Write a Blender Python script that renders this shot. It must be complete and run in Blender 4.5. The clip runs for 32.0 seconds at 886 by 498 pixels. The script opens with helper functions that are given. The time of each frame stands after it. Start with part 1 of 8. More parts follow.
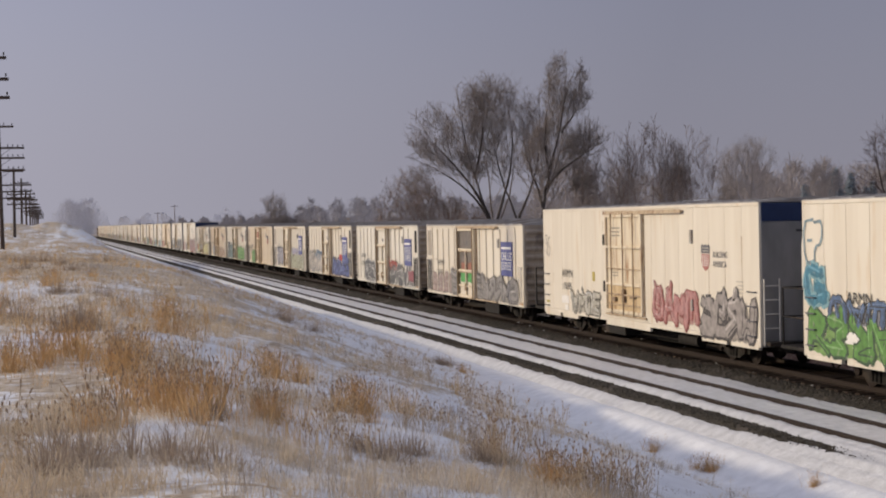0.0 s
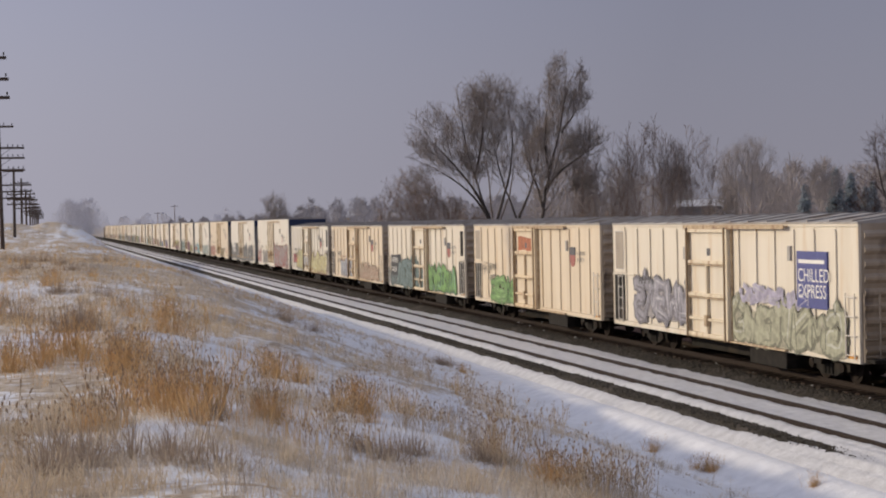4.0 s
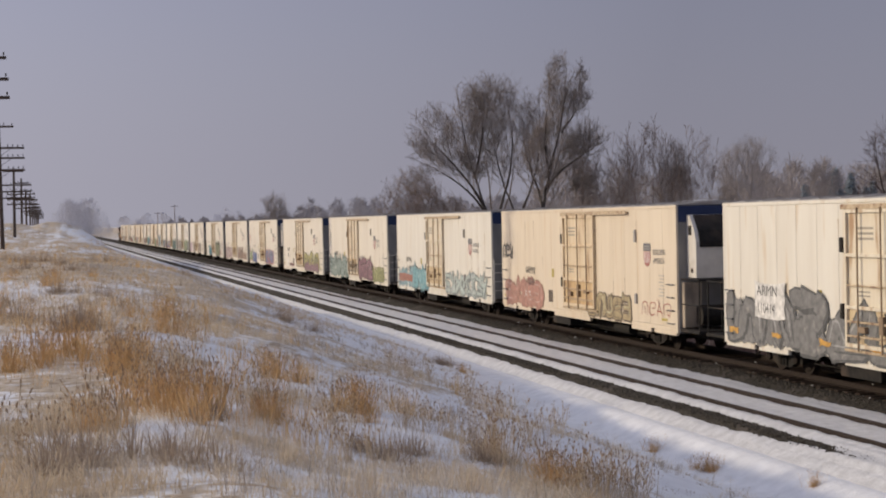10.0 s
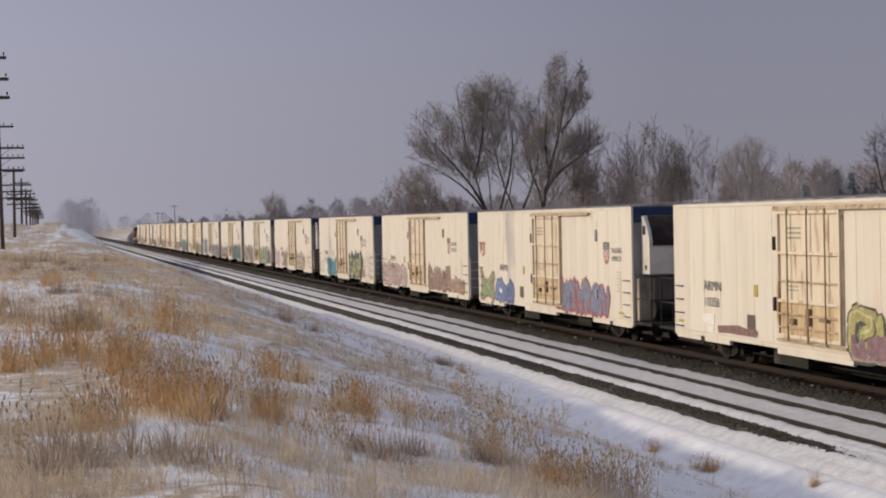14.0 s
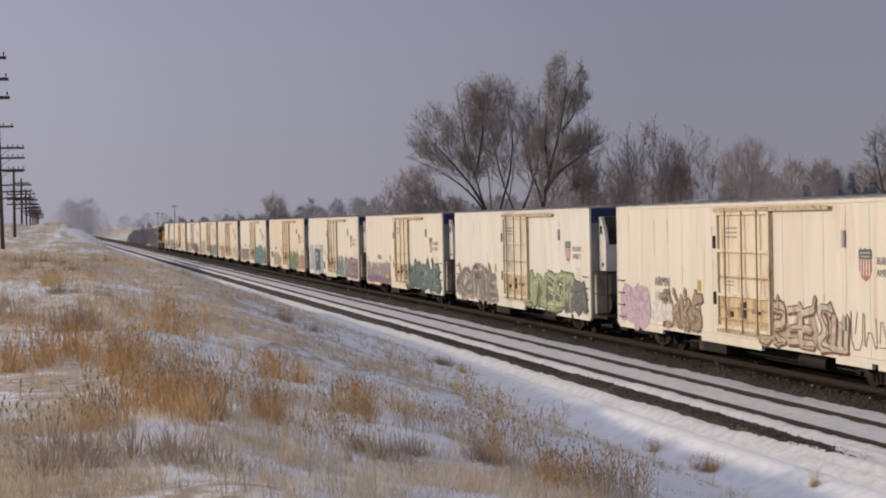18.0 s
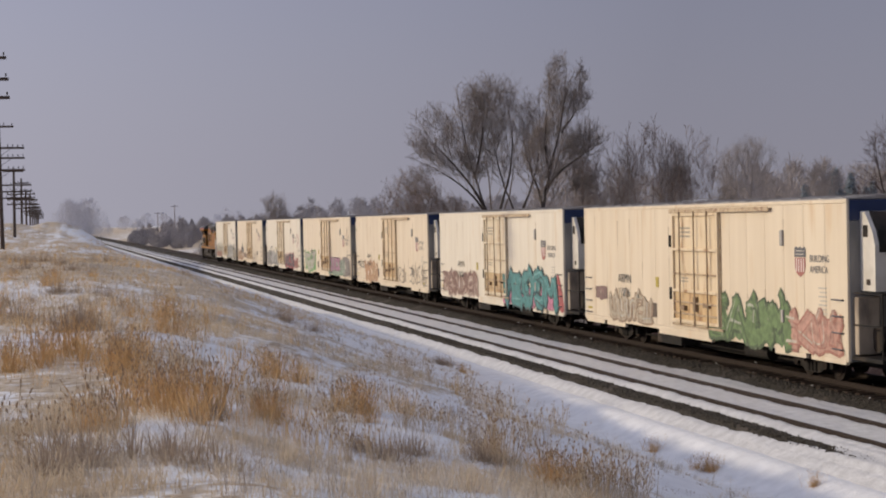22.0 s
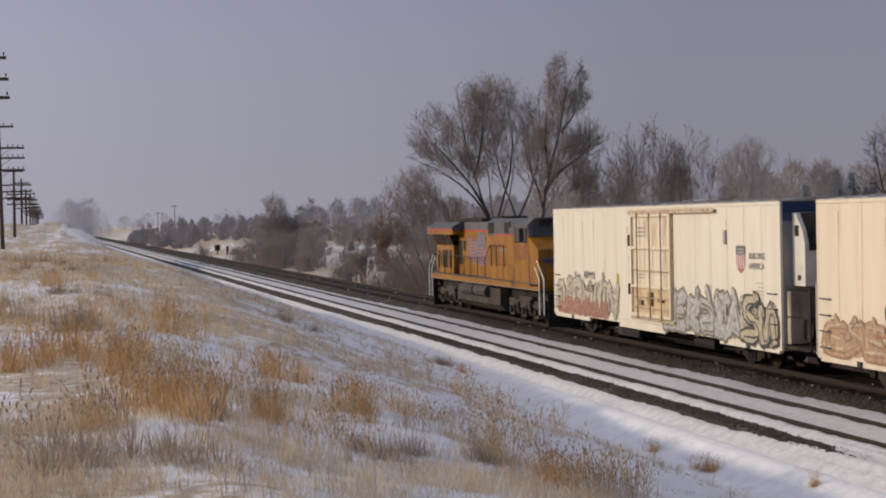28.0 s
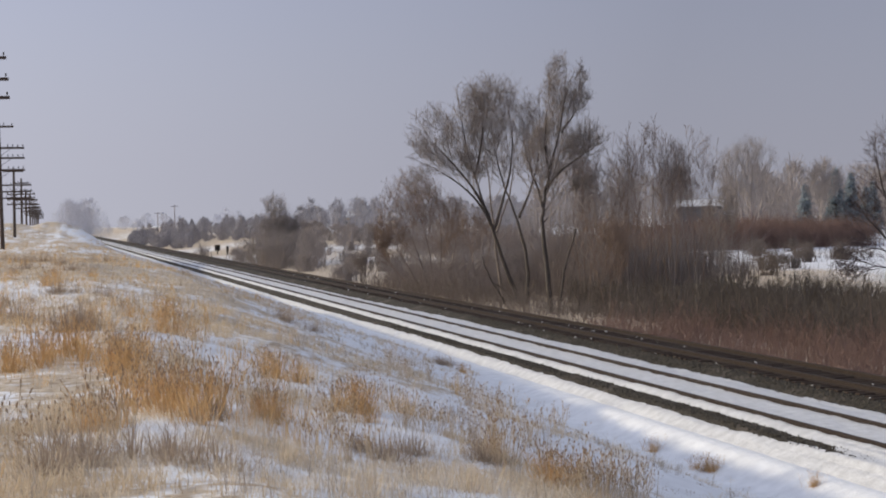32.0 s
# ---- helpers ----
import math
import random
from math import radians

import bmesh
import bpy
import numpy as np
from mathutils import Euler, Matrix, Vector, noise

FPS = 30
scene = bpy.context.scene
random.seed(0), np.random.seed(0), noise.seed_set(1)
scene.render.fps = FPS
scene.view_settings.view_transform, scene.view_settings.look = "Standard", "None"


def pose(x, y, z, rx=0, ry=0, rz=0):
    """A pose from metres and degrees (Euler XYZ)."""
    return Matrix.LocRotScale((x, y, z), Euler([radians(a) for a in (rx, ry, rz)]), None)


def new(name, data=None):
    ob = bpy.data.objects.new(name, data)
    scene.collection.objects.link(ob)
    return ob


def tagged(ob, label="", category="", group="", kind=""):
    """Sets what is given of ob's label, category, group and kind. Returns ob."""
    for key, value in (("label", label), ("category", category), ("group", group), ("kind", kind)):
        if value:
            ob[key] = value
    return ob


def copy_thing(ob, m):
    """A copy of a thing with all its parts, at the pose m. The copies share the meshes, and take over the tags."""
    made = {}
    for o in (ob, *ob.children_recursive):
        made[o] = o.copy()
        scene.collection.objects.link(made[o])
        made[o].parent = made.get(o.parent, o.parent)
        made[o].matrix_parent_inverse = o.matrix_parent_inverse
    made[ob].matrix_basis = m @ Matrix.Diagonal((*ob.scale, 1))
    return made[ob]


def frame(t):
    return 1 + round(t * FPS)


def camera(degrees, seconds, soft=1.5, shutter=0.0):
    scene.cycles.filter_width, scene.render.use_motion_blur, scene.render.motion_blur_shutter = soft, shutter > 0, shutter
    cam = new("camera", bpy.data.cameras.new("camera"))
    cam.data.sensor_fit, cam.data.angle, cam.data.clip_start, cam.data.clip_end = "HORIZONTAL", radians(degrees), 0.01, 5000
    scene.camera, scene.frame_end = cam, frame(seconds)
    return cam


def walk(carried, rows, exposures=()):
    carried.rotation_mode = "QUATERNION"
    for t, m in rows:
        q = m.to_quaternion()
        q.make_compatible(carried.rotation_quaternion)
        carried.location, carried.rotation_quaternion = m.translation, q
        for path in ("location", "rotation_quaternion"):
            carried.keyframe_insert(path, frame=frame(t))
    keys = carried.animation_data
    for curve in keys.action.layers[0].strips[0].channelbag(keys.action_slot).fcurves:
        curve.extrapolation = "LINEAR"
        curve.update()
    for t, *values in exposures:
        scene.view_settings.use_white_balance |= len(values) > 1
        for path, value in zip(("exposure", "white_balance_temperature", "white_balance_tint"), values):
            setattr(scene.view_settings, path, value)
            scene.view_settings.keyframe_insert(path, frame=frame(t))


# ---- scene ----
# ---- camera: on a tripod on the bank, the far end of the track is along +y ----
cam = camera(30.25, 32.0, soft=2.0)
EYE_POSE = pose(0, 0, 4.75, 88.981, 0, -13.476) @ pose(0, 0, 0, 0, 0, -1.2)
walk(cam, [(0.0, EYE_POSE), (32.0, EYE_POSE)],
     exposures=[(0.0, 0.0, 6500, 10), (28.5, 0.0, 6500, 10), (29.3, 0.1, 6480, 9), (30.0, 0.33, 6420, 6), (30.8, 0.4, 6400, 5), (32.0, 0.4, 6400, 5)])

# ---- light: low winter sun through thin haze ----
SUN_EL, SUN_AZ = 16.3, -64.0          # degrees; azimuth from +y, negative is towards -x
sun_dir = Vector((math.sin(radians(SUN_AZ)) * math.cos(radians(SUN_EL)),
                  math.cos(radians(SUN_AZ)) * math.cos(radians(SUN_EL)), math.sin(radians(SUN_EL))))
sun = new("sun", bpy.data.lights.new("sun", "SUN"))
sun.data.energy, sun.data.angle, sun.data.color = 2.62, radians(1.5), (1.0, 0.85, 0.625)
sun.rotation_mode = "QUATERNION"
sun.rotation_quaternion = sun_dir.to_track_quat("Z", "Y")

world = bpy.data.worlds.new("winter_sky")
scene.world = world
world.use_nodes = True
wn, wl = world.node_tree.nodes, world.node_tree.links
wn.clear()
w_out, w_bg = wn.new("ShaderNodeOutputWorld"), wn.new("ShaderNodeBackground")
w_sky = wn.new("ShaderNodeTexSky")
w_sky.sky_type, w_sky.sun_disc = "NISHITA", False
w_sky.sun_elevation, w_sky.sun_rotation = radians(SUN_EL), radians(SUN_AZ)
w_sky.air_density, w_sky.dust_density, w_sky.ozone_density = 1.0, 5.0, 1.5
w_gain = wn.new("ShaderNodeMix")
w_gain.data_type, w_gain.blend_type = "RGBA", "MULTIPLY"
w_gain.inputs["Factor"].default_value = 1.0
w_gain.inputs["B"].default_value = (0.10, 0.10, 0.10, 1)
w_tc, w_sep, w_ramp = wn.new("ShaderNodeTexCoord"), wn.new("ShaderNodeSeparateXYZ"), wn.new("ShaderNodeValToRGB")
cr = w_ramp.color_ramp
cr.elements[0].position, cr.elements[0].color = 0.0, (0.348, 0.338, 0.402, 1)
cr.elements[1].position, cr.elements[1].color = 0.22, (0.232, 0.241, 0.350, 1)
e = cr.elements.new(0.06)
e.color = (0.312, 0.309, 0.388, 1)
e = cr.elements.new(1.0)
e.color = (0.54, 0.57, 0.71, 1)
w_mix = wn.new("ShaderNodeMix")
w_mix.data_type = "RGBA"
w_mix.inputs["Factor"].default_value = 0.85
wl.new(w_sky.outputs[0], w_gain.inputs["A"])
wl.new(w_tc.outputs["Generated"], w_sep.inputs[0])
wl.new(w_sep.outputs["Z"], w_ramp.inputs[0])
wl.new(w_gain.outputs["Result"], w_mix.inputs["A"])
wl.new(w_ramp.outputs[0], w_mix.inputs["B"])
# thin haze glows wide around the low sun
w_dot = wn.new("ShaderNodeVectorMath")
w_dot.operation = "DOT_PRODUCT"
w_dot.inputs[1].default_value = sun_dir
wl.new(w_tc.outputs["Generated"], w_dot.inputs[0])
w_glow = wn.new("ShaderNodeMapRange")
w_glow.inputs["From Min"].default_value, w_glow.inputs["From Max"].default_value = 0.10, 0.75
w_glow.inputs["To Min"].default_value, w_glow.inputs["To Max"].default_value = 0.88, 1.55
wl.new(w_dot.outputs["Value"], w_glow.inputs["Value"])
wl.new(w_glow.outputs[0], w_bg.inputs[1])
wl.new(w_mix.outputs["Result"], w_bg.inputs[0])
wl.new(w_bg.outputs[0], w_out.inputs[0])

# ---- materials ----
def surface(name, c1, c2, scale=4.0, rough=0.8, metal=0.0, bump=0.15, bscale=40.0, stain=None, stain_scale=0.8,
            stain_amount=0.35, tint=False, island=0.0, rand=0.0, thin=0.0, spec=0.5, stretch=(1, 1, 1), dist=0.01):
    """Two colours mixed by noise, a coarser stain, fine relief."""
    m = bpy.data.materials.new(name)
    m.use_nodes = True
    n, l = m.node_tree.nodes, m.node_tree.links
    b = n["Principled BSDF"]
    b.inputs["Roughness"].default_value, b.inputs["Metallic"].default_value = rough, metal
    b.inputs["Specular IOR Level"].default_value = spec
    tc, mp = n.new("ShaderNodeTexCoord"), n.new("ShaderNodeMapping")
    mp.inputs["Scale"].default_value = stretch
    l.new(tc.outputs["Object"], mp.inputs[0])
    if tint:
        # each piece is stained in its own way
        ro, rm = n.new("ShaderNodeObjectInfo"), n.new("ShaderNodeMath")
        rm.operation = "MULTIPLY"
        rm.inputs[1].default_value = 70.0
        l.new(ro.outputs["Random"], rm.inputs[0])
        l.new(rm.outputs[0], mp.inputs["Location"])

    def tex(sc, detail=5.0):
        t = n.new("ShaderNodeTexNoise")
        t.inputs["Scale"].default_value, t.inputs["Detail"].default_value = sc, detail
        l.new(mp.outputs[0], t.inputs["Vector"])
        return t

    def ramp(src, lo, hi):
        r = n.new("ShaderNodeMapRange")
        r.inputs["From Min"].default_value, r.inputs["From Max"].default_value = lo, hi
        l.new(src, r.inputs["Value"])
        return r.outputs[0]

    def mix(fac, a, bb, kind="MIX"):
        x = n.new("ShaderNodeMix")
        x.data_type, x.blend_type = "RGBA", kind
        for sock, v in (("Factor", fac), ("A", a), ("B", bb)):
            if isinstance(v, (int, float)):
                x.inputs[sock].default_value = v
            elif isinstance(v, tuple):
                x.inputs[sock].default_value = (*v, 1)
            else:
                l.new(v, x.inputs[sock])
        return x.outputs["Result"]

    fine = tex(scale)
    fac = ramp(fine.outputs[0], 0.35, 0.65)
    if island or rand:
        src = n.new("ShaderNodeNewGeometry").outputs["Random Per Island"] if island else n.new("ShaderNodeObjectInfo").outputs["Random"]
        ad = n.new("ShaderNodeMath")
        ad.operation, ad.use_clamp = "MULTIPLY_ADD", True
        l.new(src, ad.inputs[0])
        ad.inputs[1].default_value = island or rand
        sc = n.new("ShaderNodeMath")
        sc.operation = "MULTIPLY"
        l.new(fac, sc.inputs[0])
        sc.inputs[1].default_value = 1 - (island or rand)
        l.new(sc.outputs[0], ad.inputs[2])
        fac = ad.outputs[0]
    col = mix(fac, c1, c2)
    if stain:
        st = tex(stain_scale, 6.0)
        f2 = ramp(st.outputs[0], 0.72 - stain_amount * 0.5, 0.86 - stain_amount * 0.5)
        col = mix(f2, col, stain)
    if tint:
        oi = n.new("ShaderNodeObjectInfo")
        col = mix(1.0, col, oi.outputs["Color"], "MULTIPLY")
    l.new(col, b.inputs["Base Color"])
    if thin:
        # light passes through thin dry blades
        tr, ms = n.new("ShaderNodeBsdfTranslucent"), n.new("ShaderNodeMixShader")
        ms.inputs[0].default_value = thin
        l.new(col, tr.inputs[0])
        l.new(b.outputs[0], ms.inputs[1])
        l.new(tr.outputs[0], ms.inputs[2])
        l.new(ms.outputs[0], n["Material Output"].inputs[0])
    if bump:
        bn, bt = n.new("ShaderNodeBump"), tex(bscale, 3.0)
        bn.inputs["Strength"].default_value, bn.inputs["Distance"].default_value = bump, dist
        l.new(bt.outputs[0], bn.inputs["Height"])
        l.new(bn.outputs[0], b.inputs["Normal"])
    return m


M = {}
M["paint"] = surface("white_car_paint", (0.70, 0.66, 0.58), (0.635, 0.588, 0.507), 1.5, 0.45, bump=0.05, bscale=3.0,
                     stain=(0.60, 0.50, 0.375), stain_scale=2.4, stain_amount=0.26, tint=True, stretch=(1, 1, 0.12))
M["door"] = surface("door_paint", (0.69, 0.625, 0.505), (0.61, 0.525, 0.395), 3.0, 0.5, bump=0.06, bscale=8.0,
                    stain=(0.36, 0.22, 0.12), stain_scale=3.0, stain_amount=0.30, tint=True, stretch=(1, 1, 0.2))
M["tan"] = surface("rusty_cream_paint", (0.60, 0.485, 0.31), (0.50, 0.375, 0.22), 4.0, 0.55, bump=0.05, stain=(0.30, 0.17, 0.09), stain_scale=3.0, stain_amount=0.36, tint=True, stretch=(1, 1, 0.3))
M["bars"] = surface("door_bars", (0.50, 0.395, 0.265), (0.36, 0.26, 0.16), 6.0, 0.6, bump=0.1,
                    stain=(0.20, 0.11, 0.06), stain_scale=5.0, stain_amount=0.4)
M["roof"] = surface("galvanised_roof", (0.40, 0.375, 0.35), (0.31, 0.285, 0.26), 2.0, 0.75, bump=0.1,
                    stain=(0.24, 0.20, 0.165), stain_amount=0.35)
M["end"] = surface("car_end_grey", (0.42, 0.345, 0.26), (0.31, 0.25, 0.185), 2.0, 0.6, bump=0.08,
                   stain=(0.14, 0.11, 0.09), stain_scale=1.5, stain_amount=0.35, stretch=(1, 1, 0.4))
M["endtall"] = surface("tall_car_end", (0.23, 0.222, 0.215), (0.17, 0.165, 0.158), 2.0, 0.6, bump=0.05, stain=(0.17, 0.15, 0.13), stain_scale=1.5, stain_amount=0.25, stretch=(1, 1, 0.4))
M["blue"] = surface("blue_band", (0.010, 0.022, 0.07), (0.013, 0.028, 0.085), 3.0, 0.4, bump=0.03)
M["black"] = surface("black_iron", (0.016, 0.015, 0.014), (0.03, 0.026, 0.023), 5.0, 0.7, bump=0.2, stain=(0.06, 0.045, 0.035), spec=0.12)
M["rust"] = surface("rusty_iron", (0.018, 0.014, 0.012), (0.03, 0.022, 0.018), 6.0, 0.8, bump=0.25, stain=(0.03, 0.022, 0.02), spec=0.12)
M["railsteel"] = surface("rail_steel", (0.027, 0.020, 0.017), (0.042, 0.031, 0.026), 9.0, 0.6, 0.3, bump=0.2, spec=0.12)
M["letter"] = surface("black_lettering", (0.03, 0.03, 0.03), (0.05, 0.05, 0.048), 12.0, 0.6, bump=0.0)
M["white"] = surface("white_lettering", (0.75, 0.74, 0.70), (0.66, 0.65, 0.61), 12.0, 0.6, bump=0.0)
M["yellow"] = surface("loco_yellow", (0.315, 0.138, 0.0095), (0.235, 0.10, 0.009), 1.6, 0.5, bump=0.05, bscale=5.0, spec=0.2,
                      stain=(0.17, 0.075, 0.022), stain_scale=1.8, stain_amount=0.36, stretch=(1, 1, 0.4))
M["locogrey"] = surface("loco_grey", (0.065, 0.065, 0.068), (0.045, 0.045, 0.046), 2.0, 0.55, bump=0.06, stain=(0.08, 0.075, 0.07))
M["red"] = surface("red_paint", (0.42, 0.03, 0.02), (0.35, 0.03, 0.025), 4.0, 0.5, bump=0.03)
M["darkred"] = surface("dark_red_paint", (0.25, 0.018, 0.02), (0.20, 0.018, 0.02), 4.0, 0.5, bump=0.03)
M["silver"] = surface("truck_silver", (0.085, 0.074, 0.062), (0.045, 0.038, 0.031), 4.0, 0.65, bump=0.2, stain=(0.05, 0.04, 0.032), stain_amount=0.5, spec=0.12)
M["glass"] = surface("cab_glass", (0.02, 0.025, 0.03), (0.025, 0.03, 0.035), 4.0, 0.08, bump=0.0)
M["snow"] = surface("snow", (0.575, 0.57, 0.575), (0.455, 0.45, 0.455), 3.5, 0.75, bump=0.7, bscale=13.0, stain=(0.42, 0.40, 0.385),
                    stain_scale=14.0, stain_amount=0.20, dist=0.04)
M["ballast"] = surface("ballast", (0.074, 0.064, 0.051), (0.035, 0.031, 0.025), 22.0, 0.95, bump=0.9, bscale=30.0,
                       stain=(0.10, 0.085, 0.07), stain_scale=0.6, stain_amount=0.35, dist=0.04, spec=0.12)
M["bed"] = surface("oily_track_bed", (0.034, 0.028, 0.023), (0.019, 0.016, 0.0135), 20.0, 0.95, bump=0.8, bscale=28.0,
                   stain=(0.06, 0.049, 0.039), stain_scale=1.0, stain_amount=0.3, dist=0.04, spec=0.12)
M["tie"] = surface("tie_wood", (0.05, 0.034, 0.025), (0.03, 0.022, 0.018), 5.0, 0.9, bump=0.4, stretch=(0.3, 3, 3), rand=0.4, spec=0.12)
M["bark"] = surface("bark", (0.095, 0.077, 0.066), (0.055, 0.046, 0.04), 5.0, 0.95, bump=0.4, island=0.5)
M["barkmid"] = surface("brown_bark", (0.22, 0.178, 0.15), (0.14, 0.113, 0.096), 4.0, 0.95, bump=0.0, island=0.6)
M["darkwall"] = surface("grey_house_wall", (0.17, 0.155, 0.15), (0.14, 0.13, 0.125), 1.0, 0.85, bump=0.1)
M["stone"] = surface("crushed_stone", (0.096, 0.084, 0.068), (0.042, 0.037, 0.031), 8.0, 0.95, bump=0.2, island=0.8, spec=0.12)
# light grey-brown, set paler than the bark
M["twig"] = surface("pale_twigs", (0.33, 0.28, 0.255), (0.215, 0.18, 0.162), 2.0, 0.95, bump=0.0, island=0.6)
M["rust_twig"] = surface("brown_twigs", (0.30, 0.215, 0.165), (0.19, 0.14, 0.11), 2.0, 0.95, bump=0.0, island=0.6)
M["darktwig"] = surface("dark_twigs", (0.16, 0.115, 0.105), (0.085, 0.064, 0.06), 2.0, 0.95, bump=0.0, island=0.6)
M["frost"] = surface("frosted_grass", (0.80, 0.72, 0.61), (0.60, 0.50, 0.375), 0.8, 0.85, bump=0.0, island=0.75, thin=0.4)
# pale brown for slim trunks
M["barkpale"] = surface("pale_bark", (0.39, 0.32, 0.275), (0.27, 0.222, 0.19), 3.0, 0.95, bump=0.0, island=0.6)
# distance haze is put into the pale grey of these three base colours
M["barkfar"] = surface("hazed_far_twigs", (0.37, 0.32, 0.298), (0.265, 0.235, 0.222), 0.5, 0.95, bump=0.0, island=0.5)
M["haze1"] = surface("hazed_wood_middle", (0.41, 0.388, 0.403), (0.325, 0.31, 0.325), 0.3, 1.0, bump=0.0, island=0.6)
M["haze2"] = surface("hazed_wood_far", (0.6, 0.595, 0.645), (0.54, 0.535, 0.58), 0.3, 1.0, bump=0.0, island=0.6)
M["brush"] = surface("brown_brush", (0.165, 0.132, 0.105), (0.085, 0.07, 0.058), 2.0, 0.95, bump=0.0, island=0.7)
M["redbrush"] = surface("red_willow_brush", (0.30, 0.195, 0.155), (0.165, 0.108, 0.09), 1.0, 0.95, bump=0.0, island=0.7)
M["thicket"] = surface("brown_thicket_stems", (0.31, 0.258, 0.235), (0.20, 0.167, 0.152), 1.0, 0.95, bump=0.0, island=0.7)
# needle green turned blue-grey by some distance haze put into the colour
M["fir"] = surface("hazed_fir_green", (0.17, 0.205, 0.23), (0.235, 0.27, 0.295), 1.0, 0.95, bump=0.0, island=0.7)
M["pole"] = surface("creosoted_pole", (0.06, 0.042, 0.034), (0.09, 0.065, 0.05), 4.0, 0.9, bump=0.3, stretch=(3, 3, 0.3))
M["straw"] = surface("pale_dry_grass", (0.72, 0.61, 0.46), (0.50, 0.385, 0.255), 0.6, 0.85, bump=0.0, island=0.75, thin=0.4)
M["gold"] = surface("golden_dry_grass", (0.74, 0.51, 0.265), (0.47, 0.305, 0.15), 0.8, 0.85, bump=0.0, island=0.75, thin=0.4)
M["greygrass"] = surface("grey_weed_stems", (0.54, 0.475, 0.4), (0.34, 0.285, 0.23), 1.0, 0.9, bump=0.0, island=0.75, thin=0.4)
M["brownweed"] = surface("brown_weed_stems", (0.47, 0.375, 0.285), (0.25, 0.19, 0.145), 1.0, 0.9, bump=0.0, island=0.8, thin=0.25)
M["seed"] = surface("seed_heads", (0.40, 0.28, 0.18), (0.24, 0.165, 0.11), 4.0, 0.9, bump=0.0, island=0.7)
M["wall"] = surface("tan_house_wall", (0.46, 0.38, 0.31), (0.40, 0.33, 0.27), 1.0, 0.85, bump=0.1)
M["unit"] = surface("white_unit_shell", (0.66, 0.62, 0.55), (0.55, 0.51, 0.45), 2.0, 0.4, bump=0.03, stain=(0.5, 0.46, 0.4), stain_amount=0.2)


# ---- mesh helpers ----
def part(name, bm, material, parent=None, label="", smooth=False):
    """Links a bmesh as one mesh object under a thing or part."""
    me = bpy.data.meshes.new(name)
    bm.to_mesh(me)
    bm.free()
    return mesh_part(name, me, material, parent, label, smooth)


def mesh_part(name, me, material, parent=None, label="", smooth=False):
    if material is not None and not me.materials:
        me.materials.append(material)
    if smooth:
        me.polygons.foreach_set("use_smooth", [True] * len(me.polygons))
    ob = new(name, me)
    if parent is not None:
        ob.parent = parent
    if label:
        ob["label"] = label
    return ob


def thing(name, label, category, group="", kind="", at=(0, 0, 0), rz=0.0):
    ob = new(name)
    ob.matrix_basis = pose(*at, 0, 0, rz)
    return tagged(ob, label, category, group, kind)


def box(bm, x0, x1, y0, y1, z0, z1, bevel=0.0):
    """A box, its edges chamfered by bevel."""
    v = [bm.verts.new((x, y, z)) for x in (x0, x1) for y in (y0, y1) for z in (z0, z1)]
    fs = [bm.faces.new([v[i] for i in q]) for q in ((0, 1, 3, 2), (4, 6, 7, 5), (0, 4, 5, 1), (2, 3, 7, 6), (0, 2, 6, 4), (1, 5, 7, 3))]
    if bevel:
        es = {ed for f in fs for ed in f.edges}
        bmesh.ops.bevel(bm, geom=list(es), offset=bevel, segments=1, affect="EDGES")
    return bm


def boxes(*dims, bevel=0.0):
    bm = bmesh.new()
    for d in dims:
        box(bm, *d, bevel=bevel)
    return bm


def tube(bm, a, b, r0, r1=None, sides=8, caps=True):
    a, b = Vector(a), Vector(b)
    r1 = r0 if r1 is None else r1
    q = (b - a).to_track_quat("Z", "Y")
    rings = []
    for p, r in ((a, r0), (b, r1)):
        rings.append([bm.verts.new(p + q @ Vector((r * math.cos(2 * math.pi * i / sides), r * math.sin(2 * math.pi * i / sides), 0))) for i in range(sides)])
    for i in range(sides):
        j = (i + 1) % sides
        bm.faces.new((rings[0][i], rings[0][j], rings[1][j], rings[1][i]))
    if caps:
        bm.faces.new(rings[0][::-1])
        bm.faces.new(rings[1])
    return bm


def pipe(points, r, sides=6):
    bm = bmesh.new()
    for a, b in zip(points, points[1:]):
        tube(bm, a, b, r, r, sides)
    return bm


def prism_y(bm, profile, y0, y1):
    """A profile of (x, z), counter-clockwise seen from -y, drawn out along y."""
    n = len(profile)
    a = [bm.verts.new((x, y0, z)) for x, z in profile]
    b = [bm.verts.new((x, y1, z)) for x, z in profile]
    for i in range(n):
        j = (i + 1) % n
        bm.faces.new((a[i], b[i], b[j], a[j]))
    bm.faces.new(a)
    bm.faces.new(b[::-1])
    bmesh.ops.recalc_face_normals(bm, faces=bm.faces)
    return bm


def prism_x(bm, profile, x0, x1):
    """A profile of (y, z) drawn out along x."""
    n = len(profile)
    a = [bm.verts.new((x0, y, z)) for y, z in profile]
    b = [bm.verts.new((x1, y, z)) for y, z in profile]
    for i in range(n):
        j = (i + 1) % n
        bm.faces.new((a[i], b[i], b[j], a[j]))
    bm.faces.new(a)
    bm.faces.new(b[::-1])
    bmesh.ops.recalc_face_normals(bm, faces=bm.faces)
    return bm


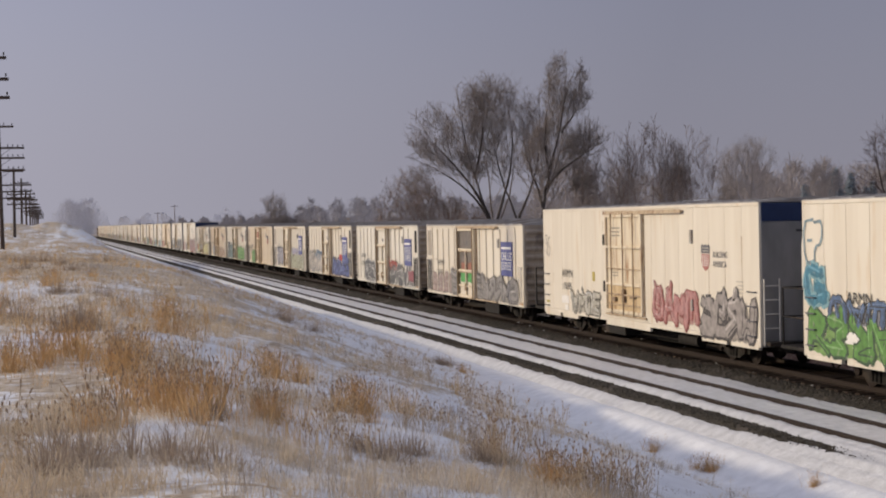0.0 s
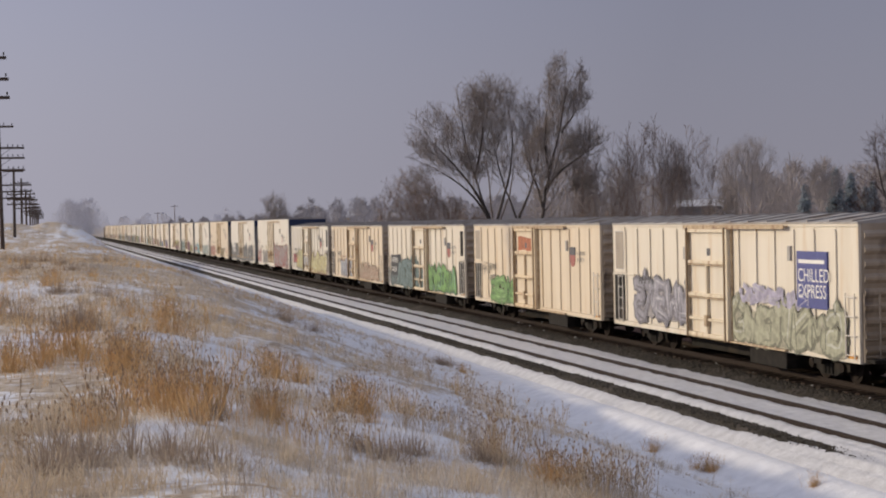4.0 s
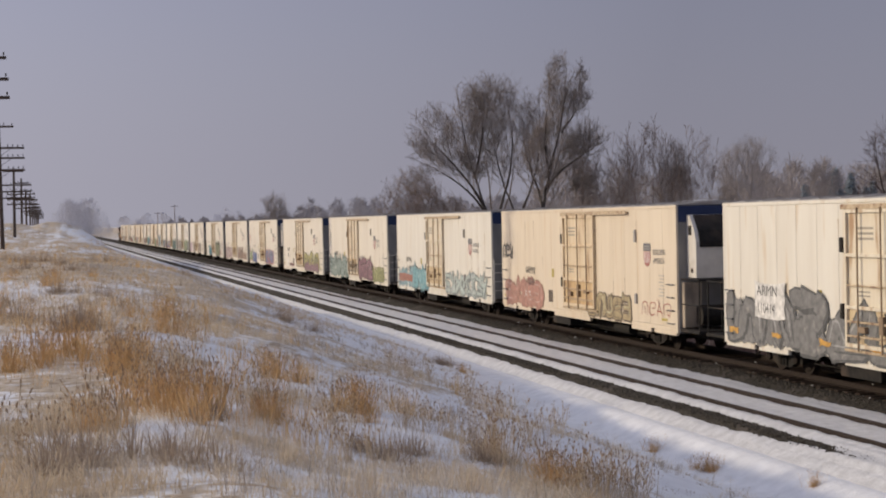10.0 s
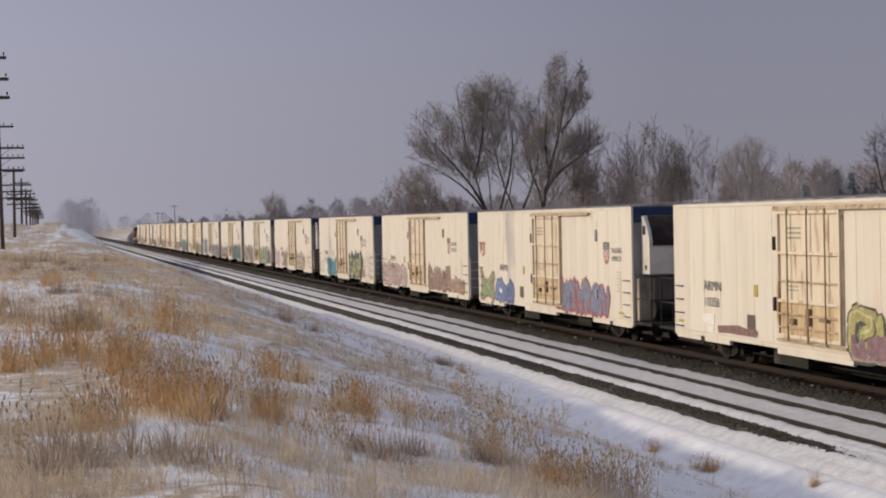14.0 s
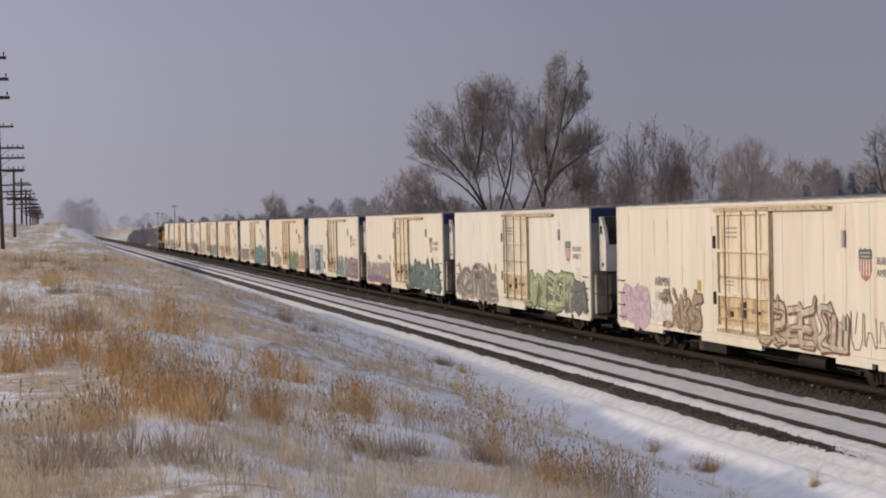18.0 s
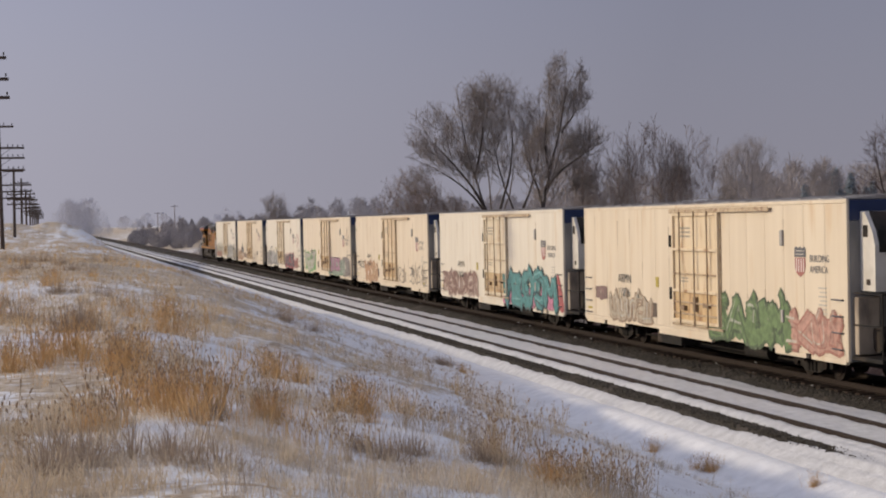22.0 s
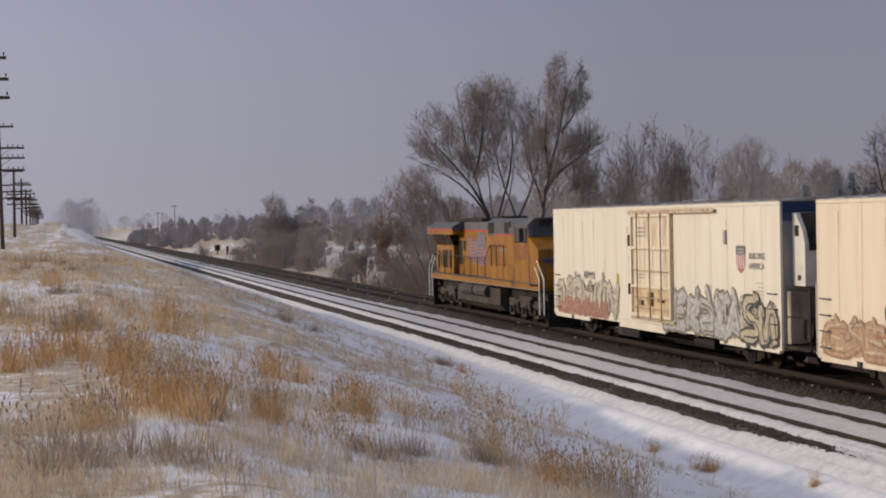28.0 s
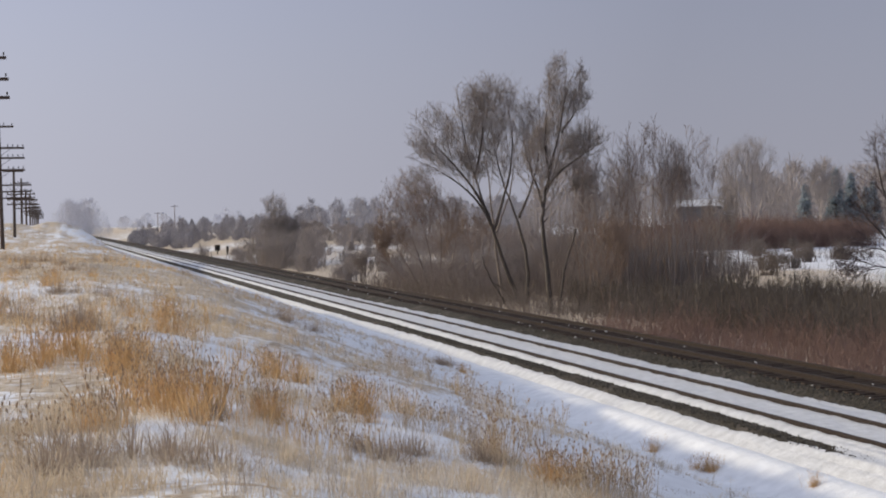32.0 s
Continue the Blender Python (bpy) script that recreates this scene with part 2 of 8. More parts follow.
def raw_mesh(name, verts, faces):
    """A mesh from numpy arrays; all faces have the same number of corners."""
    me = bpy.data.meshes.new(name)
    verts, faces = np.asarray(verts, np.float32), np.asarray(faces, np.int32)
    k = faces.shape[1]
    me.vertices.add(len(verts))
    me.vertices.foreach_set("co", verts.ravel())
    me.loops.add(faces.size)
    me.loops.foreach_set("vertex_index", faces.ravel())
    me.polygons.add(len(faces))
    me.polygons.foreach_set("loop_start", np.arange(0, faces.size, k, dtype=np.int32))
    me.update(calc_edges=True)
    return me


def vnoise(x, y, seed=0):
    """Smooth value noise, 0 to 1, on numpy arrays."""
    x, y = np.asarray(x, float), np.asarray(y, float)
    xi, yi = np.floor(x).astype(np.int64), np.floor(y).astype(np.int64)
    fx, fy = x - xi, y - yi
    fx, fy = fx * fx * (3 - 2 * fx), fy * fy * (3 - 2 * fy)

    def h(a, b):
        v = (a * 374761393 + b * 668265263 + seed * 982451653) & 0xFFFFFFFF
        v = ((v ^ (v >> 13)) * 1274126177) & 0xFFFFFFFF
        return ((v ^ (v >> 16)) & 0xFFFF) / 65535.0

    a, b, c, d = h(xi, yi), h(xi + 1, yi), h(xi, yi + 1), h(xi + 1, yi + 1)
    return (a * (1 - fx) + b * fx) * (1 - fy) + (c * (1 - fx) + d * fx) * fy


def fbm(x, y, seed=0, octaves=4):
    out, amp, tot = 0.0, 1.0, 0.0
    for o in range(octaves):
        out = out + amp * vnoise(np.asarray(x) * 2 ** o, np.asarray(y) * 2 ** o, seed + o)
        tot += amp
        amp *= 0.5
    return out / tot


# ---- ground ----
def smooth(a, b, x):
    t = np.clip((x - a) / (b - a), 0, 1)
    return t * t * (3 - 2 * t)


BED = ([-400, -60, 1.0, 3.5, 9.0, 12.0, 12.9, 13.7, 14.35, 14.9, 24.3, 27.5, 34.0, 400],
       [3.3, 3.3, 3.2, 2.75, 0.80, -0.45, -0.82, -0.76, -0.36, -0.42, -0.55, -1.5, -1.55, -1.55])
BED_FAR = ([-400, -60, 1.0, 5.0, 10.0, 12.5, 13.6, 14.3, 14.9, 24.3, 27.5, 34.0, 400],
           [3.3, 3.3, 3.25, 2.75, 1.0, 0.12, -0.30, -0.40, -0.42, -0.55, -1.5, -1.55, -1.55])


def ground_height(x, y):
    x, y = np.asarray(x, float), np.asarray(y, float)
    k = smooth(36, 58, y + 4 * (fbm(x * 0.3, y * 0.2, 9) - 0.5))
    z = np.interp(x, *BED) * (1 - k) + np.interp(x, *BED_FAR) * k
    r = np.hypot(x, y)
    z = z + smooth(28, 60, x) * np.clip((r - 150) * 0.0106, 0, 5.2)
    z = z + 1.7 * smooth(-40, -4, x) * (1 - smooth(2.8, 7.4, x)) * np.exp(-((y - 205) / 34.0) ** 2) * (0.55 + 0.9 * fbm(x * 0.25, y * 0.1, 12))
    off = 1 - smooth(11.0, 14.0, x) + smooth(24.3, 27, x)
    z = z + off * (0.5 * (fbm(x * 0.13, y * 0.13, 3) - 0.5) + 0.16 * (fbm(x * 0.9, y * 0.9, 5) - 0.5)) * smooth(3, 8, r)
    z = z + (1 - smooth(14.0, 14.8, x)) * smooth(12.4, 13.5, x) * 0.07 * (fbm(x * 1.3, y * 0.5, 8) - 0.5)
    return z


def ground_z(x, y):
    return float(ground_height(np.array([x]), np.array([y]))[0])


def graded(stops):
    out = []
    for a, b, step in stops:
        out += list(np.arange(a, b, step))
    return np.array(out + [stops[-1][1]])


def zone(x, y, spots):
    """Soft round patches: (x, y, radius, weight); they lie stretched along the line of sight."""
    out = 0.0 * x
    for cx, cy, r, w in spots:
        out = out + w * np.exp(-(((x - cx) / r) ** 2 + ((y - cy) / (r * 2.4)) ** 2))
    return out


# where the snow on the bank lies open
BARE = [(0.05, 22.0, 0.35, 0.30), (-0.7, 17.0, 0.45, 0.25), (2.4, 25.0, 0.6, 0.14), (2.3, 13.4, 0.30, 0.20), (3.2, 15.0, 0.5, 0.16), (0.75, 12.6, 0.25, 0.18), (4.6, 13.6, 0.7, 0.20), (5.6, 20.0, 1.2, 0.18), (-1.5, 45.0, 1.6, 0.22)]


def build_ground():
    xs = graded([(-3000, -400, 400), (-400, -40, 30), (-40, -6, 2), (-6, 15.5, 0.22), (15.5, 24, 1.2), (24, 40, 0.6), (40, 120, 4), (120, 400, 25), (400, 3600, 400)])
    ys = graded([(-3000, -800, 400), (-800, -20, 30), (-20, 6, 2), (6, 40, 0.25), (40, 90, 0.6), (90, 260, 2.5), (260, 800, 20), (800, 4400, 400)])
    gx, gy = np.meshgrid(xs, ys)
    gz = ground_height(gx, gy)
    nx, ny = len(xs), len(ys)
    idx = np.arange(nx * ny).reshape(ny, nx)
    faces = np.stack([idx[:-1, :-1], idx[:-1, 1:], idx[1:, 1:], idx[1:, :-1]], -1).reshape(-1, 4)
    me = raw_mesh("ground", np.stack([gx, gy, gz], -1).reshape(-1, 3), faces)
    # how much of the ground is under snow
    cover = 0.60 + 0.0 * gx
    cover = cover + 0.55 * (fbm(gx * 0.22, gy * 0.10, 21) - 0.5) + 0.8 * (fbm(gx * 1.3, gy * 0.8, 25) - 0.5)
    cover = cover + 0.28 * smooth(5, 9, gx) - 0.22 * smooth(28, 60, gy) * (1 - smooth(8, 11.5, gx))
    cover = cover + 1.2 * zone(gx, gy, BARE)
    cover = np.where((gx > 11.8) & (gx < 15.5), 0.95, cover)
    cover = cover + 0.45 * smooth(155, 168, gy) * (1 - smooth(188, 200, gy)) * smooth(0.5, 3.5, gx) * (1 - smooth(9, 11, gx))
    val = np.where(gx > 24, 0.50 + 0.8 * (fbm(gx * 0.03, gy * 0.02, 31) - 0.5) + 0.25 * smooth(60, 90, gx) - 0.10 * smooth(130, 165, gy) * (1 - smooth(60, 90, gx)) - 0.3 * (1 - smooth(150, 170, gy)) * (1 - smooth(46, 60, gx)), cover)
    val = np.where((gx > 23) & (gx < 29), 0.12, val)
    at = me.attributes.new("cover", "FLOAT", "POINT")
    at.data.foreach_set("value", np.clip(val, 0, 1).ravel().astype(np.float32))
    m = bpy.data.materials.new("winter_ground")
    m.use_nodes = True
    n, l = m.node_tree.nodes, m.node_tree.links
    b = n["Principled BSDF"]
    b.inputs["Roughness"].default_value = 0.9
    tc, a = n.new("ShaderNodeTexCoord"), n.new("ShaderNodeAttribute")
    a.attribute_name = "cover"

    def tex(sc, det):
        t = n.new("ShaderNodeTexNoise")
        t.inputs["Scale"].default_value, t.inputs["Detail"].default_value = sc, det
        l.new(tc.outputs["Object"], t.inputs["Vector"])
        return t.outputs[0]

    def ramp(src, stops):
        r = n.new("ShaderNodeValToRGB")
        r.color_ramp.elements[0].position, r.color_ramp.elements[0].color = stops[0][0], (*stops[0][1], 1)
        r.color_ramp.elements[1].position, r.color_ramp.elements[1].color = stops[-1][0], (*stops[-1][1], 1)
        for p, c in stops[1:-1]:
            r.color_ramp.elements.new(p).color = (*c, 1)
        l.new(src, r.inputs[0])
        return r.outputs[0]

    snow = ramp(tex(2.5, 6), [(0.3, (0.60, 0.60, 0.615)), (0.7, (0.73, 0.73, 0.745))])
    soil = ramp(tex(7.0, 8), [(0.3, (0.28, 0.215, 0.15)), (0.5, (0.44, 0.355, 0.26)), (0.7, (0.56, 0.475, 0.37))])
    ad = n.new("ShaderNodeMath")
    ad.operation = "ADD"
    l.new(a.outputs["Fac"], ad.inputs[0])
    nz = n.new("ShaderNodeMath")
    nz.operation = "MULTIPLY_ADD"
    l.new(tex(5.0, 8), nz.inputs[0])
    nz.inputs[1].default_value, nz.inputs[2].default_value = 0.9, -0.45
    l.new(nz.outputs[0], ad.inputs[1])
    mr = n.new("ShaderNodeMapRange")
    mr.inputs["From Min"].default_value, mr.inputs["From Max"].default_value = 0.44, 0.58
    l.new(ad.outputs[0], mr.inputs["Value"])
    mx = n.new("ShaderNodeMix")
    mx.data_type = "RGBA"
    l.new(mr.outputs[0], mx.inputs["Factor"])
    l.new(soil, mx.inputs["A"])
    l.new(snow, mx.inputs["B"])
    l.new(mx.outputs["Result"], b.inputs["Base Color"])
    bn = n.new("ShaderNodeBump")
    bn.inputs["Strength"].default_value, bn.inputs["Distance"].default_value = 0.5, 0.06
    l.new(tex(9.0, 6), bn.inputs["Height"])
    l.new(bn.outputs[0], b.inputs["Normal"])
    ob = mesh_part("ground", me, m, None, smooth=True)
    return tagged(ob, "snowy ground with dry grass and bare soil patches", "ground", kind="structure")


build_ground()

# ---- the two tracks ----
TRACK_A, TRACK_B = 16.82, 21.10           # centre lines: snowy siding, main track
RAIL_A, RAIL_B = 0.11, 0.27               # rail tops
BALLAST = ([14.3, 14.9, 15.25, 18.2, 18.8, 19.5, 20.0, 22.6, 24.8],
           [-0.75, -0.36, -0.10, -0.10, -0.14, 0.05, 0.09, 0.09, -0.95])


def strip(name, xs, ys, zf):
    gx, gy = np.meshgrid(xs, ys)
    idx = np.arange(gx.size).reshape(gx.shape)
    faces = np.stack([idx[:-1, :-1], idx[:-1, 1:], idx[1:, 1:], idx[1:, :-1]], -1).reshape(-1, 4)
    return raw_mesh(name, np.stack([gx, gy, zf(gx, gy)], -1).reshape(-1, 3), faces)


def ballast_height(x, y):
    return np.interp(x, *BALLAST) + 0.05 * (fbm(x * 2.5, y * 2.5, 41) - 0.5) + 0.05 * (fbm(x * 0.6, y * 0.4, 44) - 0.5)


TRACK_YS = graded([(-800, 20, 40), (20, 75, 0.3), (75, 130, 0.8), (130, 300, 4), (300, 1500, 40)])


def build_beds():
    me = strip("ballast_bed", np.arange(14.3, 24.95, 0.15), TRACK_YS, ballast_height)
    ob = mesh_part("ballast_bed", me, M["ballast"], None, smooth=True)
    me.materials.append(M["bed"])
    cx = np.array([sum(me.vertices[v].co.x for v in p.vertices) / 4 for p in me.polygons])
    cy = np.array([me.vertices[p.vertices[0]].co.y for p in me.polygons])
    edge = 19.75 + 0.5 * (fbm(cy * 0.4, cx * 1.5, 47) - 0.5)
    me.polygons.foreach_set("material_index", (cx > edge).astype(np.int32))
    tagged(ob, "grey crushed-stone ballast, brown and oily under the main track", "ballast", kind="structure")

    def snow_height(x, y):
        # thickness over the stones: thick between the rails and on the shoulder, thin along the tie ends
        t = np.interp(x, [14.2, 14.55, 14.95, 15.1, 15.28, 15.64, 15.8, 15.95, 17.7, 18.4, 18.8, 19.08, 19.3],
                      [0.02, 0.10, 0.09, 0.01, -0.07, -0.05, 0.06, 0.115, 0.115, 0.10, 0.07, 0.0, -0.09])
        near = 1 - smooth(28, 36, y)
        t = t + 0.09 * near * ((x > 15.1) & (x < 15.75))
        t = t - 0.05 * smooth(70, 110, y) * ((x < 15.3) | (x > 18.3))
        t = t + 0.045 * (fbm(x * 1.1, y * 0.45, 51) - 0.5) + 0.045 * (fbm(x * 4.5, y * 3.0, 55) - 0.5)
        return ballast_height(x, y) + t

    me = strip("snow_cover", np.arange(14.2, 19.5, 0.07), TRACK_YS, snow_height)
    tagged(mesh_part("snow_cover", me, M["snow"], None, smooth=True), "trodden white snow lying over the siding", "snow", kind="structure")


build_beds()


def build_track(name, cx, rail_z, label, ties):
    tr = thing(name, label, "track", kind="structure", at=(cx, 0, rail_z))
    prof = [(-0.07, -0.17), (0.07, -0.17), (0.07, -0.155), (0.012, -0.13), (0.012, -0.045), (0.036, -0.035), (0.036, 0.0), (-0.036, 0.0),
            (-0.036, -0.035), (-0.012, -0.045), (-0.012, -0.13), (-0.07, -0.155)]
    for sx in (-0.753, 0.753):
        bm = prism_y(bmesh.new(), [(x + sx, z) for x, z in prof], -800, 1500)
        part("rail", bm, M["railsteel"], tr)
    if ties:
        me = bpy.data.meshes.new("tie")
        bm = box(bmesh.new(), -1.3, 1.3, -0.115, 0.115, -0.32, -0.165, bevel=0.015)
        bm.to_mesh(me)
        bm.free()
        me.materials.append(M["tie"])
        rnd = random.Random(5)
        for i in range(200):
            ob = new("tie", me)
            ob.parent = tr
            ob.matrix_basis = pose(rnd.uniform(-0.06, 0.06), 26 + i * 0.5, rnd.uniform(-0.004, 0.022), 0, 0, rnd.uniform(-1.4, 1.4))
    return tr


build_track("siding_track", TRACK_A, RAIL_A, "rusty steel rails of a snow-covered siding", False)
build_track("main_track", TRACK_B, RAIL_B, "dark steel rails on weathered wooden ties", True)


# ---- the train: it runs along -y at a steady speed ----
SPEED = 22.6
SIDE_LAG = 4.67                           # metres between the picture's edge time and the car side's place
CAR_X = 21.07
MOVERS = []                               # (thing, y at 0 s)


def glyphs(text, size, material, parent, y, z, x=-1.632, name="lettering", squeeze=1.0, label="", fat=0.0):
    """Flat lettering on the side that looks to -x; y is its far end, it reads towards -y."""
    cu = bpy.data.curves.new(name, "FONT")
    cu.body, cu.size, cu.offset = text, size, fat
    ob = bpy.data.objects.new(name, cu)
    me = bpy.data.meshes.new_from_object(ob)
    bpy.data.objects.remove(ob)
    bpy.data.curves.remove(cu)
    for v in me.vertices:
        gx, gy = v.co.x * squeeze, v.co.y
        v.co = (x, y - gx, z + gy)
    me.materials.clear()
    return mesh_part(name, me, material, parent, label)


def side_quads(quads, x=-1.632):
    """Thin flat pieces on the near side from (y0, y1, z0, z1)."""
    bm = bmesh.new()
    for y0, y1, z0, z1 in quads:
        box(bm, x - 0.003, x + 0.012, y0, y1, z0, z1)
    return bm


def wheel_truck(parent, y, axles=(-0.86, 0.86), r=0.42, mat="black"):
    """A freight truck: a bolster with two side frames, springs and wheelsets."""
    a0, a1 = axles[0], axles[-1]
    q = RAIL_B
    bolster = part("truck_bolster", boxes((-1.0, 1.0, y - 0.2, y + 0.2, q + 0.46, q + 0.66), bevel=0.02), M[mat], parent)
    for sx in (-1, 1):
        prof = [(y + a0 - 0.3, 0.34), (y + a0 + 0.2, 0.30), (y - 0.42, 0.18), (y + 0.42, 0.18), (y + a1 - 0.2, 0.30), (y + a1 + 0.3, 0.34),
                (y + a1 + 0.3, 0.54), (y + a1 - 0.2, 0.62), (y + 0.3, 0.68), (y - 0.3, 0.68), (y + a0 + 0.2, 0.62), (y + a0 - 0.3, 0.54)]
        part("side_frame", prism_x(bmesh.new(), [(a, q + b) for a, b in prof], sx * 1.05 - 0.09, sx * 1.05 + 0.09), M[mat], bolster)
        for k in (-0.2, 0.0, 0.2):
            part("spring", tube(bmesh.new(), (sx * 1.15, y + k, q + 0.22), (sx * 1.15, y + k, q + 0.5), 0.07, sides=6), M[mat], bolster)
        for a in (a0, a1):
            part("bearing_cap", tube(bmesh.new(), (sx * 1.10, y + a, q + r), (sx * 1.22, y + a, q + r), 0.12, sides=8), M["rust"], bolster)
    for a in axles:
        wheelset(bolster, y + a, r)
    return bolster


def wheelset(parent, y, r):
    """Two flanged wheels on an axle, standing on the rails."""
    z = RAIL_B + r
    for sx in (-1, 1):
        bm = tube(bmesh.new(), (sx * 0.70, y, z), (sx * 0.82, y, z), r, r, 20)
        tube(bm, (sx * 0.66, y, z), (sx * 0.70, y, z), r + 0.028, r + 0.028, 20)
        tube(bm, (sx * 0.82, y, z), (sx * 0.84, y, z), r * 0.8, r * 0.74, 20)
        part("wheel", bm, M["rust"], parent)
    part("axle", tube(bmesh.new(), (-0.7, y, z), (0.7, y, z), 0.08, 0.08, 8), M["rust"], parent)


def ladder(parent, y0, y1, z0, z1, n, x=-1.66, mat="unit", name="ladder"):
    bm = bmesh.new()
    for y in (y0, y1):
        tube(bm, (x, y, z0), (x, y, z1), 0.022, sides=6)
    for i in range(n):
        z = z0 + 0.1 + (z1 - z0 - 0.2) * i / (n - 1)
        tube(bm, (x, y0, z), (x, y1, z), 0.018, sides=6)
        for y in (y0, y1):
            tube(bm, (x, y, z), (x + 0.09, y, z), 0.016, sides=5)
    return part(name, bm, M[mat], parent)


def coupler(parent, y, d):
    bm = bmesh.new()
    box(bm, -0.12, 0.12, min(y, y + d * 0.7), max(y, y + d * 0.7), 0.74, 0.98, 0.02)
    box(bm, -0.2, 0.2, min(y + d * 0.55, y + d * 0.9), max(y + d * 0.55, y + d * 0.9), 0.70, 1.02, 0.04)
    tube(bm, (0.35, y, 0.7), (0.25, y + d * 0.8, 0.35), 0.03, sides=6)
    return part("coupler", bm, M["black"], parent)


TL, TS0, TS1 = 20.75, 0.95, 5.06


def tall_car(unit_near):
    """A tall smooth-sided refrigerator car; its cooling unit hangs on the near (-y) end or on the far one."""
    car = new("refrigerator_car")
    h = TL / 2
    e = -1 if unit_near else 1
    # inner body, a little behind the panels of the near side
    bm = bmesh.new()
    box(bm, -1.585, 1.62, -h + 0.02, h - 0.02, TS0 + 0.21, TS1 - 0.02)
    part("body", bm, M["paint"], car)
    # side panels with narrow joints between them
    n = 17
    w = TL / n
    me = None
    for i in range(n):
        if me is None:
            bm = box(bmesh.new(), -1.622, -1.56, -w / 2 + 0.007, w / 2 - 0.007, TS0 + 0.19, TS1 - 0.10, bevel=0.006)
            ob = part("side_panel", bm, M["paint"], car)
            me = ob.data
        else:
            ob = mesh_part("side_panel", me, None, car)
        ob.location = (0, -h + w * (i + 0.5), 0)
    # top chord, corner posts, sill
    bm = bmesh.new()
    box(bm, -1.632, -1.55, -h, h, TS1 - 0.095, TS1, 0.008)
    part("top_chord", bm, M["paint"], car)
    for y in (-h, h - 0.12):
        part("corner_post", boxes((-1.630, -1.5, y, y + 0.12, TS0, TS1 - 0.1), bevel=0.01), M["paint"], car)
        part("corner_post", boxes((1.5, 1.630, y, y + 0.12, TS0, TS1), bevel=0.01), M["paint"], car)
    bm = bmesh.new()
    box(bm, -1.630, -1.5, -h + 0.12, h - 0.12, TS0 + 0.06, TS0 + 0.185, 0.01)
    part("side_sill", boxes((1.5, 1.63, -h + 0.12, h - 0.12, TS0 + 0.06, TS0 + 0.185), bevel=0.01), M["paint"], car)
    for y0, y1 in ((-h + 0.15, -h + 2.1), (-h + 2.4, -h + 4.3), (h - 2.1, h - 0.15), (h - 4.3, h - 2.4), (-1.6, 2.8)):
        box(bm, -1.626, -1.52, y0, y1, TS0 - 0.08, TS0 + 0.06, 0.01)
    part("side_sill", bm, M["paint"], car)
    # roof
    bm = prism_y(bmesh.new(), [(-1.62, TS1), (-1.62, TS1 + 0.02), (-0.8, TS1 + 0.09), (0, TS1 + 0.11), (0.8, TS1 + 0.09), (1.62, TS1 + 0.02), (1.62, TS1)], -h, h)
    for i in range(18):
        y = -h + 0.3 + i * (TL - 0.6) / 17
        prism_y(bm, [(-1.6, TS1 + 0.02), (-0.8, TS1 + 0.095), (0, TS1 + 0.12), (0.8, TS1 + 0.095), (1.6, TS1 + 0.02), (1.6, TS1 + 0.05), (0, TS1 + 0.145), (-1.6, TS1 + 0.05)][::1], y - 0.03, y + 0.03)
    part("roof", bm, M["roof"], car)
    # ends: grey sheets with a blue band at the top
    for d in (-1, 1):
        y0, y1 = sorted((d * h, d * (h + 0.03)))
        bm = box(bmesh.new(), -1.56, 1.56, y0, y1, TS0, TS1 - 0.55, 0.01)
        end = part("end_wall", bm, M["endtall"], car)
        bm = box(bmesh.new(), -1.56, 1.56, y0, y1, TS1 - 0.545, TS1 - 0.02, 0.01)
        part("end_band", bm, M["blue"], car, "dark blue painted band")
        if d == -1 and not unit_near:
            part("end_marking", boxes((-0.5, 0.5, -h - 0.036, -h - 0.03, TS1 - 0.85, TS1 - 0.78), (-0.1, 1.2, -h - 0.036, -h - 0.03, TS1 - 1.0, TS1 - 0.93)), M["letter"], end)
    # cooling unit, end platforms and rails
    pu, pp = 1.75, 0.62                     # platform depth at the unit's end and at the plain end
    y0 = e * (h + 0.04)
    prof = [(y0, 2.75), (y0, 4.75), (y0 + e * 0.25, 4.72), (y0 + e * 0.62, 4.25), (y0 + e * 0.75, 3.9), (y0 + e * 0.75, 2.75)]
    unit = part("cooling_unit", prism_x(bmesh.new(), prof, -1.28, 1.28), M["unit"], car, "white cooling unit shell")
    prof = [(y0 + e * 0.24, 4.70), (y0 + e * 0.26, 4.745), (y0 + e * 0.645, 4.26), (y0 + e * 0.775, 3.9), (y0 + e * 0.775, 3.72), (y0 + e * 0.74, 3.72)]
    part("condenser_grille", prism_x(bmesh.new(), prof, -1.16, 1.2), M["black"], unit, "black condenser grille")
    part("vent_grille", boxes((-1.286, -1.27, *sorted((y0 + e * 0.15, y0 + e * 0.4)), 4.1, 4.4)), M["black"], unit)
    part("vent_grille", boxes((-1.286, -1.27, *sorted((y0 + e * 0.3, y0 + e * 0.5)), 2.9, 3.05)), M["black"], unit)
    part("fuel_tank", tube(bmesh.new(), (-1.1, y0 + e * 0.5, 1.55), (1.1, y0 + e * 0.5, 1.55), 0.33, sides=14), M["black"], car)
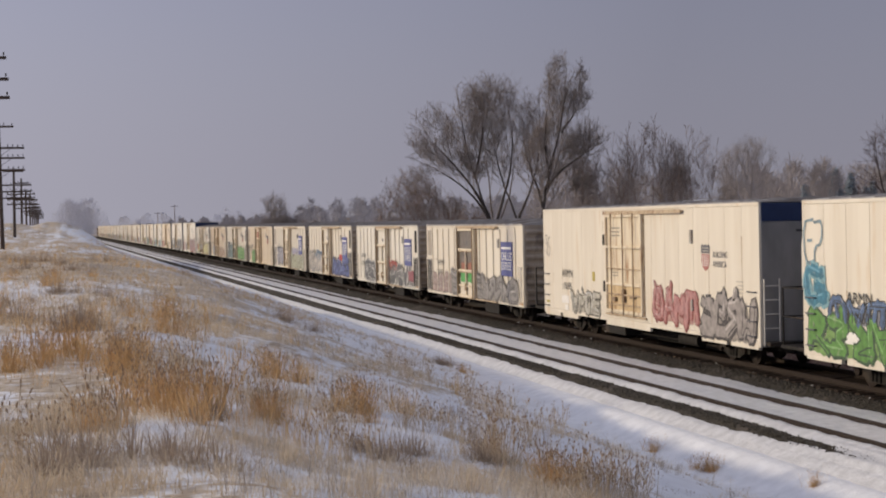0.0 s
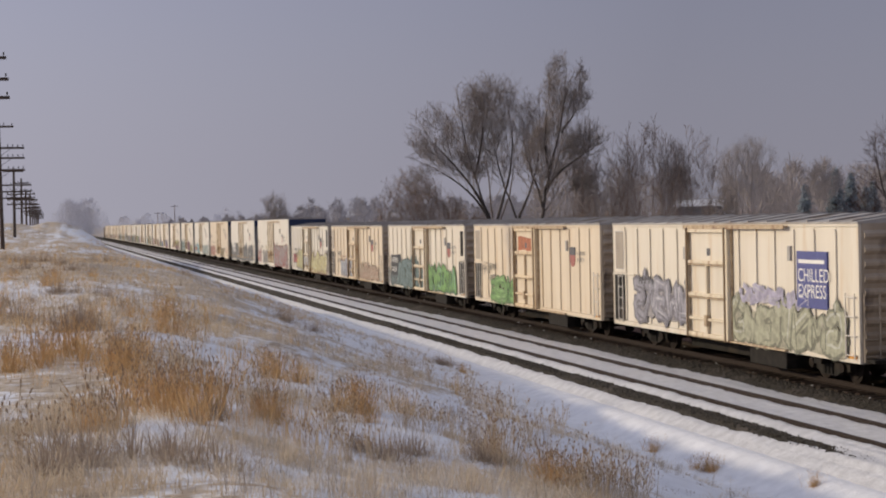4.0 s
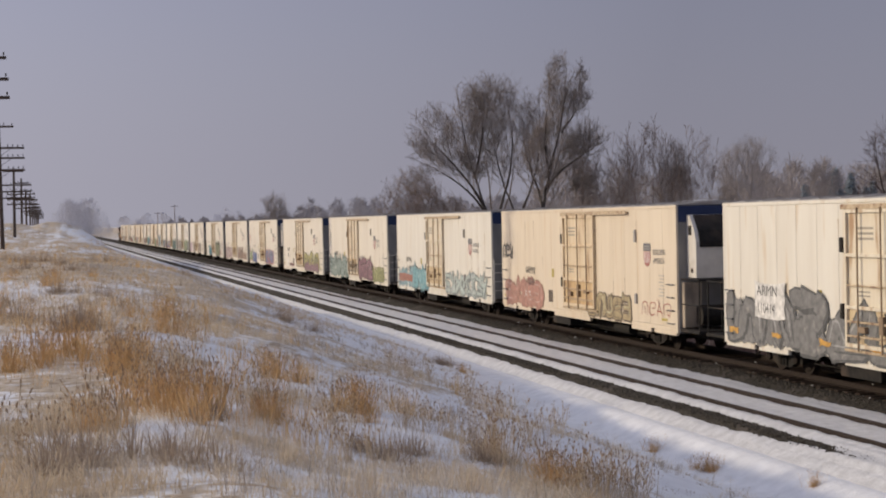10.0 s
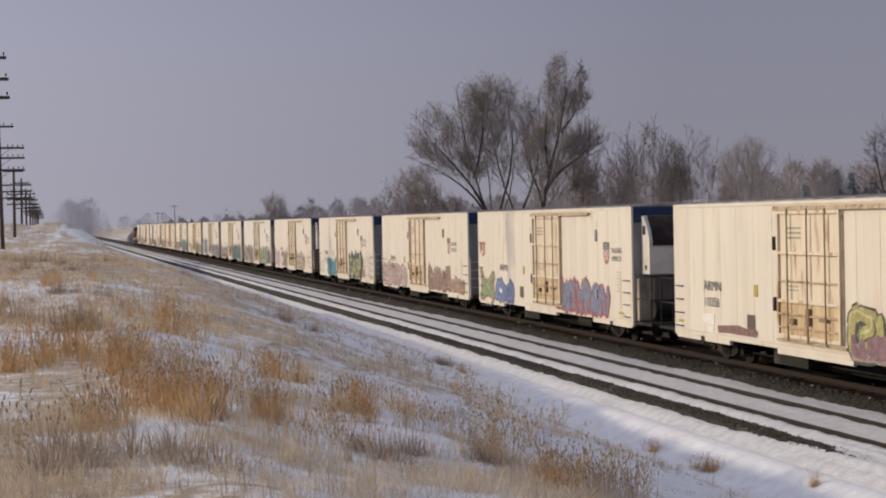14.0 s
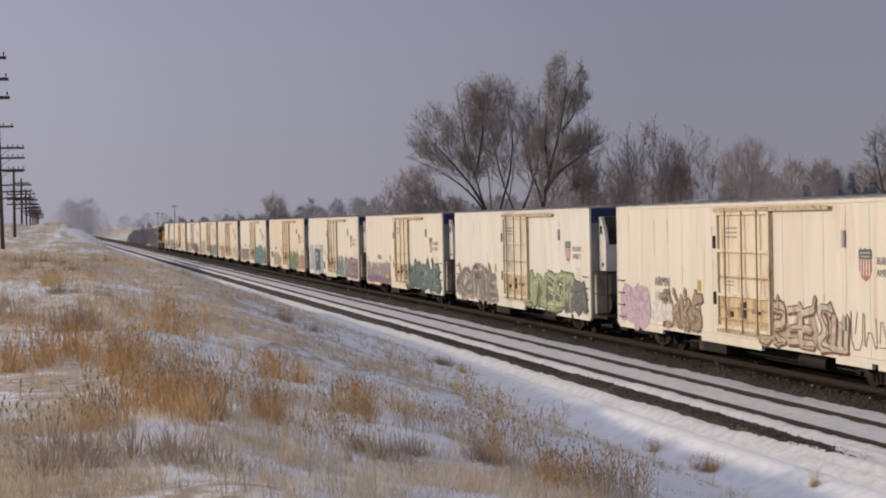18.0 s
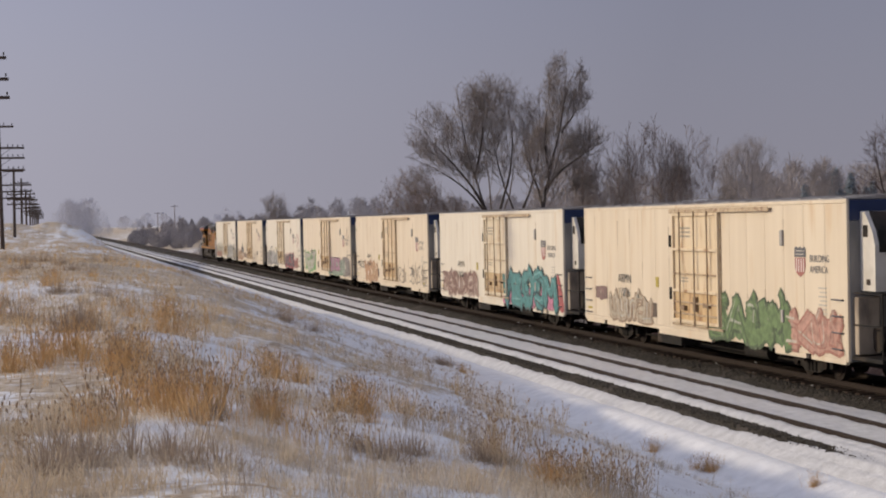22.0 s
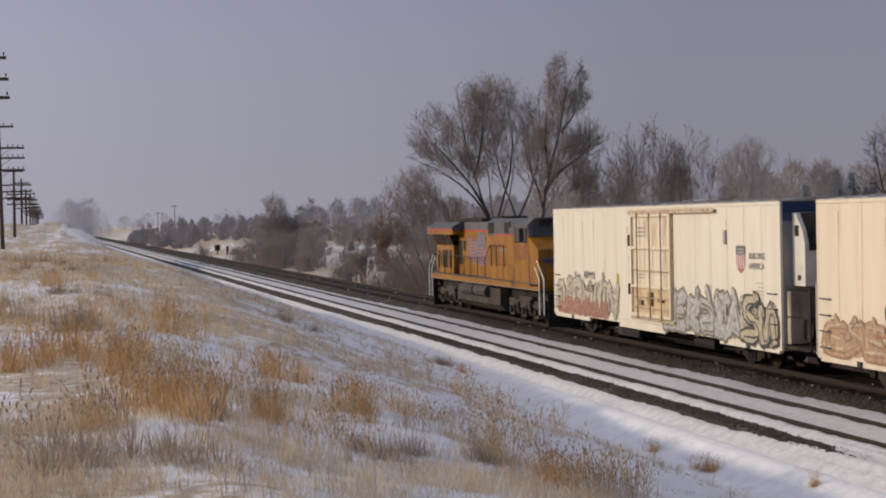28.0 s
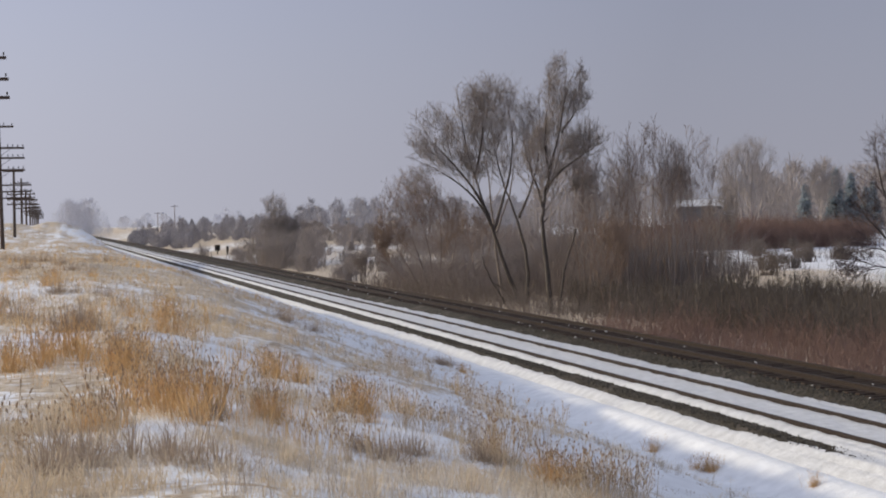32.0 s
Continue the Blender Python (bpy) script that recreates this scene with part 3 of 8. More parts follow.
    for d in (-1, 1):
        dep = pu if d == e else pp
        bm = bmesh.new()
        box(bm, -1.55, 1.55, *sorted((d * h, d * (h + dep - 0.15))), 1.02, 1.12, 0.01)
        box(bm, -0.35, 0.35, *sorted((d * (h - 1.5), d * (h + dep - 0.2))), 0.68, 1.02)
        part("end_platform", bm, M["black"], car)
        coupler(car, d * (h + dep - 0.35), d * 0.6)
        if d == e:
            yy = d * (h + dep - 0.22)
            for a, b in ((-1.5, -0.75), (1.5, 0.75)):
                bm = bmesh.new()
                for x in (a, b):
                    tube(bm, (x, yy, 1.1), (x, yy, 2.7), 0.028, sides=6)
                for z in (1.9, 2.7):
                    tube(bm, (a, yy, z), (b, yy, z), 0.024, sides=6)
                    tube(bm, (a, yy, z), (a, d * (h + 0.1), z), 0.024, sides=6)
                part("end_railing", bm, M["black"], car)
            bm = box(bmesh.new(), -1.5, -0.9, *sorted((d * (h + 0.1), d * (h + 0.3))), 1.15, 2.6, 0.02)
            part("control_box", bm, M["end"], car)
        else:
            bm = bmesh.new()
            for x in (-1.57, -1.1):
                tube(bm, (x, d * (h + 0.16), 1.0), (x, d * (h + 0.16), 2.9), 0.025, sides=6)
            for k in range(5):
                tube(bm, (-1.57, d * (h + 0.16), 1.1 + 0.4 * k), (-1.1, d * (h + 0.16), 1.1 + 0.4 * k), 0.02, sides=6)
            part("end_ladder", bm, M["unit"], car)
            bm = tube(bmesh.new(), (0.9, d * (h + 0.1), 2.2), (0.9, d * (h + 0.16), 2.2), 0.3, sides=16)
            part("brake_wheel", bm, M["black"], car)
    # underframe, with a black box added below the sill to darken the gap; trucks
    part("centre_sill", boxes((-0.4, 0.4, -h + 0.4, h - 0.4, 0.70, 0.98), (-0.45, 0.45, -h + 4.7, h - 4.7, 0.42, 0.70)), M["black"], car)
    part("bolster", boxes((-1.45, 1.45, -h + 2.9, -h + 3.3, 0.75, 1.0)), M["black"], car)
    part("bolster", boxes((-1.45, 1.45, h - 3.3, h - 2.9, 0.75, 1.0)), M["black"], car)
    part("equipment_box", boxes((-1.5, -0.4, 1.2, 3.3, 0.55, 0.95), bevel=0.02), M["black"], car)
    part("equipment_box", boxes((0.4, 1.5, -2.5, 1.5, 0.55, 0.95), bevel=0.02), M["black"], car)
    for y in (-h + 3.0, h - 3.0):
        wheel_truck(car, y)
    part("brake_rod", tube(bmesh.new(), (-0.9, -h + 4.4, 0.62), (-0.9, h - 4.4, 0.62), 0.025, sides=6), M["black"], car)
    part("air_reservoir", tube(bmesh.new(), (-1.0, -4.6, 0.72), (-1.0, -3.0, 0.72), 0.2, sides=12), M["black"], car)
    # plug door with bars and lock rods
    k = 1.25 if unit_near else 0.0           # the car is turned end for end
    d0, d1 = h - 7.8 - k, h - 11.5 - k       # far and near edge
    z0, z1 = 1.36, 4.80
    bm = box(bmesh.new(), -1.655, -1.55, d1, d0, z0, z1, 0.01)
    door = part("door", bm, M["door"], car, "tan plug door")
    X0, X1 = -1.74, -1.655
    bm = boxes((X0 + 0.01, X1, d1, d1 + 0.1, z0, z1), (X0 + 0.01, X1, d0 - 0.1, d0, z0, z1), (X0 + 0.01, X1, d1 + 0.1, d0 - 0.1, z1 - 0.09, z1),
               (X0 + 0.01, X1, d1 + 0.1, d0 - 0.1, z0, z0 + 0.1), bevel=0.006)
    part("door_frame", bm, M["door"], door)
    part("kick_panel", boxes((-1.662, -1.65, d1 + 0.1, d0 - 0.1, z0 + 0.1, 2.31)), M["tan"], door, "rust-stained lower door panel")
    for z in (z0 + 0.02, z1 - 0.02):
        part("seal_strip", boxes((-1.66, -1.63, d1 - 0.06, d0 + 0.06, z - 0.03, z + 0.03)), M["bars"], car)
    for yy in (d1 - 0.04, d0 + 0.04):
        part("seal_strip", boxes((-1.662, -1.63, yy - 0.025, yy + 0.025, z0 + 0.06, z1 - 0.06)), M["bars"], car)
    for z in (3.62, 2.32):
        part("door_bar", boxes((X0 - 0.005, X1, d1 + 0.1, d0 - 0.1, z, z + 0.085), bevel=0.006), M["door"], door)
    part("door_bar", boxes((X0 + 0.015, X1, d1 + 0.1, d0 - 0.1, 2.88, 2.92)), M["bars"], door)
    for f in (0.2, 0.52, 0.80):
        yy = d0 + (d1 - d0) * f
        part("lock_rod", tube(bmesh.new(), (X0 - 0.015, yy, z0 - 0.08), (X0 - 0.015, yy, z1 + 0.05), 0.026, sides=6), M["rod"], door)
    for q in (((d0 + d1) / 2 - 0.15, (d0 + d1) / 2 + 0.05, 1.75, 2.2), (d0 - 1.1, d0 - 0.75, 1.75, 1.9), (d1 + 0.7, d1 + 1.1, 1.9, 2.0)):
        part("door_lock", boxes((X0 - 0.03, X1, *q), bevel=0.01), M["rod"], door)
    for z in (1.62, 1.98):
        part("door_bar", boxes((X0 - 0.002, X1, d1 + 0.1, d0 - 0.1, z, z + 0.05), bevel=0.004), M["bars"], door)
    rows = [(d0 - 0.55 - 0.85, d0 - 0.55, 4.30 - 0.13 * j, 4.36 - 0.13 * j) for j in range(3)] + [(d0 - 1.2, d0 - 0.5, 2.74 - 0.1 * j, 2.78 - 0.1 * j) for j in range(2)]
    part("door_notice", side_quads(rows[:3], X1 - 0.001), M["greyprint"], door)
    part("door_notice", side_quads(rows[3:], X1 - 0.001), M["greyprint"], door)
    bm = boxes((-1.72, -1.632, h - 15.1 - k, d0 + 0.15, 4.83, 4.90), (-1.74, -1.72, h - 15.1 - k, d0 + 0.15, 4.80, 4.93), bevel=0.008)
    part("door_rail", bm, M["bars"], car, "tan steel door track")
    bm = boxes((-1.70, -1.632, d1 - 0.25, d0 + 0.1, 1.24, 1.31), bevel=0.008)
    part("door_rail", bm, M["bars"], car)
    for zz in (3.72, 2.05):
        part("door_stop", boxes((-1.72, -1.625, d0 + 0.13, d0 + 0.28, zz, zz + 0.38), bevel=0.015), M["black"], car)
    part("bumper_box", boxes((-1.69, -1.62, h - 15.85 - k, h - 15.7 - k, 3.85, 4.28), bevel=0.015), M["roof"], car)
    part("bumper_box", boxes((-1.69, -1.62, h - 15.85 - k, h - 15.7 - k, 1.75, 2.1), bevel=0.015), M["roof"], car)
    # shield emblem, slogan, reporting marks, plates
    cy, cz = h - 16.85 - k, 3.42
    shield = [(-0.33, 0.36), (-0.24, 0.42), (-0.12, 0.37), (0, 0.42), (0.12, 0.37), (0.24, 0.42), (0.33, 0.36), (0.33, 0.14)]
    low = [(-0.31, 0.12), (0.31, 0.12), (0.31, -0.12), (0.24, -0.28), (0.0, -0.40), (-0.24, -0.28), (-0.31, -0.12)]
    for pts, mt, nm in ((shield + [(-0.33, 0.14)], M["slate"], "emblem_top"), (low, M["dullred"], "emblem_shield")):
        part(nm, prism_x(bmesh.new(), [(cy - a, cz + b) for a, b in pts], -1.634, -1.62), mt, car)
    for j in range(2):
        part("emblem_bar", side_quads([(cy - 0.24, cy + 0.24, cz + 0.20 + 0.09 * j, cz + 0.225 + 0.09 * j)], -1.634), M["faintprint"], car)
    for j in range(4):
        q = cy - 0.21 + 0.14 * j
        part("emblem_stripe", side_quads([(q - 0.022, q + 0.022, cz - 0.26, cz + 0.10)], -1.634), M["faintplate"], car)
    glyphs("BUILDING", 0.26, M["slate"], car, h - 17.42 - k, 3.45, -1.6335, squeeze=0.95)
    glyphs("AMERICA", 0.26, M["slate"], car, h - 17.42 - k, 3.16, -1.6335, squeeze=0.95)
    glyphs("ARMN", 0.42, M["letter"], car, h - 2.45 - k, 2.44, -1.648, squeeze=1.13)
    part("data_lines", side_quads([(h - 19.6, h - 19.15 - 0.1 * (j % 2), 2.75 - 0.11 * j, 2.79 - 0.11 * j) for j in range(7)], -1.6335), M["faintprint"], car)
    part("yellow_plate", boxes((-1.64, -1.62, h - 6.35 - k, h - 6.1 - k, 2.38, 2.72)), M["mustard"], car, "small yellow plate")
    part("inspection_plate", boxes((-1.638, -1.62, h - 3.2 - k, h - 2.35 - k, 1.42, 1.72)), M["faintplate"], car)
    part("inspection_plate", boxes((-1.638, -1.62, h - 3.15 - k, h - 2.75 - k, 1.16, 1.36)), M["faintplate"], car)
    part("side_opening", boxes((-1.632, -1.6, h - 6.15 - k, h - 5.6 - k, 1.38, 1.85)), M["dullbrown"], car)
    part("reflector", boxes((-1.634, -1.62, h - 0.75, h - 0.3, 1.36, 1.44)), M["mustard"], car)
    part("reflector", boxes((-1.634, -1.62, -h + 0.9, -h + 1.4, 1.30, 1.38)), M["mustard"], car)
    rd = random.Random(3 if unit_near else 9)
    for j in range(15):
        yy = -h + w * rd.randint(1, 16) + rd.uniform(-0.02, 0.02)
        zt = rd.uniform(2.0, 4.85)
        ln, wd = rd.uniform(0.4, 1.6), rd.uniform(0.02, 0.05)
        bm = bmesh.new()
        bm.faces.new([bm.verts.new((-1.6245, *p)) for p in ((yy - wd, zt), (yy + wd, zt), (yy + wd * 0.5, zt - ln * 0.6), (yy, zt - ln), (yy - wd * 0.6, zt - ln * 0.5))])
        part("rust_drip", bm, M["drip"], car)
    for j in range(4):
        z = 1.25 + 0.42 * j
        for yy in (h - 0.25, -h + 0.75):
            bm = tube(bmesh.new(), (-1.70, yy, z), (-1.70, yy - 0.5, z), 0.02, sides=6)
            for q in (yy, yy - 0.5):
                tube(bm, (-1.70, q, z), (-1.62, q, z), 0.018, sides=5)
            part("grab_iron", bm, M["slate"], car)
    return car


SL, SZ1 = 18.15, 4.46


def short_car(engine_near, old_sign):
    """An older, lower car with ribbed sides and corrugated ends; its engine room is at one end."""
    car = new("refrigerator_car")
    h = SL / 2
    e = -1 if engine_near else 1
    yn0, yn1 = sorted((e * h, e * (h - 1.25)))            # engine room
    rest = (-h, h - 1.25) if e == 1 else (-h + 1.25, h)
    part("body", box(bmesh.new(), -1.585, 1.62, -h + 0.02, h - 0.02, TS0 + 0.21, SZ1 - 0.02), M["paint"], car)
    n = 14
    w = (rest[1] - rest[0]) / n
    me = me2 = None
    for i in range(n):
        y = rest[0] + w * (i + 0.5)
        if me is None:
            ob = part("side_panel", box(bmesh.new(), -1.612, -1.56, -w / 2 + 0.012, w / 2 - 0.012, TS0 + 0.16, SZ1 - 0.10, 0.006), M["paint"], car)
            rb = part("side_rib", prism_x(bmesh.new(), [(-0.04, TS0 + 0.2), (0.04, TS0 + 0.2), (0.04, SZ1 - 0.22), (0, SZ1 - 0.16), (-0.04, SZ1 - 0.22)], -1.66, -1.6), M["paint"], car)
            me, me2 = ob.data, rb.data
        else:
            ob, rb = mesh_part("side_panel", me, None, car), mesh_part("side_rib", me2, None, car)
        ob.location, rb.location = (0, y, 0), (0, y + w / 2 - (0.05 if i == n - 1 else 0), 0)
    bm = bmesh.new()
    box(bm, -1.640, -1.55, -h, h, SZ1 - 0.095, SZ1, 0.008)
    part("top_chord", bm, M["paint"], car)
    for y in (-h, h - 0.1):
        part("corner_post", boxes((-1.635, -1.5, y, y + 0.1, TS0, SZ1 - 0.1), bevel=0.01), M["paint"], car)
        part("corner_post", boxes((1.5, 1.635, y, y + 0.1, TS0, SZ1), bevel=0.01), M["paint"], car)
    for x in (-1.635, 1.5):
        part("side_sill", boxes((x, x + 0.135, -h + 0.1, h - 0.1, TS0, TS0 + 0.15), bevel=0.01), M["paint"], car)
    bm = prism_y(bmesh.new(), [(-1.66, SZ1 - 0.02), (-1.66, SZ1 + 0.03), (0, SZ1 + 0.24), (1.66, SZ1 + 0.03), (1.66, SZ1 - 0.02)], -h - 0.02, h + 0.02)
    for i in range(15):
        y = -h + 0.3 + i * (SL - 0.6) / 14
        prism_y(bm, [(-1.65, SZ1 + 0.03), (0, SZ1 + 0.24), (1.65, SZ1 + 0.03), (1.65, SZ1 + 0.07), (0, SZ1 + 0.285), (-1.65, SZ1 + 0.07)], y - 0.035, y + 0.035)
    part("roof", bm, M["roof"], car)
    # engine room: shade in the opening above and ladder recess below is flat black panels
    c = (yn0 + yn1) / 2
    part("engine_panel", box(bmesh.new(), -1.625, -1.56, yn0 + 0.11, yn1 - 0.012, 2.78, SZ1 - 0.1, 0.006), M["paint"], car)
    if engine_near:
        part("engine_opening", boxes((-1.632, -1.6, c - 0.36, c + 0.2, 2.98, 4.18)), M["black"], car, "dark open engine hatch")
    else:
        gr = part("louvre", boxes((-1.632, -1.6, c - 0.42, c + 0.36, 2.9, 4.22)), M["roof"], car, "grey louvred grille")
        bm = bmesh.new()
        for k in range(14):
            box(bm, -1.645, -1.63, c - 0.40, c + 0.34, 2.95 + k * 0.09, 3.0 + k * 0.09)
        part("slat", bm, M["end"], gr)
    part("engine_recess", boxes((-1.628, -1.58, yn0 + 0.11, yn1 - 0.05, TS0 + 0.17, 2.68)), M["black"], car, "dark open equipment bay")
    ladder(car, c - 0.38, c + 0.05, TS0 + 0.1, 2.75, 5, -1.665)
    part("belt_rail", boxes((-1.66, -1.6, yn0 - (0.9 if not engine_near else 0) + 0.0, yn1, 2.70, 2.77), bevel=0.01) if engine_near else
         boxes((-1.66, -1.6, yn0 - 0.9, yn1, 2.70, 2.77), bevel=0.01), M["paint"], car)
    # corrugated ends
    for d in (-1, 1):
        bm = box(bmesh.new(), -1.56, 1.56, *sorted((d * h, d * (h + 0.02))), TS0, SZ1)
        for k in range(9):
            z = 1.15 + k * 0.36
            prof = [(d * (h + 0.02), z), (d * (h + 0.09), z + 0.09), (d * (h + 0.09), z + 0.16), (d * (h + 0.02), z + 0.25)]
            prism_x(bm, prof, -1.5, 1.5)
        part("end_wall", bm, M["end"], car, "grey corrugated end")
        part("end_platform", boxes((-1.5, 1.5, *sorted((d * h, d * (h + 0.5))), 1.0, 1.08), (-0.35, 0.35, *sorted((d * (h - 1.5), d * (h + 0.6))), 0.68, 0.98)), M["black"], car)
        coupler(car, d * (h + 0.45), d * 0.75)
        bm = bmesh.new()
        for x in (-1.58, -1.15):
            tube(bm, (x, d * (h + 0.16), 1.0), (x, d * (h + 0.16), 2.7), 0.024, sides=6)
        for k in range(4):
            tube(bm, (-1.58, d * (h + 0.16), 1.15 + 0.42 * k), (-1.15, d * (h + 0.16), 1.15 + 0.42 * k), 0.02, sides=6)
        part("end_ladder", bm, M["end"], car)
    yy = -e * h
    ladder(car, yy + e * 0.15, yy + e * 0.62, TS0 + 0.1, 2.7, 4, -1.69)
    # the lower box is added to fill the gap under the car with black
    part("centre_sill", boxes((-0.4, 0.4, -h + 0.4, h - 0.4, 0.70, 0.96), (-0.45, 0.45, -h + 4.3, h - 4.3, 0.42, 0.70)), M["black"], car)
    part("bolster", boxes((-1.45, 1.45, -h + 2.5, -h + 2.9, 0.75, 0.98)), M["black"], car)
    part("bolster", boxes((-1.45, 1.45, h - 2.9, h - 2.5, 0.75, 0.98)), M["black"], car)
    part("equipment_box", boxes((-1.5, -0.3, -4.6, -2.2, 0.45, 0.95), bevel=0.02), M["black"], car)
    part("equipment_box", boxes((0.4, 1.5, -2.5, 1.5, 0.55, 0.95), bevel=0.02), M["black"], car)
    for y in (-h + 2.65, h - 2.65):
        wheel_truck(car, y)
    # door
    d0, d1 = h - 7.16, h - 10.4
    z0, z1 = 1.02, 4.30
    door = part("door", box(bmesh.new(), -1.685, -1.55, d1, d0, z0, z1, 0.012), M["paint"], car, "cream plug door")
    X0, X1 = -1.80, -1.685
    bm = boxes((X0, X1, d1, d1 + 0.12, z0, z1), (X0, X1, d0 - 0.12, d0, z0, z1), (X0, X1, d1 + 0.12, d0 - 0.12, z1 - 0.1, z1), (X0, X1, d1 + 0.12, d0 - 0.12, z0, z0 + 0.12), bevel=0.008)
    part("door_frame", bm, M["door"], door)
    for z in (3.25, 2.25):
        part("door_bar", boxes((X0 + 0.01, X1, d1 + 0.12, d0 - 0.12, z, z + 0.1), bevel=0.008), M["door"], door)
    part("door_bar", boxes((X0 + 0.01, X1, (d0 + d1) / 2 - 0.05, (d0 + d1) / 2 + 0.05, z0 + 0.12, 3.25), bevel=0.008), M["door"], door)
    for f in (0.05, 0.95):
        q = d0 + (d1 - d0) * f
        part("lock_rod", tube(bmesh.new(), (X0 - 0.02, q, z0 - 0.05), (X0 - 0.02, q, z1 + 0.05), 0.036, sides=6), M["rod"], door)
    part("door_lock", boxes((X0 - 0.03, X1, (d0 + d1) / 2 - 0.08, (d0 + d1) / 2 + 0.12, 1.35, 1.7), bevel=0.01), M["bars"], door)
    part("door_bar", boxes((X0 + 0.02, X1, d1 + 0.12, d0 - 0.12, 1.52, 1.60), bevel=0.008), M["door"], door)
    # thin brown outlines along the lower edges of the horizontal bars
    for zz in (1.05, 2.22, 3.22, 4.24):
        part("hinge_line", boxes((X0 + 0.004, X1, d1 + 0.13, d0 - 0.13, zz - 0.025, zz + 0.015)), M["bars"], door)
    for q in (d0 + 0.035, d1 - 0.035, d0 - 0.15, d1 + 0.15):
        part("seal_strip", boxes((-1.70, -1.62, q - 0.028, q + 0.028, z0, z1)), M["bars"], door)
    part("placard", boxes((X1 - 0.008, X1, (d0 + d1) / 2 - 0.13, (d0 + d1) / 2 + 0.13, 3.5, 3.72)), M["slate"], door)
    bm = boxes((-1.76, -1.63, h - 14.2, d0 + 0.2, 4.34, 4.40), (-1.78, -1.76, h - 14.2, d0 + 0.2, 4.30, 4.43), bevel=0.008)
    part("door_rail", bm, M["bars"], car, "steel door track")
    part("door_rail", boxes((-1.74, -1.63, d1 - 3.7, d0 + 0.1, 0.97, 1.03), bevel=0.008), M["bars"], car)
    part("door_stop", boxes((-1.74, -1.60, d0 + 0.14, d0 + 0.32, 3.35, 3.75), bevel=0.015), M["roof"], car)
    part("bumper_box", boxes((-1.72, -1.60, h - 14.45, h - 14.28, 3.45, 3.85), bevel=0.015), M["roof"], car)
    glyphs("ARMN", 0.40, M["letter"], car, h - (1.7 if engine_near else 2.6), 2.46, -1.672, squeeze=1.25)
    if old_sign:
        s0 = h - 14.75
        part("slogan_panel", boxes((-1.668, -1.60, s0 - 1.75, s0, 2.22, 3.72), bevel=0.004), M["signblue"], car, "blue advertising panel")
        glyphs("CHILLED", 0.50, M["white"], car, s0 - 0.07, 2.92, -1.672, squeeze=0.93)
        glyphs("EXPRESS", 0.50, M["white"], car, s0 - 0.07, 2.50, -1.672, squeeze=0.88)
        part("panel_line", side_quads([(s0 - 1.62, s0 - 0.12, 3.40, 3.50)], -1.669), M["white"], car)
    else:
        cy, cz = h - 14.9, 3.2
        pts = [(-0.3, 0.36), (0.3, 0.36), (0.3, -0.12), (0.2, -0.28), (0.0, -0.36), (-0.2, -0.28), (-0.3, -0.12)]
        part("emblem_shield", prism_x(bmesh.new(), [(cy - a, cz + b) for a, b in pts], -1.634, -1.60), M["dullred"], car)
        part("emblem_top", prism_x(bmesh.new(), [(cy - a, cz + b) for a, b in ((-0.32, 0.4), (0.32, 0.4), (0.32, 0.1), (-0.32, 0.1))], -1.638, -1.60), M["slate"], car)
        glyphs("BUILDING", 0.22, M["slate"], car, cy - 0.55, 3.3, -1.6335, squeeze=0.95)
        glyphs("AMERICA", 0.22, M["slate"], car, cy - 0.55, 3.05, -1.6335, squeeze=0.95)
    part("reflector", boxes((-1.64, -1.62, -h + 0.15, -h + 0.6, 1.06, 1.16)), M["orangeplate"], car)
    return car


for nm, c in (("drip", (0.47, 0.375, 0.27)), ("rod", (0.25, 0.17, 0.10)), ("greyprint", (0.34, 0.30, 0.24)), ("faintprint", (0.50, 0.46, 0.40)), ("slate", (0.10, 0.10, 0.11)), ("dullred", (0.36, 0.13, 0.11)),
              ("mustard", (0.42, 0.33, 0.06)), ("faintplate", (0.78, 0.75, 0.70)), ("dullbrown", (0.10, 0.07, 0.05)), ("signblue", (0.075, 0.085, 0.25)),
              ("orangeplate", (0.60, 0.28, 0.04))):
    M[nm] = surface(nm, c, tuple(v * 0.85 for v in c), 6.0, 0.6, bump=0.0)


# ---- sprayed paint on the car sides ----
SPRAY = {}


def spray(rgb):
    key = tuple(round(v, 3) for v in rgb)
    if key not in SPRAY:
        SPRAY[key] = surface("spray_paint", tuple(v * 0.52 for v in key), tuple(min(1, v * 0.86) for v in key), 5.0, 0.6, bump=0.0,
                             stain=tuple(v * 0.45 + 0.17 * u for v, u in zip(key, (1.0, 0.92, 0.8))), stain_scale=4.0, stain_amount=0.22)
    return SPRAY[key]


def rounded(pts, times=2):
    """Corner cutting: turns a broken line into a curve."""
    for _ in range(times):
        if len(pts) < 3:
            break
        out = [pts[0]]
        for a, b in zip(pts, pts[1:]):
            out += [(a[0] * 0.75 + b[0] * 0.25, a[1] * 0.75 + b[1] * 0.25), (a[0] * 0.25 + b[0] * 0.75, a[1] * 0.25 + b[1] * 0.75)]
        pts = out + [pts[-1]]
    return pts


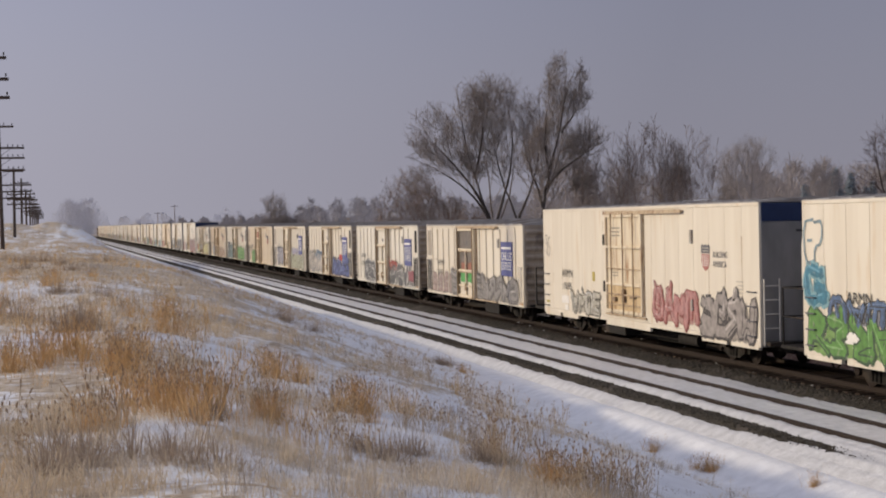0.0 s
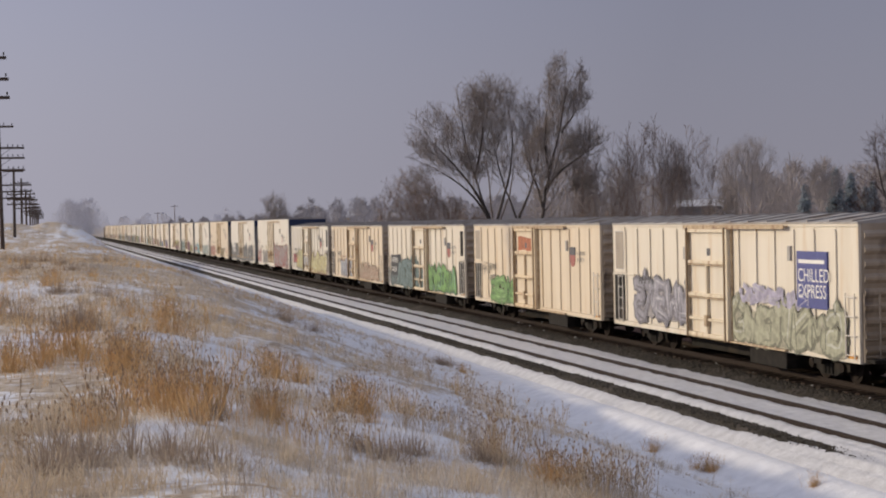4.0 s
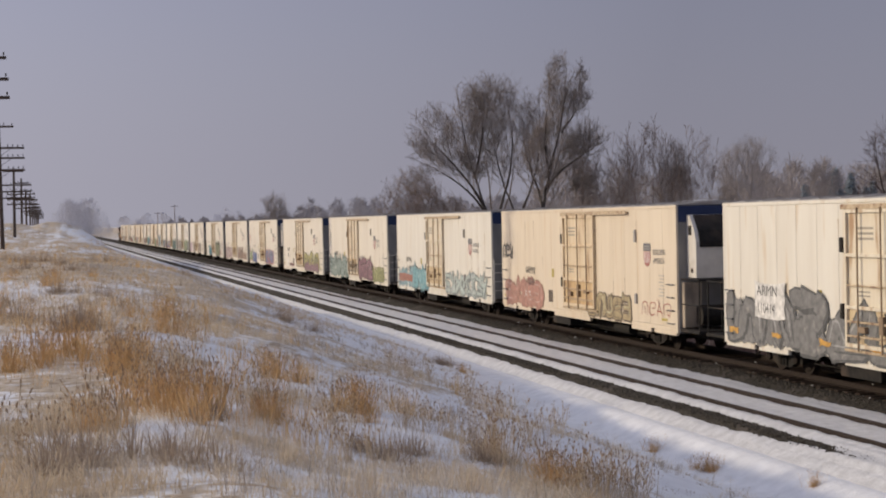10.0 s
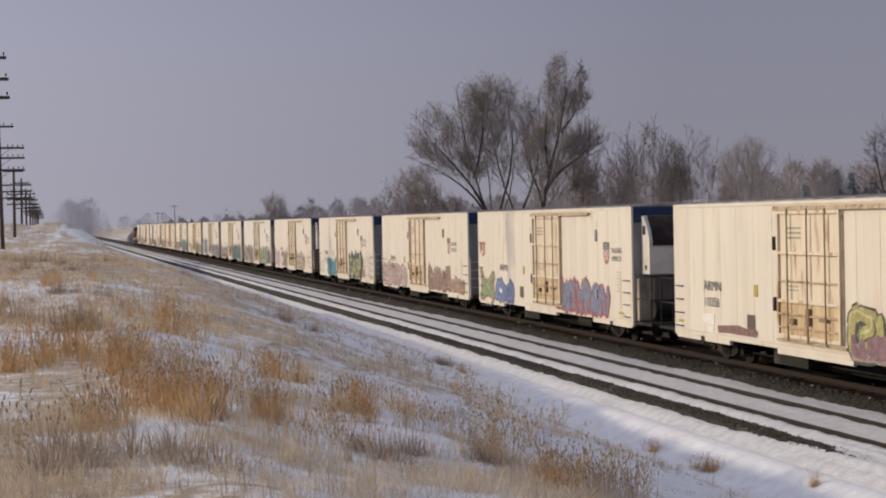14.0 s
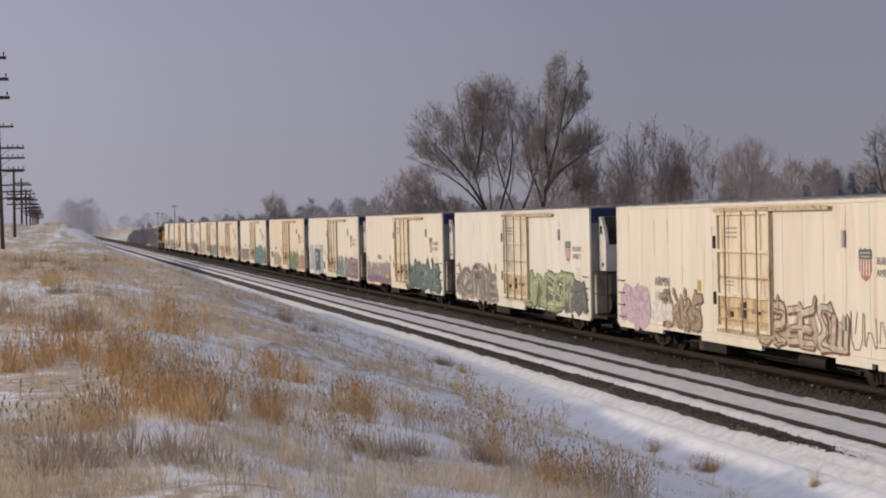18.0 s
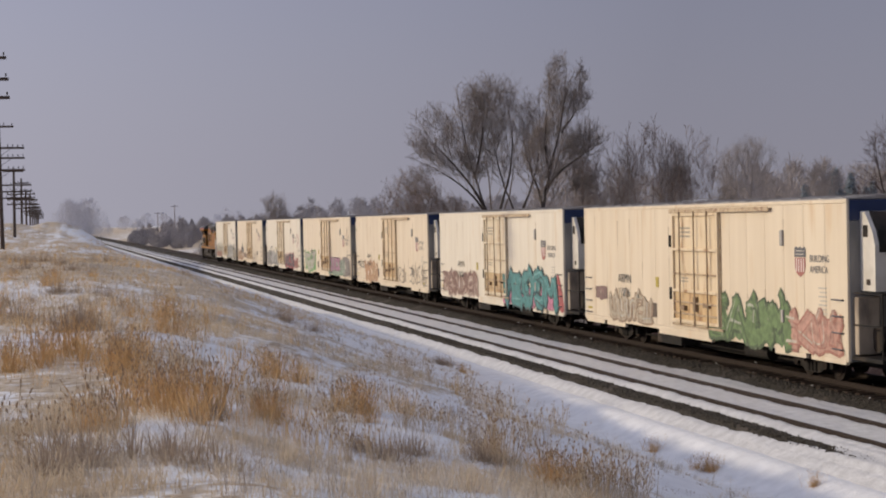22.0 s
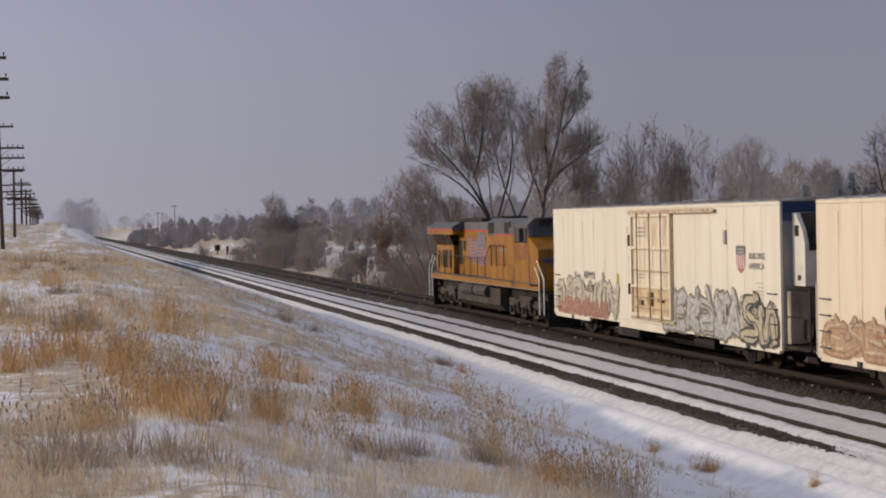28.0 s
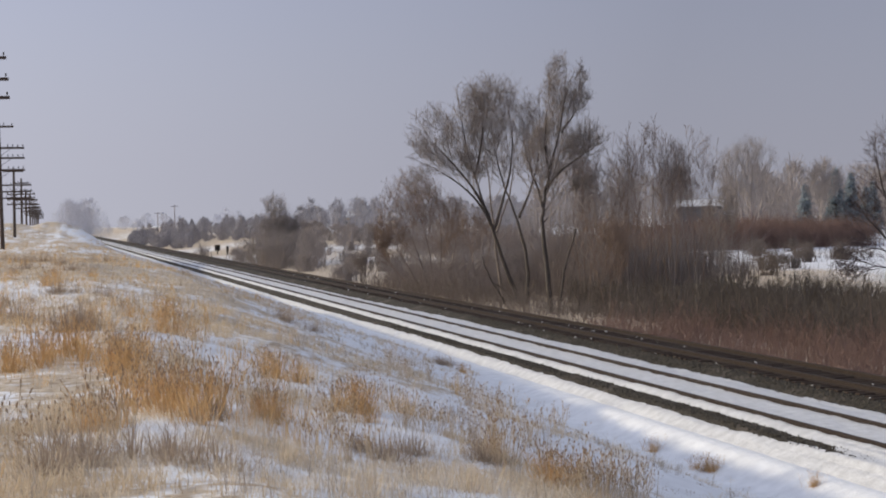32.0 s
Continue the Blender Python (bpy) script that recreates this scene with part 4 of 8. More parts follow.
FORMS = (((((0, 0), (0.1, 1)), ((0.1, 1), (0.95, 0.8), (0.15, 0.5)), ((0.2, 0.5), (1, 0)))),
         (((0, 0), (0, 1)), ((0, 0.08), (0.9, 0.08)), ((0.05, 0.92), (0.9, 1)), ((0.05, 0.5), (0.7, 0.55))),
         (((0.95, 0.85), (0.15, 1.05), (0, 0.5), (0.15, -0.05), (0.95, 0.1)), ((0.95, 0.1), (0.95, 0.45), (0.5, 0.45))),
         (((0, 0), (0.45, 1)), ((0.45, 1), (0.95, 0)), ((0.2, 0.35), (0.8, 0.3))),
         (((0.95, 1), (0.1, 0.95), (0.1, 0.55), (0.9, 0.5), (0.95, 0.05), (0, 0)),),
         (((0, 1), (0.02, 0), (0.9, -0.02), (0.95, 1)), ((0.5, 0.3), (0.45, 0.9))),
         (((0, 0), (0.05, 1), (0.5, 0.3), (0.95, 1), (1, 0)),))


def stroke_rows(rnd, n, style):
    """Interlocking sprayed strokes for n abstract forms, in a box of width n and height 1: curves and widths."""
    out = []
    for i in range(n):
        fx, fy, turn = rnd.random() < 0.5, rnd.random() < 0.5, rnd.random() < 0.3
        slant, lift = rnd.uniform(-0.12, 0.12), rnd.uniform(-0.06, 0.10)
        for line in rnd.choice(FORMS):
            pts = []
            for u, v in line:
                if turn:
                    u, v = v, u
                u, v = (1 - u if fx else u), (1 - v if fy else v)
                u, v = u + rnd.uniform(-0.09, 0.09), v + rnd.uniform(-0.07, 0.07)
                pts.append((i + 0.5 + (u - 0.5) * 0.86 + slant * (v - 0.5), 0.08 + lift + 0.84 * v))
            out.append((rounded(pts, 1 if len(pts) > 2 else 0), rnd.uniform(0.24, 0.40) * style))
        if rnd.random() < 0.35:
            c = i + rnd.uniform(0.2, 0.8)
            out.append(([(c, 0.9), (c + rnd.uniform(-0.3, 0.3), 1.1 + rnd.uniform(0.0, 0.12))], 0.16 * style))
    return out


def ribbon(bm, pts, w, x, wob):
    """A flat band of width w along pts in (y, z), at depth x, with swelling width and rounded joints."""
    n = len(pts)
    for i in range(n - 1):
        a, b = Vector(pts[i]), Vector(pts[i + 1])
        d = b - a
        if d.length < 1e-4:
            continue
        nrm = Vector((-d.y, d.x)).normalized()
        wa, wb = w * (1 + wob[i % 7]), w * (1 + wob[(i + 3) % 7])
        q = [a + nrm * wa / 2, a - nrm * wa / 2, b - nrm * wb / 2, b + nrm * wb / 2]
        bm.faces.new([bm.verts.new((x - 0.00002 * i, p.x, p.y)) for p in q])
    for i in range(n):
        c = Vector(pts[i])
        r = w * (1 + wob[i % 7]) / 2
        bm.faces.new([bm.verts.new((x - 0.00003 * n - 0.000015 * i, c.x + r * math.cos(t), c.y + r * math.sin(t))) for t in [j * math.pi / 2 + 0.5 + i for j in range(4)]])


def graffiti(car, far, s0, s1, z0, z1, fill, line, seed, n=4, style=1.0, back=None, x=-1.637, label="", inner=None):
    """A sprayed tag from s0 to s1 metres behind the car's far edge: a ragged filled mass, fat forms, outlines and light lines over it."""
    rnd = random.Random(seed)
    wob = [rnd.uniform(-0.42, 0.45) for _ in range(7)]
    w, h = (s1 - s0) / n, z1 - z0
    light = inner or tuple(min(0.6, v * 1.3 + 0.10) for v in fill)

    def place(p):
        return (far - s0 - min(max(p[0], -0.1), n + 0.1) * w, max(z0 + p[1] * h, 1.24))

    # ragged mass: a jagged top over a nearly level foot
    cols = max(8, int((s1 - s0) / 0.16))
    tops = [0.62 + 0.22 * math.sin(n * 2 * math.pi * (i / cols) + seed) + rnd.uniform(-0.14, 0.16) for i in range(cols + 1)]
    feet = [rnd.uniform(0.0, 0.12) for i in range(cols + 1)]
    bm = bmesh.new()
    row = [(bm.verts.new((x + 0.0025, far - s0 - (s1 - s0) * i / cols, max(1.0, z0 + h * feet[i]))), bm.verts.new((x + 0.0025, far - s0 - (s1 - s0) * i / cols, z0 + h * tops[i]))) for i in range(cols + 1)]
    for a, b in zip(row, row[1:]):
        bm.faces.new((a[0], b[0], b[1], a[1]))
    part("sprayed_ground", bm, spray(back or tuple(0.45 * v + 0.25 * q + 0.30 * u for v, q, u in zip(fill, line, (0.62, 0.55, 0.44)))), car)
    strokes = stroke_rows(rnd, n, min(max(style, 0.75), 1.25) ** 0.5)
    unit = min(w, h * 0.9)
    fat = 0.13 * min(1, unit)
    # cast edge, outline, then the fat forms
    for extra, col, dx, off, nm in ((fat * 0.6, line, 0.0, 0.055 * unit, "sprayed_shade"), (fat, line, -0.0015, 0.0, "sprayed_outline"), (0.0, fill, -0.003, 0.0, "sprayed_tag")):
        bm = bmesh.new()
        for k, (pts, sw) in enumerate(strokes):
            q = [place(p) for p in pts]
            ribbon(bm, [(a - off * 1.4, max(1.2, b - off)) for a, b in q], sw * unit + extra, x + dx - 0.00001 * k, wob)
        tagged(part(nm, bm, spray(col), car, label if nm == "sprayed_tag" else ""), kind="stuff")
    # pale edges and dark cuts that follow the forms
    for col, dx, nm, off, wd in ((light, -0.0045, "sprayed_highlight", 0.085, 0.05), (line, -0.0058, "sprayed_line", -0.09, 0.05)):
        bm = bmesh.new()
        for k, (pts, sw) in enumerate(strokes):
            if rnd.random() < 0.5:
                q = [place(p) for p in pts]
                ribbon(bm, [(a + off * unit, max(1.06, b + off * unit * rnd.uniform(0.3, 1.2))) for a, b in q], wd * unit * rnd.uniform(0.6, 1.4), x + dx - 0.00001 * k, wob)
        tagged(part(nm, bm, spray(col), car), kind="stuff")


def letters(car, far, s0, word, size, z, fill, line, x=-1.66, squeeze=1.0):
    """Fat sprayed letters with a dark edge."""
    glyphs(word, size, spray(line), car, far - s0, z, x, "sprayed_outline", squeeze, fat=0.085)
    glyphs(word, size, spray(fill), car, far - s0, z, x - 0.004, "sprayed_tag", squeeze, fat=0.03)


def scrawl(car, far, s0, s1, z0, z1, col, seed, n=5, x=-1.636, width=0.035):
    """Thin marker lines."""
    rnd = random.Random(seed)
    w, h = (s1 - s0) / n, z1 - z0
    bm = bmesh.new()
    for k, (pts, sw) in enumerate(stroke_rows(rnd, n, 1.0)):
        ribbon(bm, [(far - s0 - p[0] * w, z0 + p[1] * h) for p in pts], width, x - 0.00006 * k, [0.1, -0.2, 0.2, -0.1, 0.15, -0.15, 0.0])
    tagged(part("marker_scrawl", bm, spray(col), car), kind="stuff")


def patch(car, far, s0, s1, z0, z1, col, seed, x=-1.635):
    """An uneven painted-over block."""
    rnd = random.Random(seed)
    pts = []
    for a, b in (((s0, z0), (s1, z0)), ((s1, z0), (s1, z1)), ((s1, z1), (s0, z1)), ((s0, z1), (s0, z0))):
        for i in range(4):
            t = i / 4
            pts.append((far - (a[0] + (b[0] - a[0]) * t) + rnd.uniform(-0.05, 0.05), a[1] + (b[1] - a[1]) * t + rnd.uniform(-0.05, 0.05)))
    bm = bmesh.new()
    bm.faces.new([bm.verts.new((x, *p)) for p in pts])
    part("paint_patch", bm, spray(col), car)


GREY, DARK, WHITE = (0.30, 0.29, 0.28), (0.035, 0.035, 0.04), (0.70, 0.68, 0.64)
TALL_NEAR, TALL_FAR = tall_car(True), tall_car(False)
SHORT_NEAR_OLD, SHORT_FAR_OLD = short_car(True, True), short_car(False, True)
SHORT_NEAR, SHORT_FAR = short_car(True, False), short_car(False, False)
CREAM, TAN, PALE = (1.0, 0.97, 0.92), (0.985, 0.895, 0.775), (1.0, 1.0, 0.99)


def place_car(template, length, edge_time, tint, label, number="", num_at=0.0, num_col="letter"):
    """Puts a car where its far edge belongs at 0 s."""
    y = SPEED * edge_time - SIDE_LAG - length / 2
    car = copy_thing(template, pose(CAR_X, y, 0))
    tagged(car, label, "freight car", "cars of the train")
    for ob in car.children_recursive:
        ob.color = (*tint, 1)
    MOVERS.append((car, y))
    if number:
        glyphs(number, 0.40, M[num_col], car, length / 2 - (num_at or 2.45), 1.96, -1.648 if length > 20 else -1.672, name="car_number", squeeze=0.98)
    return car


def build_train():
    T, S = TL / 2, SL / 2

    def tall(near, t, tint, words, number):
        return place_car(TALL_NEAR if near else TALL_FAR, TL, t, tint, words, number, 3.70 if near else 2.45)

    def short(near, old, t, tint, words, number):
        tm = {(1, 1): SHORT_NEAR_OLD, (0, 1): SHORT_FAR_OLD, (1, 0): SHORT_NEAR, (0, 0): SHORT_FAR}[(near, old)]
        return place_car(tm, SL, t, tint, words, number, 1.7 if near else 2.6)

    base = "tall white refrigerator car, tan door, "
    low = "older ribbed refrigerator car with "
    c = tall(0, 1.982, CREAM, base + "green and blue graffiti", "110952")
    graffiti(c, T, 0.3, 7.2, 1.0, 2.1, (0.12, 0.30, 0.06), (0.05, 0.10, 0.05), 1, 6, 1.2, back=(0.20, 0.36, 0.10))
    graffiti(c, T, 0.1, 1.3, 2.4, 3.4, (0.05, 0.22, 0.32), (0.25, 0.45, 0.5), 2, 1, 0.8)
    scrawl(c, T, 0.1, 1.2, 3.2, 4.6, (0.25, 0.35, 0.40), 2, 2, width=0.08)
    graffiti(c, T, 1.4, 4.4, 1.9, 2.5, (0.10, 0.17, 0.32), DARK, 3, 3, 1.0)
    c = tall(0, 3.022, CREAM, base + "red and grey graffiti", "110695")
    graffiti(c, T, 12.3, 16.2, 1.25, 2.35, (0.52, 0.25, 0.24), (0.30, 0.07, 0.06), 4, 4, 0.8)
    graffiti(c, T, 16.5, 20.3, 0.95, 2.25, (0.36, 0.32, 0.30), (0.07, 0.06, 0.06), 5, 4, 0.9)
    graffiti(c, T, 3.6, 7.0, 1.1, 1.9, (0.55, 0.52, 0.44), (0.12, 0.11, 0.09), 6, 4, 0.6)
    scrawl(c, T, 0.3, 0.9, 3.2, 4.1, (0.16, 0.15, 0.14), 7, 2)
    scrawl(c, T, 8.0, 11.8, 3.6, 4.6, (0.35, 0.30, 0.22), 8, 4)
    # the older cars
    c = short(0, 1, 3.957, CREAM, low + "a dark door and grey graffiti", "933935")
    patch(c, S, 7.3, 10.3, 1.95, 4.2, (0.20, 0.17, 0.15), 9, -1.688)
    patch(c, S, 7.5, 10.2, 1.75, 2.35, (0.09, 0.42, 0.10), 10, -1.689)
    patch(c, S, 7.6, 10.1, 2.3, 2.7, (0.36, 0.13, 0.08), 11, -1.6895)
    graffiti(c, S, 1.2, 6.0, 1.1, 2.0, (0.46, 0.34, 0.31), (0.24, 0.18, 0.17), 12, 5, 0.8)
    graffiti(c, S, 5.4, 17.3, 1.0, 2.1, (0.30, 0.28, 0.27), (0.12, 0.11, 0.11), 13, 10, 0.9, x=-1.664)
    c = short(1, 1, 4.858, PALE, low + "black and white block graffiti", "933909")
    graffiti(c, S, 3.0, 8.6, 1.05, 2.25, (0.10, 0.10, 0.11), WHITE, 14, 6, 1.4, x=-1.664)
    graffiti(c, S, 10.5, 16.8, 1.0, 2.1, (0.09, 0.09, 0.095), WHITE, 15, 5, 1.4, back=(0.22, 0.22, 0.20), x=-1.664)
    graffiti(c, S, 10.4, 12.6, 1.9, 2.4, (0.40, 0.08, 0.06), (0.40, 0.08, 0.06), 16, 4, 0.5, x=-1.664)
    patch(c, S, 15.9, 17.2, 1.4, 1.95, (0.35, 0.10, 0.12), 17, -1.70)
    c = short(1, 1, 5.752, CREAM, low + "blue and violet graffiti", "933974")
    graffiti(c, S, 10.6, 17.2, 1.0, 2.2, (0.10, 0.13, 0.33), (0.022, 0.028, 0.085), 18, 6, 1.4, back=(0.07, 0.075, 0.22), x=-1.664, inner=(0.36, 0.44, 0.60))
    patch(c, S, 13.6, 14.6, 2.1, 2.5, (0.55, 0.05, 0.03), 19, -1.67)
    graffiti(c, S, 0.3, 7.4, 1.1, 2.3, (0.60, 0.52, 0.44), (0.22, 0.25, 0.28), 20, 7, 0.8, x=-1.664)
    graffiti(c, S, 3.2, 6.5, 2.0, 2.6, (0.10, 0.17, 0.26), (0.10, 0.17, 0.26), 21, 4, 0.4, x=-1.664)
    c = short(0, 1, 6.648, CREAM, low + "pale lavender and green graffiti", "")
    graffiti(c, S, 11.0, 15.5, 2.2, 2.65, (0.46, 0.43, 0.56), (0.52, 0.50, 0.62), 22, 5, 1.0, x=-1.664)
    graffiti(c, S, 2.2, 8.2, 1.3, 2.6, (0.36, 0.35, 0.40), (0.20, 0.19, 0.22), 23, 6, 0.7, x=-1.664)
    graffiti(c, S, 10.4, 17.4, 1.0, 2.15, (0.44, 0.44, 0.32), (0.22, 0.22, 0.16), 24, 7, 0.9, x=-1.664)
    c = short(0, 0, 7.515, TAN, low + "a rust-stained door and green graffiti", "765077")
    graffiti(c, S, 3.0, 7.0, 1.0, 2.0, (0.22, 0.40, 0.13), (0.12, 0.22, 0.08), 25, 5, 1.1, x=-1.664)
    patch(c, S, 7.6, 9.6, 3.4, 3.95, (0.50, 0.17, 0.08), 26, -1.688)
    scrawl(c, S, 1.3, 2.8, 2.2, 2.8, DARK, 27, 3)
    c = short(1, 0, 8.402, CREAM, low + "teal and green graffiti", "")
    patch(c, S, 0.8, 3.5, 1.62, 2.78, DARK, 28, -1.6755)
    glyphs("ARMN", 0.44, M["white"], c, S - 1.05, 2.34, -1.6775, squeeze=1.3)
    glyphs("764339", 0.44, M["white"], c, S - 1.0, 1.82, -1.6775, name="car_number", squeeze=1.02)
    graffiti(c, S, 2.8, 9.0, 1.0, 2.45, (0.17, 0.24, 0.24), (0.07, 0.11, 0.10), 29, 6, 1.2, back=(0.10, 0.16, 0.15), x=-1.690)
    graffiti(c, S, 10.6, 16.4, 1.0, 2.3, (0.22, 0.42, 0.13), (0.05, 0.10, 0.05), 30, 6, 1.3, back=(0.12, 0.28, 0.20), x=-1.664, inner=(0.30, 0.52, 0.46))
    graffiti(c, S, 0.2, 2.6, 1.0, 2.0, (0.15, 0.20, 0.20), (0.09, 0.11, 0.11), 31, 2, 1.3, back=(0.15, 0.19, 0.19), x=-1.668)
    c = short(0, 0, 9.292, TAN, low + "rust stains and blue-grey graffiti", "761737")
    graffiti(c, S, 4.0, 8.2, 1.0, 2.2, (0.38, 0.41, 0.46), (0.20, 0.15, 0.18), 32, 5, 1.0, x=-1.690)
    graffiti(c, S, 10.8, 17.0, 1.1, 2.0, (0.52, 0.36, 0.27), (0.34, 0.24, 0.17), 33, 7, 0.7, x=-1.664)
    scrawl(c, S, 3.8, 8.0, 2.1, 2.45, (0.30, 0.08, 0.06), 34, 5)
    c = short(1, 0, 10.17, PALE, low + "yellow graffiti with dark outlines", "766092")
    graffiti(c, S, 3.0, 7.6, 1.0, 2.45, (0.62, 0.55, 0.24), (0.14, 0.16, 0.20), 35, 5, 1.1, x=-1.664)
    graffiti(c, S, 10.5, 17.6, 1.0, 2.3, (0.62, 0.57, 0.28), (0.25, 0.13, 0.10), 36, 6, 1.0, back=(0.62, 0.55, 0.30), x=-1.664)
    graffiti(c, S, 1.2, 3.2, 1.6, 2.3, (0.52, 0.10, 0.09), (0.25, 0.10, 0.12), 37, 2, 0.9, x=-1.664)
    patch(c, S, 7.3, 10.2, 1.5, 2.1, (0.42, 0.40, 0.38), 38, -1.785)
    # the tall cars
    c = tall(0, 11.169, PALE, base + "big grey and red letters", "110340")
    graffiti(c, T, 11.6, 20.0, 1.0, 2.75, (0.36, 0.32, 0.31), (0.34, 0.06, 0.05), 39, 6, 1.6, back=(0.38, 0.09, 0.08), x=-1.662)
    graffiti(c, T, 3.8, 7.4, 1.1, 2.15, (0.40, 0.37, 0.34), (0.16, 0.15, 0.14), 40, 5, 0.9)
    graffiti(c, T, 0.2, 2.6, 1.05, 2.3, (0.40, 0.10, 0.07), WHITE, 41, 3, 0.9)
    scrawl(c, T, 0.2, 1.0, 2.6, 3.2, DARK, 42, 2, width=0.08)
    c = tall(0, 12.216, PALE, base + "huge grey block letters", "110414")
    graffiti(c, T, 0.3, 19.6, 1.0, 2.45, (0.22, 0.215, 0.21), (0.10, 0.10, 0.10), 43, 9, 1.9, back=(0.24, 0.235, 0.23), x=-1.662)
    glyphs("ARMN", 0.42, M["letter"], c, T - 2.45, 2.44, -1.684, squeeze=1.13)
    patch(c, T, 2.3, 4.25, 1.84, 2.82, (0.90, 0.87, 0.82), 44, -1.682)
    glyphs("110414", 0.40, M["letter"], c, T - 2.45, 1.96, -1.684, name="car_number", squeeze=0.98)
    for k, s in enumerate((0.5, 3.4, 6.3, 9.0, 13.0, 15.4, 17.9)):
        patch(c, T, s, s + 0.6, 1.3, 1.42, (0.74, 0.40, 0.07), 50 + k, -1.682)
    c = tall(1, 13.30, TAN, base + "rust stains and faded red graffiti", "110240")
    graffiti(c, T, 0.6, 6.0, 1.05, 2.05, (0.52, 0.26, 0.20), (0.45, 0.24, 0.18), 60, 5, 1.1, back=(0.50, 0.27, 0.20))
    graffiti(c, T, 11.8, 16.4, 1.05, 1.9, (0.46, 0.36, 0.20), (0.14, 0.10, 0.07), 61, 5, 0.9)
    scrawl(c, T, 0.2, 1.7, 3.0, 3.6, DARK, 62, 3, width=0.09)
    scrawl(c, T, 17.5, 20.2, 1.4, 1.9, (0.50, 0.15, 0.12), 63, 4)
    c = tall(0, 14.297, PALE, base + "pale teal graffiti", "110282")
    graffiti(c, T, 4.2, 7.9, 1.05, 2.15, (0.20, 0.42, 0.46), (0.08, 0.16, 0.18), 64, 4, 1.2, inner=(0.45, 0.60, 0.62))
    graffiti(c, T, 0.4, 4.4, 1.05, 2.1, (0.30, 0.46, 0.50), (0.25, 0.33, 0.36), 65, 4, 1.0, back=(0.30, 0.44, 0.48))
    patch(c, T, 0.5, 4.0, 1.35, 1.75, (0.40, 0.17, 0.12), 66, -1.644)
    graffiti(c, T, 11.8, 19.8, 1.0, 2.0, (0.52, 0.60, 0.56), (0.22, 0.24, 0.24), 67, 8, 0.8)
    c = tall(0, 15.342, CREAM, base + "green and mauve graffiti", "110335")
    graffiti(c, T, 0.3, 7.6, 1.0, 2.25, (0.30, 0.36, 0.32), (0.07, 0.12, 0.10), 68, 8, 1.0, back=(0.10, 0.16, 0.13))
    graffiti(c, T, 8.0, 11.4, 1.45, 2.1, (0.40, 0.36, 0.28), (0.18, 0.15, 0.11), 69, 4, 0.9, x=-1.662)
    graffiti(c, T, 11.6, 16.2, 1.05, 2.3, (0.32, 0.16, 0.19), (0.16, 0.09, 0.10), 70, 6, 1.0, back=(0.30, 0.17, 0.19), x=-1.662)
    graffiti(c, T, 16.0, 19.6, 1.0, 1.85, (0.34, 0.34, 0.14), (0.26, 0.26, 0.12), 71, 4, 1.2, back=(0.34, 0.34, 0.16))
    scrawl(c, T, 0.2, 1.0, 3.0, 4.4, (0.14, 0.14, 0.13), 72, 2)
    c = tall(0, 16.391, CREAM, base + "yellow and purple bubble letters", "110356")
    graffiti(c, T, 11.8, 19.0, 1.05, 2.35, (0.46, 0.40, 0.15), (0.06, 0.07, 0.05), 73, 5, 1.0)
    graffiti(c, T, 11.9, 18.6, 1.0, 1.6, (0.30, 0.17, 0.20), (0.25, 0.14, 0.17), 74, 6, 1.2, x=-1.644)
    patch(c, T, 3.5, 6.3, 1.2, 1.45, (0.26, 0.14, 0.12), 75)
    c = tall(1, 17.483, CREAM, base + "blue, green and red graffiti", "")
    graffiti(c, T, 12.0, 18.2, 1.05, 2.2, (0.20, 0.24, 0.36), (0.45, 0.10, 0.10), 76, 7, 1.1, back=(0.42, 0.12, 0.12), inner=(0.22, 0.36, 0.20))
    graffiti(c, T, 2.9, 5.9, 1.05, 1.9, (0.16, 0.22, 0.42), (0.12, 0.13, 0.28), 77, 3, 1.2, back=(0.17, 0.21, 0.38))
    graffiti(c, T, 0.4, 2.7, 1.1, 2.2, (0.25, 0.36, 0.17), (0.38, 0.16, 0.15), 78, 2, 1.0)
    scrawl(c, T, 0.3, 1.3, 3.0, 3.7, (0.52, 0.12, 0.12), 79, 3, width=0.06)
    c = tall(0, 18.488, CREAM, base + "peach and grey-brown graffiti", "110374")
    graffiti(c, T, 0.3, 6.6, 1.0, 2.2, (0.58, 0.44, 0.40), (0.28, 0.17, 0.16), 80, 5, 1.0, back=(0.62, 0.42, 0.38))
    graffiti(c, T, 12.2, 17.0, 1.1, 2.3, (0.38, 0.26, 0.19), (0.18, 0.10, 0.07), 81, 6, 0.7)
    graffiti(c, T, 17.0, 19.9, 1.1, 1.8, (0.50, 0.33, 0.24), (0.30, 0.16, 0.10), 82, 3, 0.7)
    c = tall(0, 19.536, CREAM, base + "dark green bubble letters", "111319")
    letters(c, T, 12.6, "GASP", 1.6, 1.22, (0.46, 0.45, 0.25), (0.06, 0.075, 0.045), -1.673, 1.08)
    graffiti(c, T, 12.4, 17.0, 1.05, 2.45, (0.08, 0.11, 0.06), (0.05, 0.06, 0.04), 83, 4, 2.2, x=-1.662)
    graffiti(c, T, 3.6, 7.4, 1.0, 2.0, (0.07, 0.26, 0.32), (0.05, 0.16, 0.21), 84, 5, 1.3, back=(0.08, 0.27, 0.33))
    scrawl(c, T, 0.4, 3.6, 1.1, 2.1, (0.25, 0.23, 0.21), 85, 5)
    scrawl(c, T, 16.5, 20.2, 1.05, 2.6, (0.20, 0.15, 0.12), 86, 6)
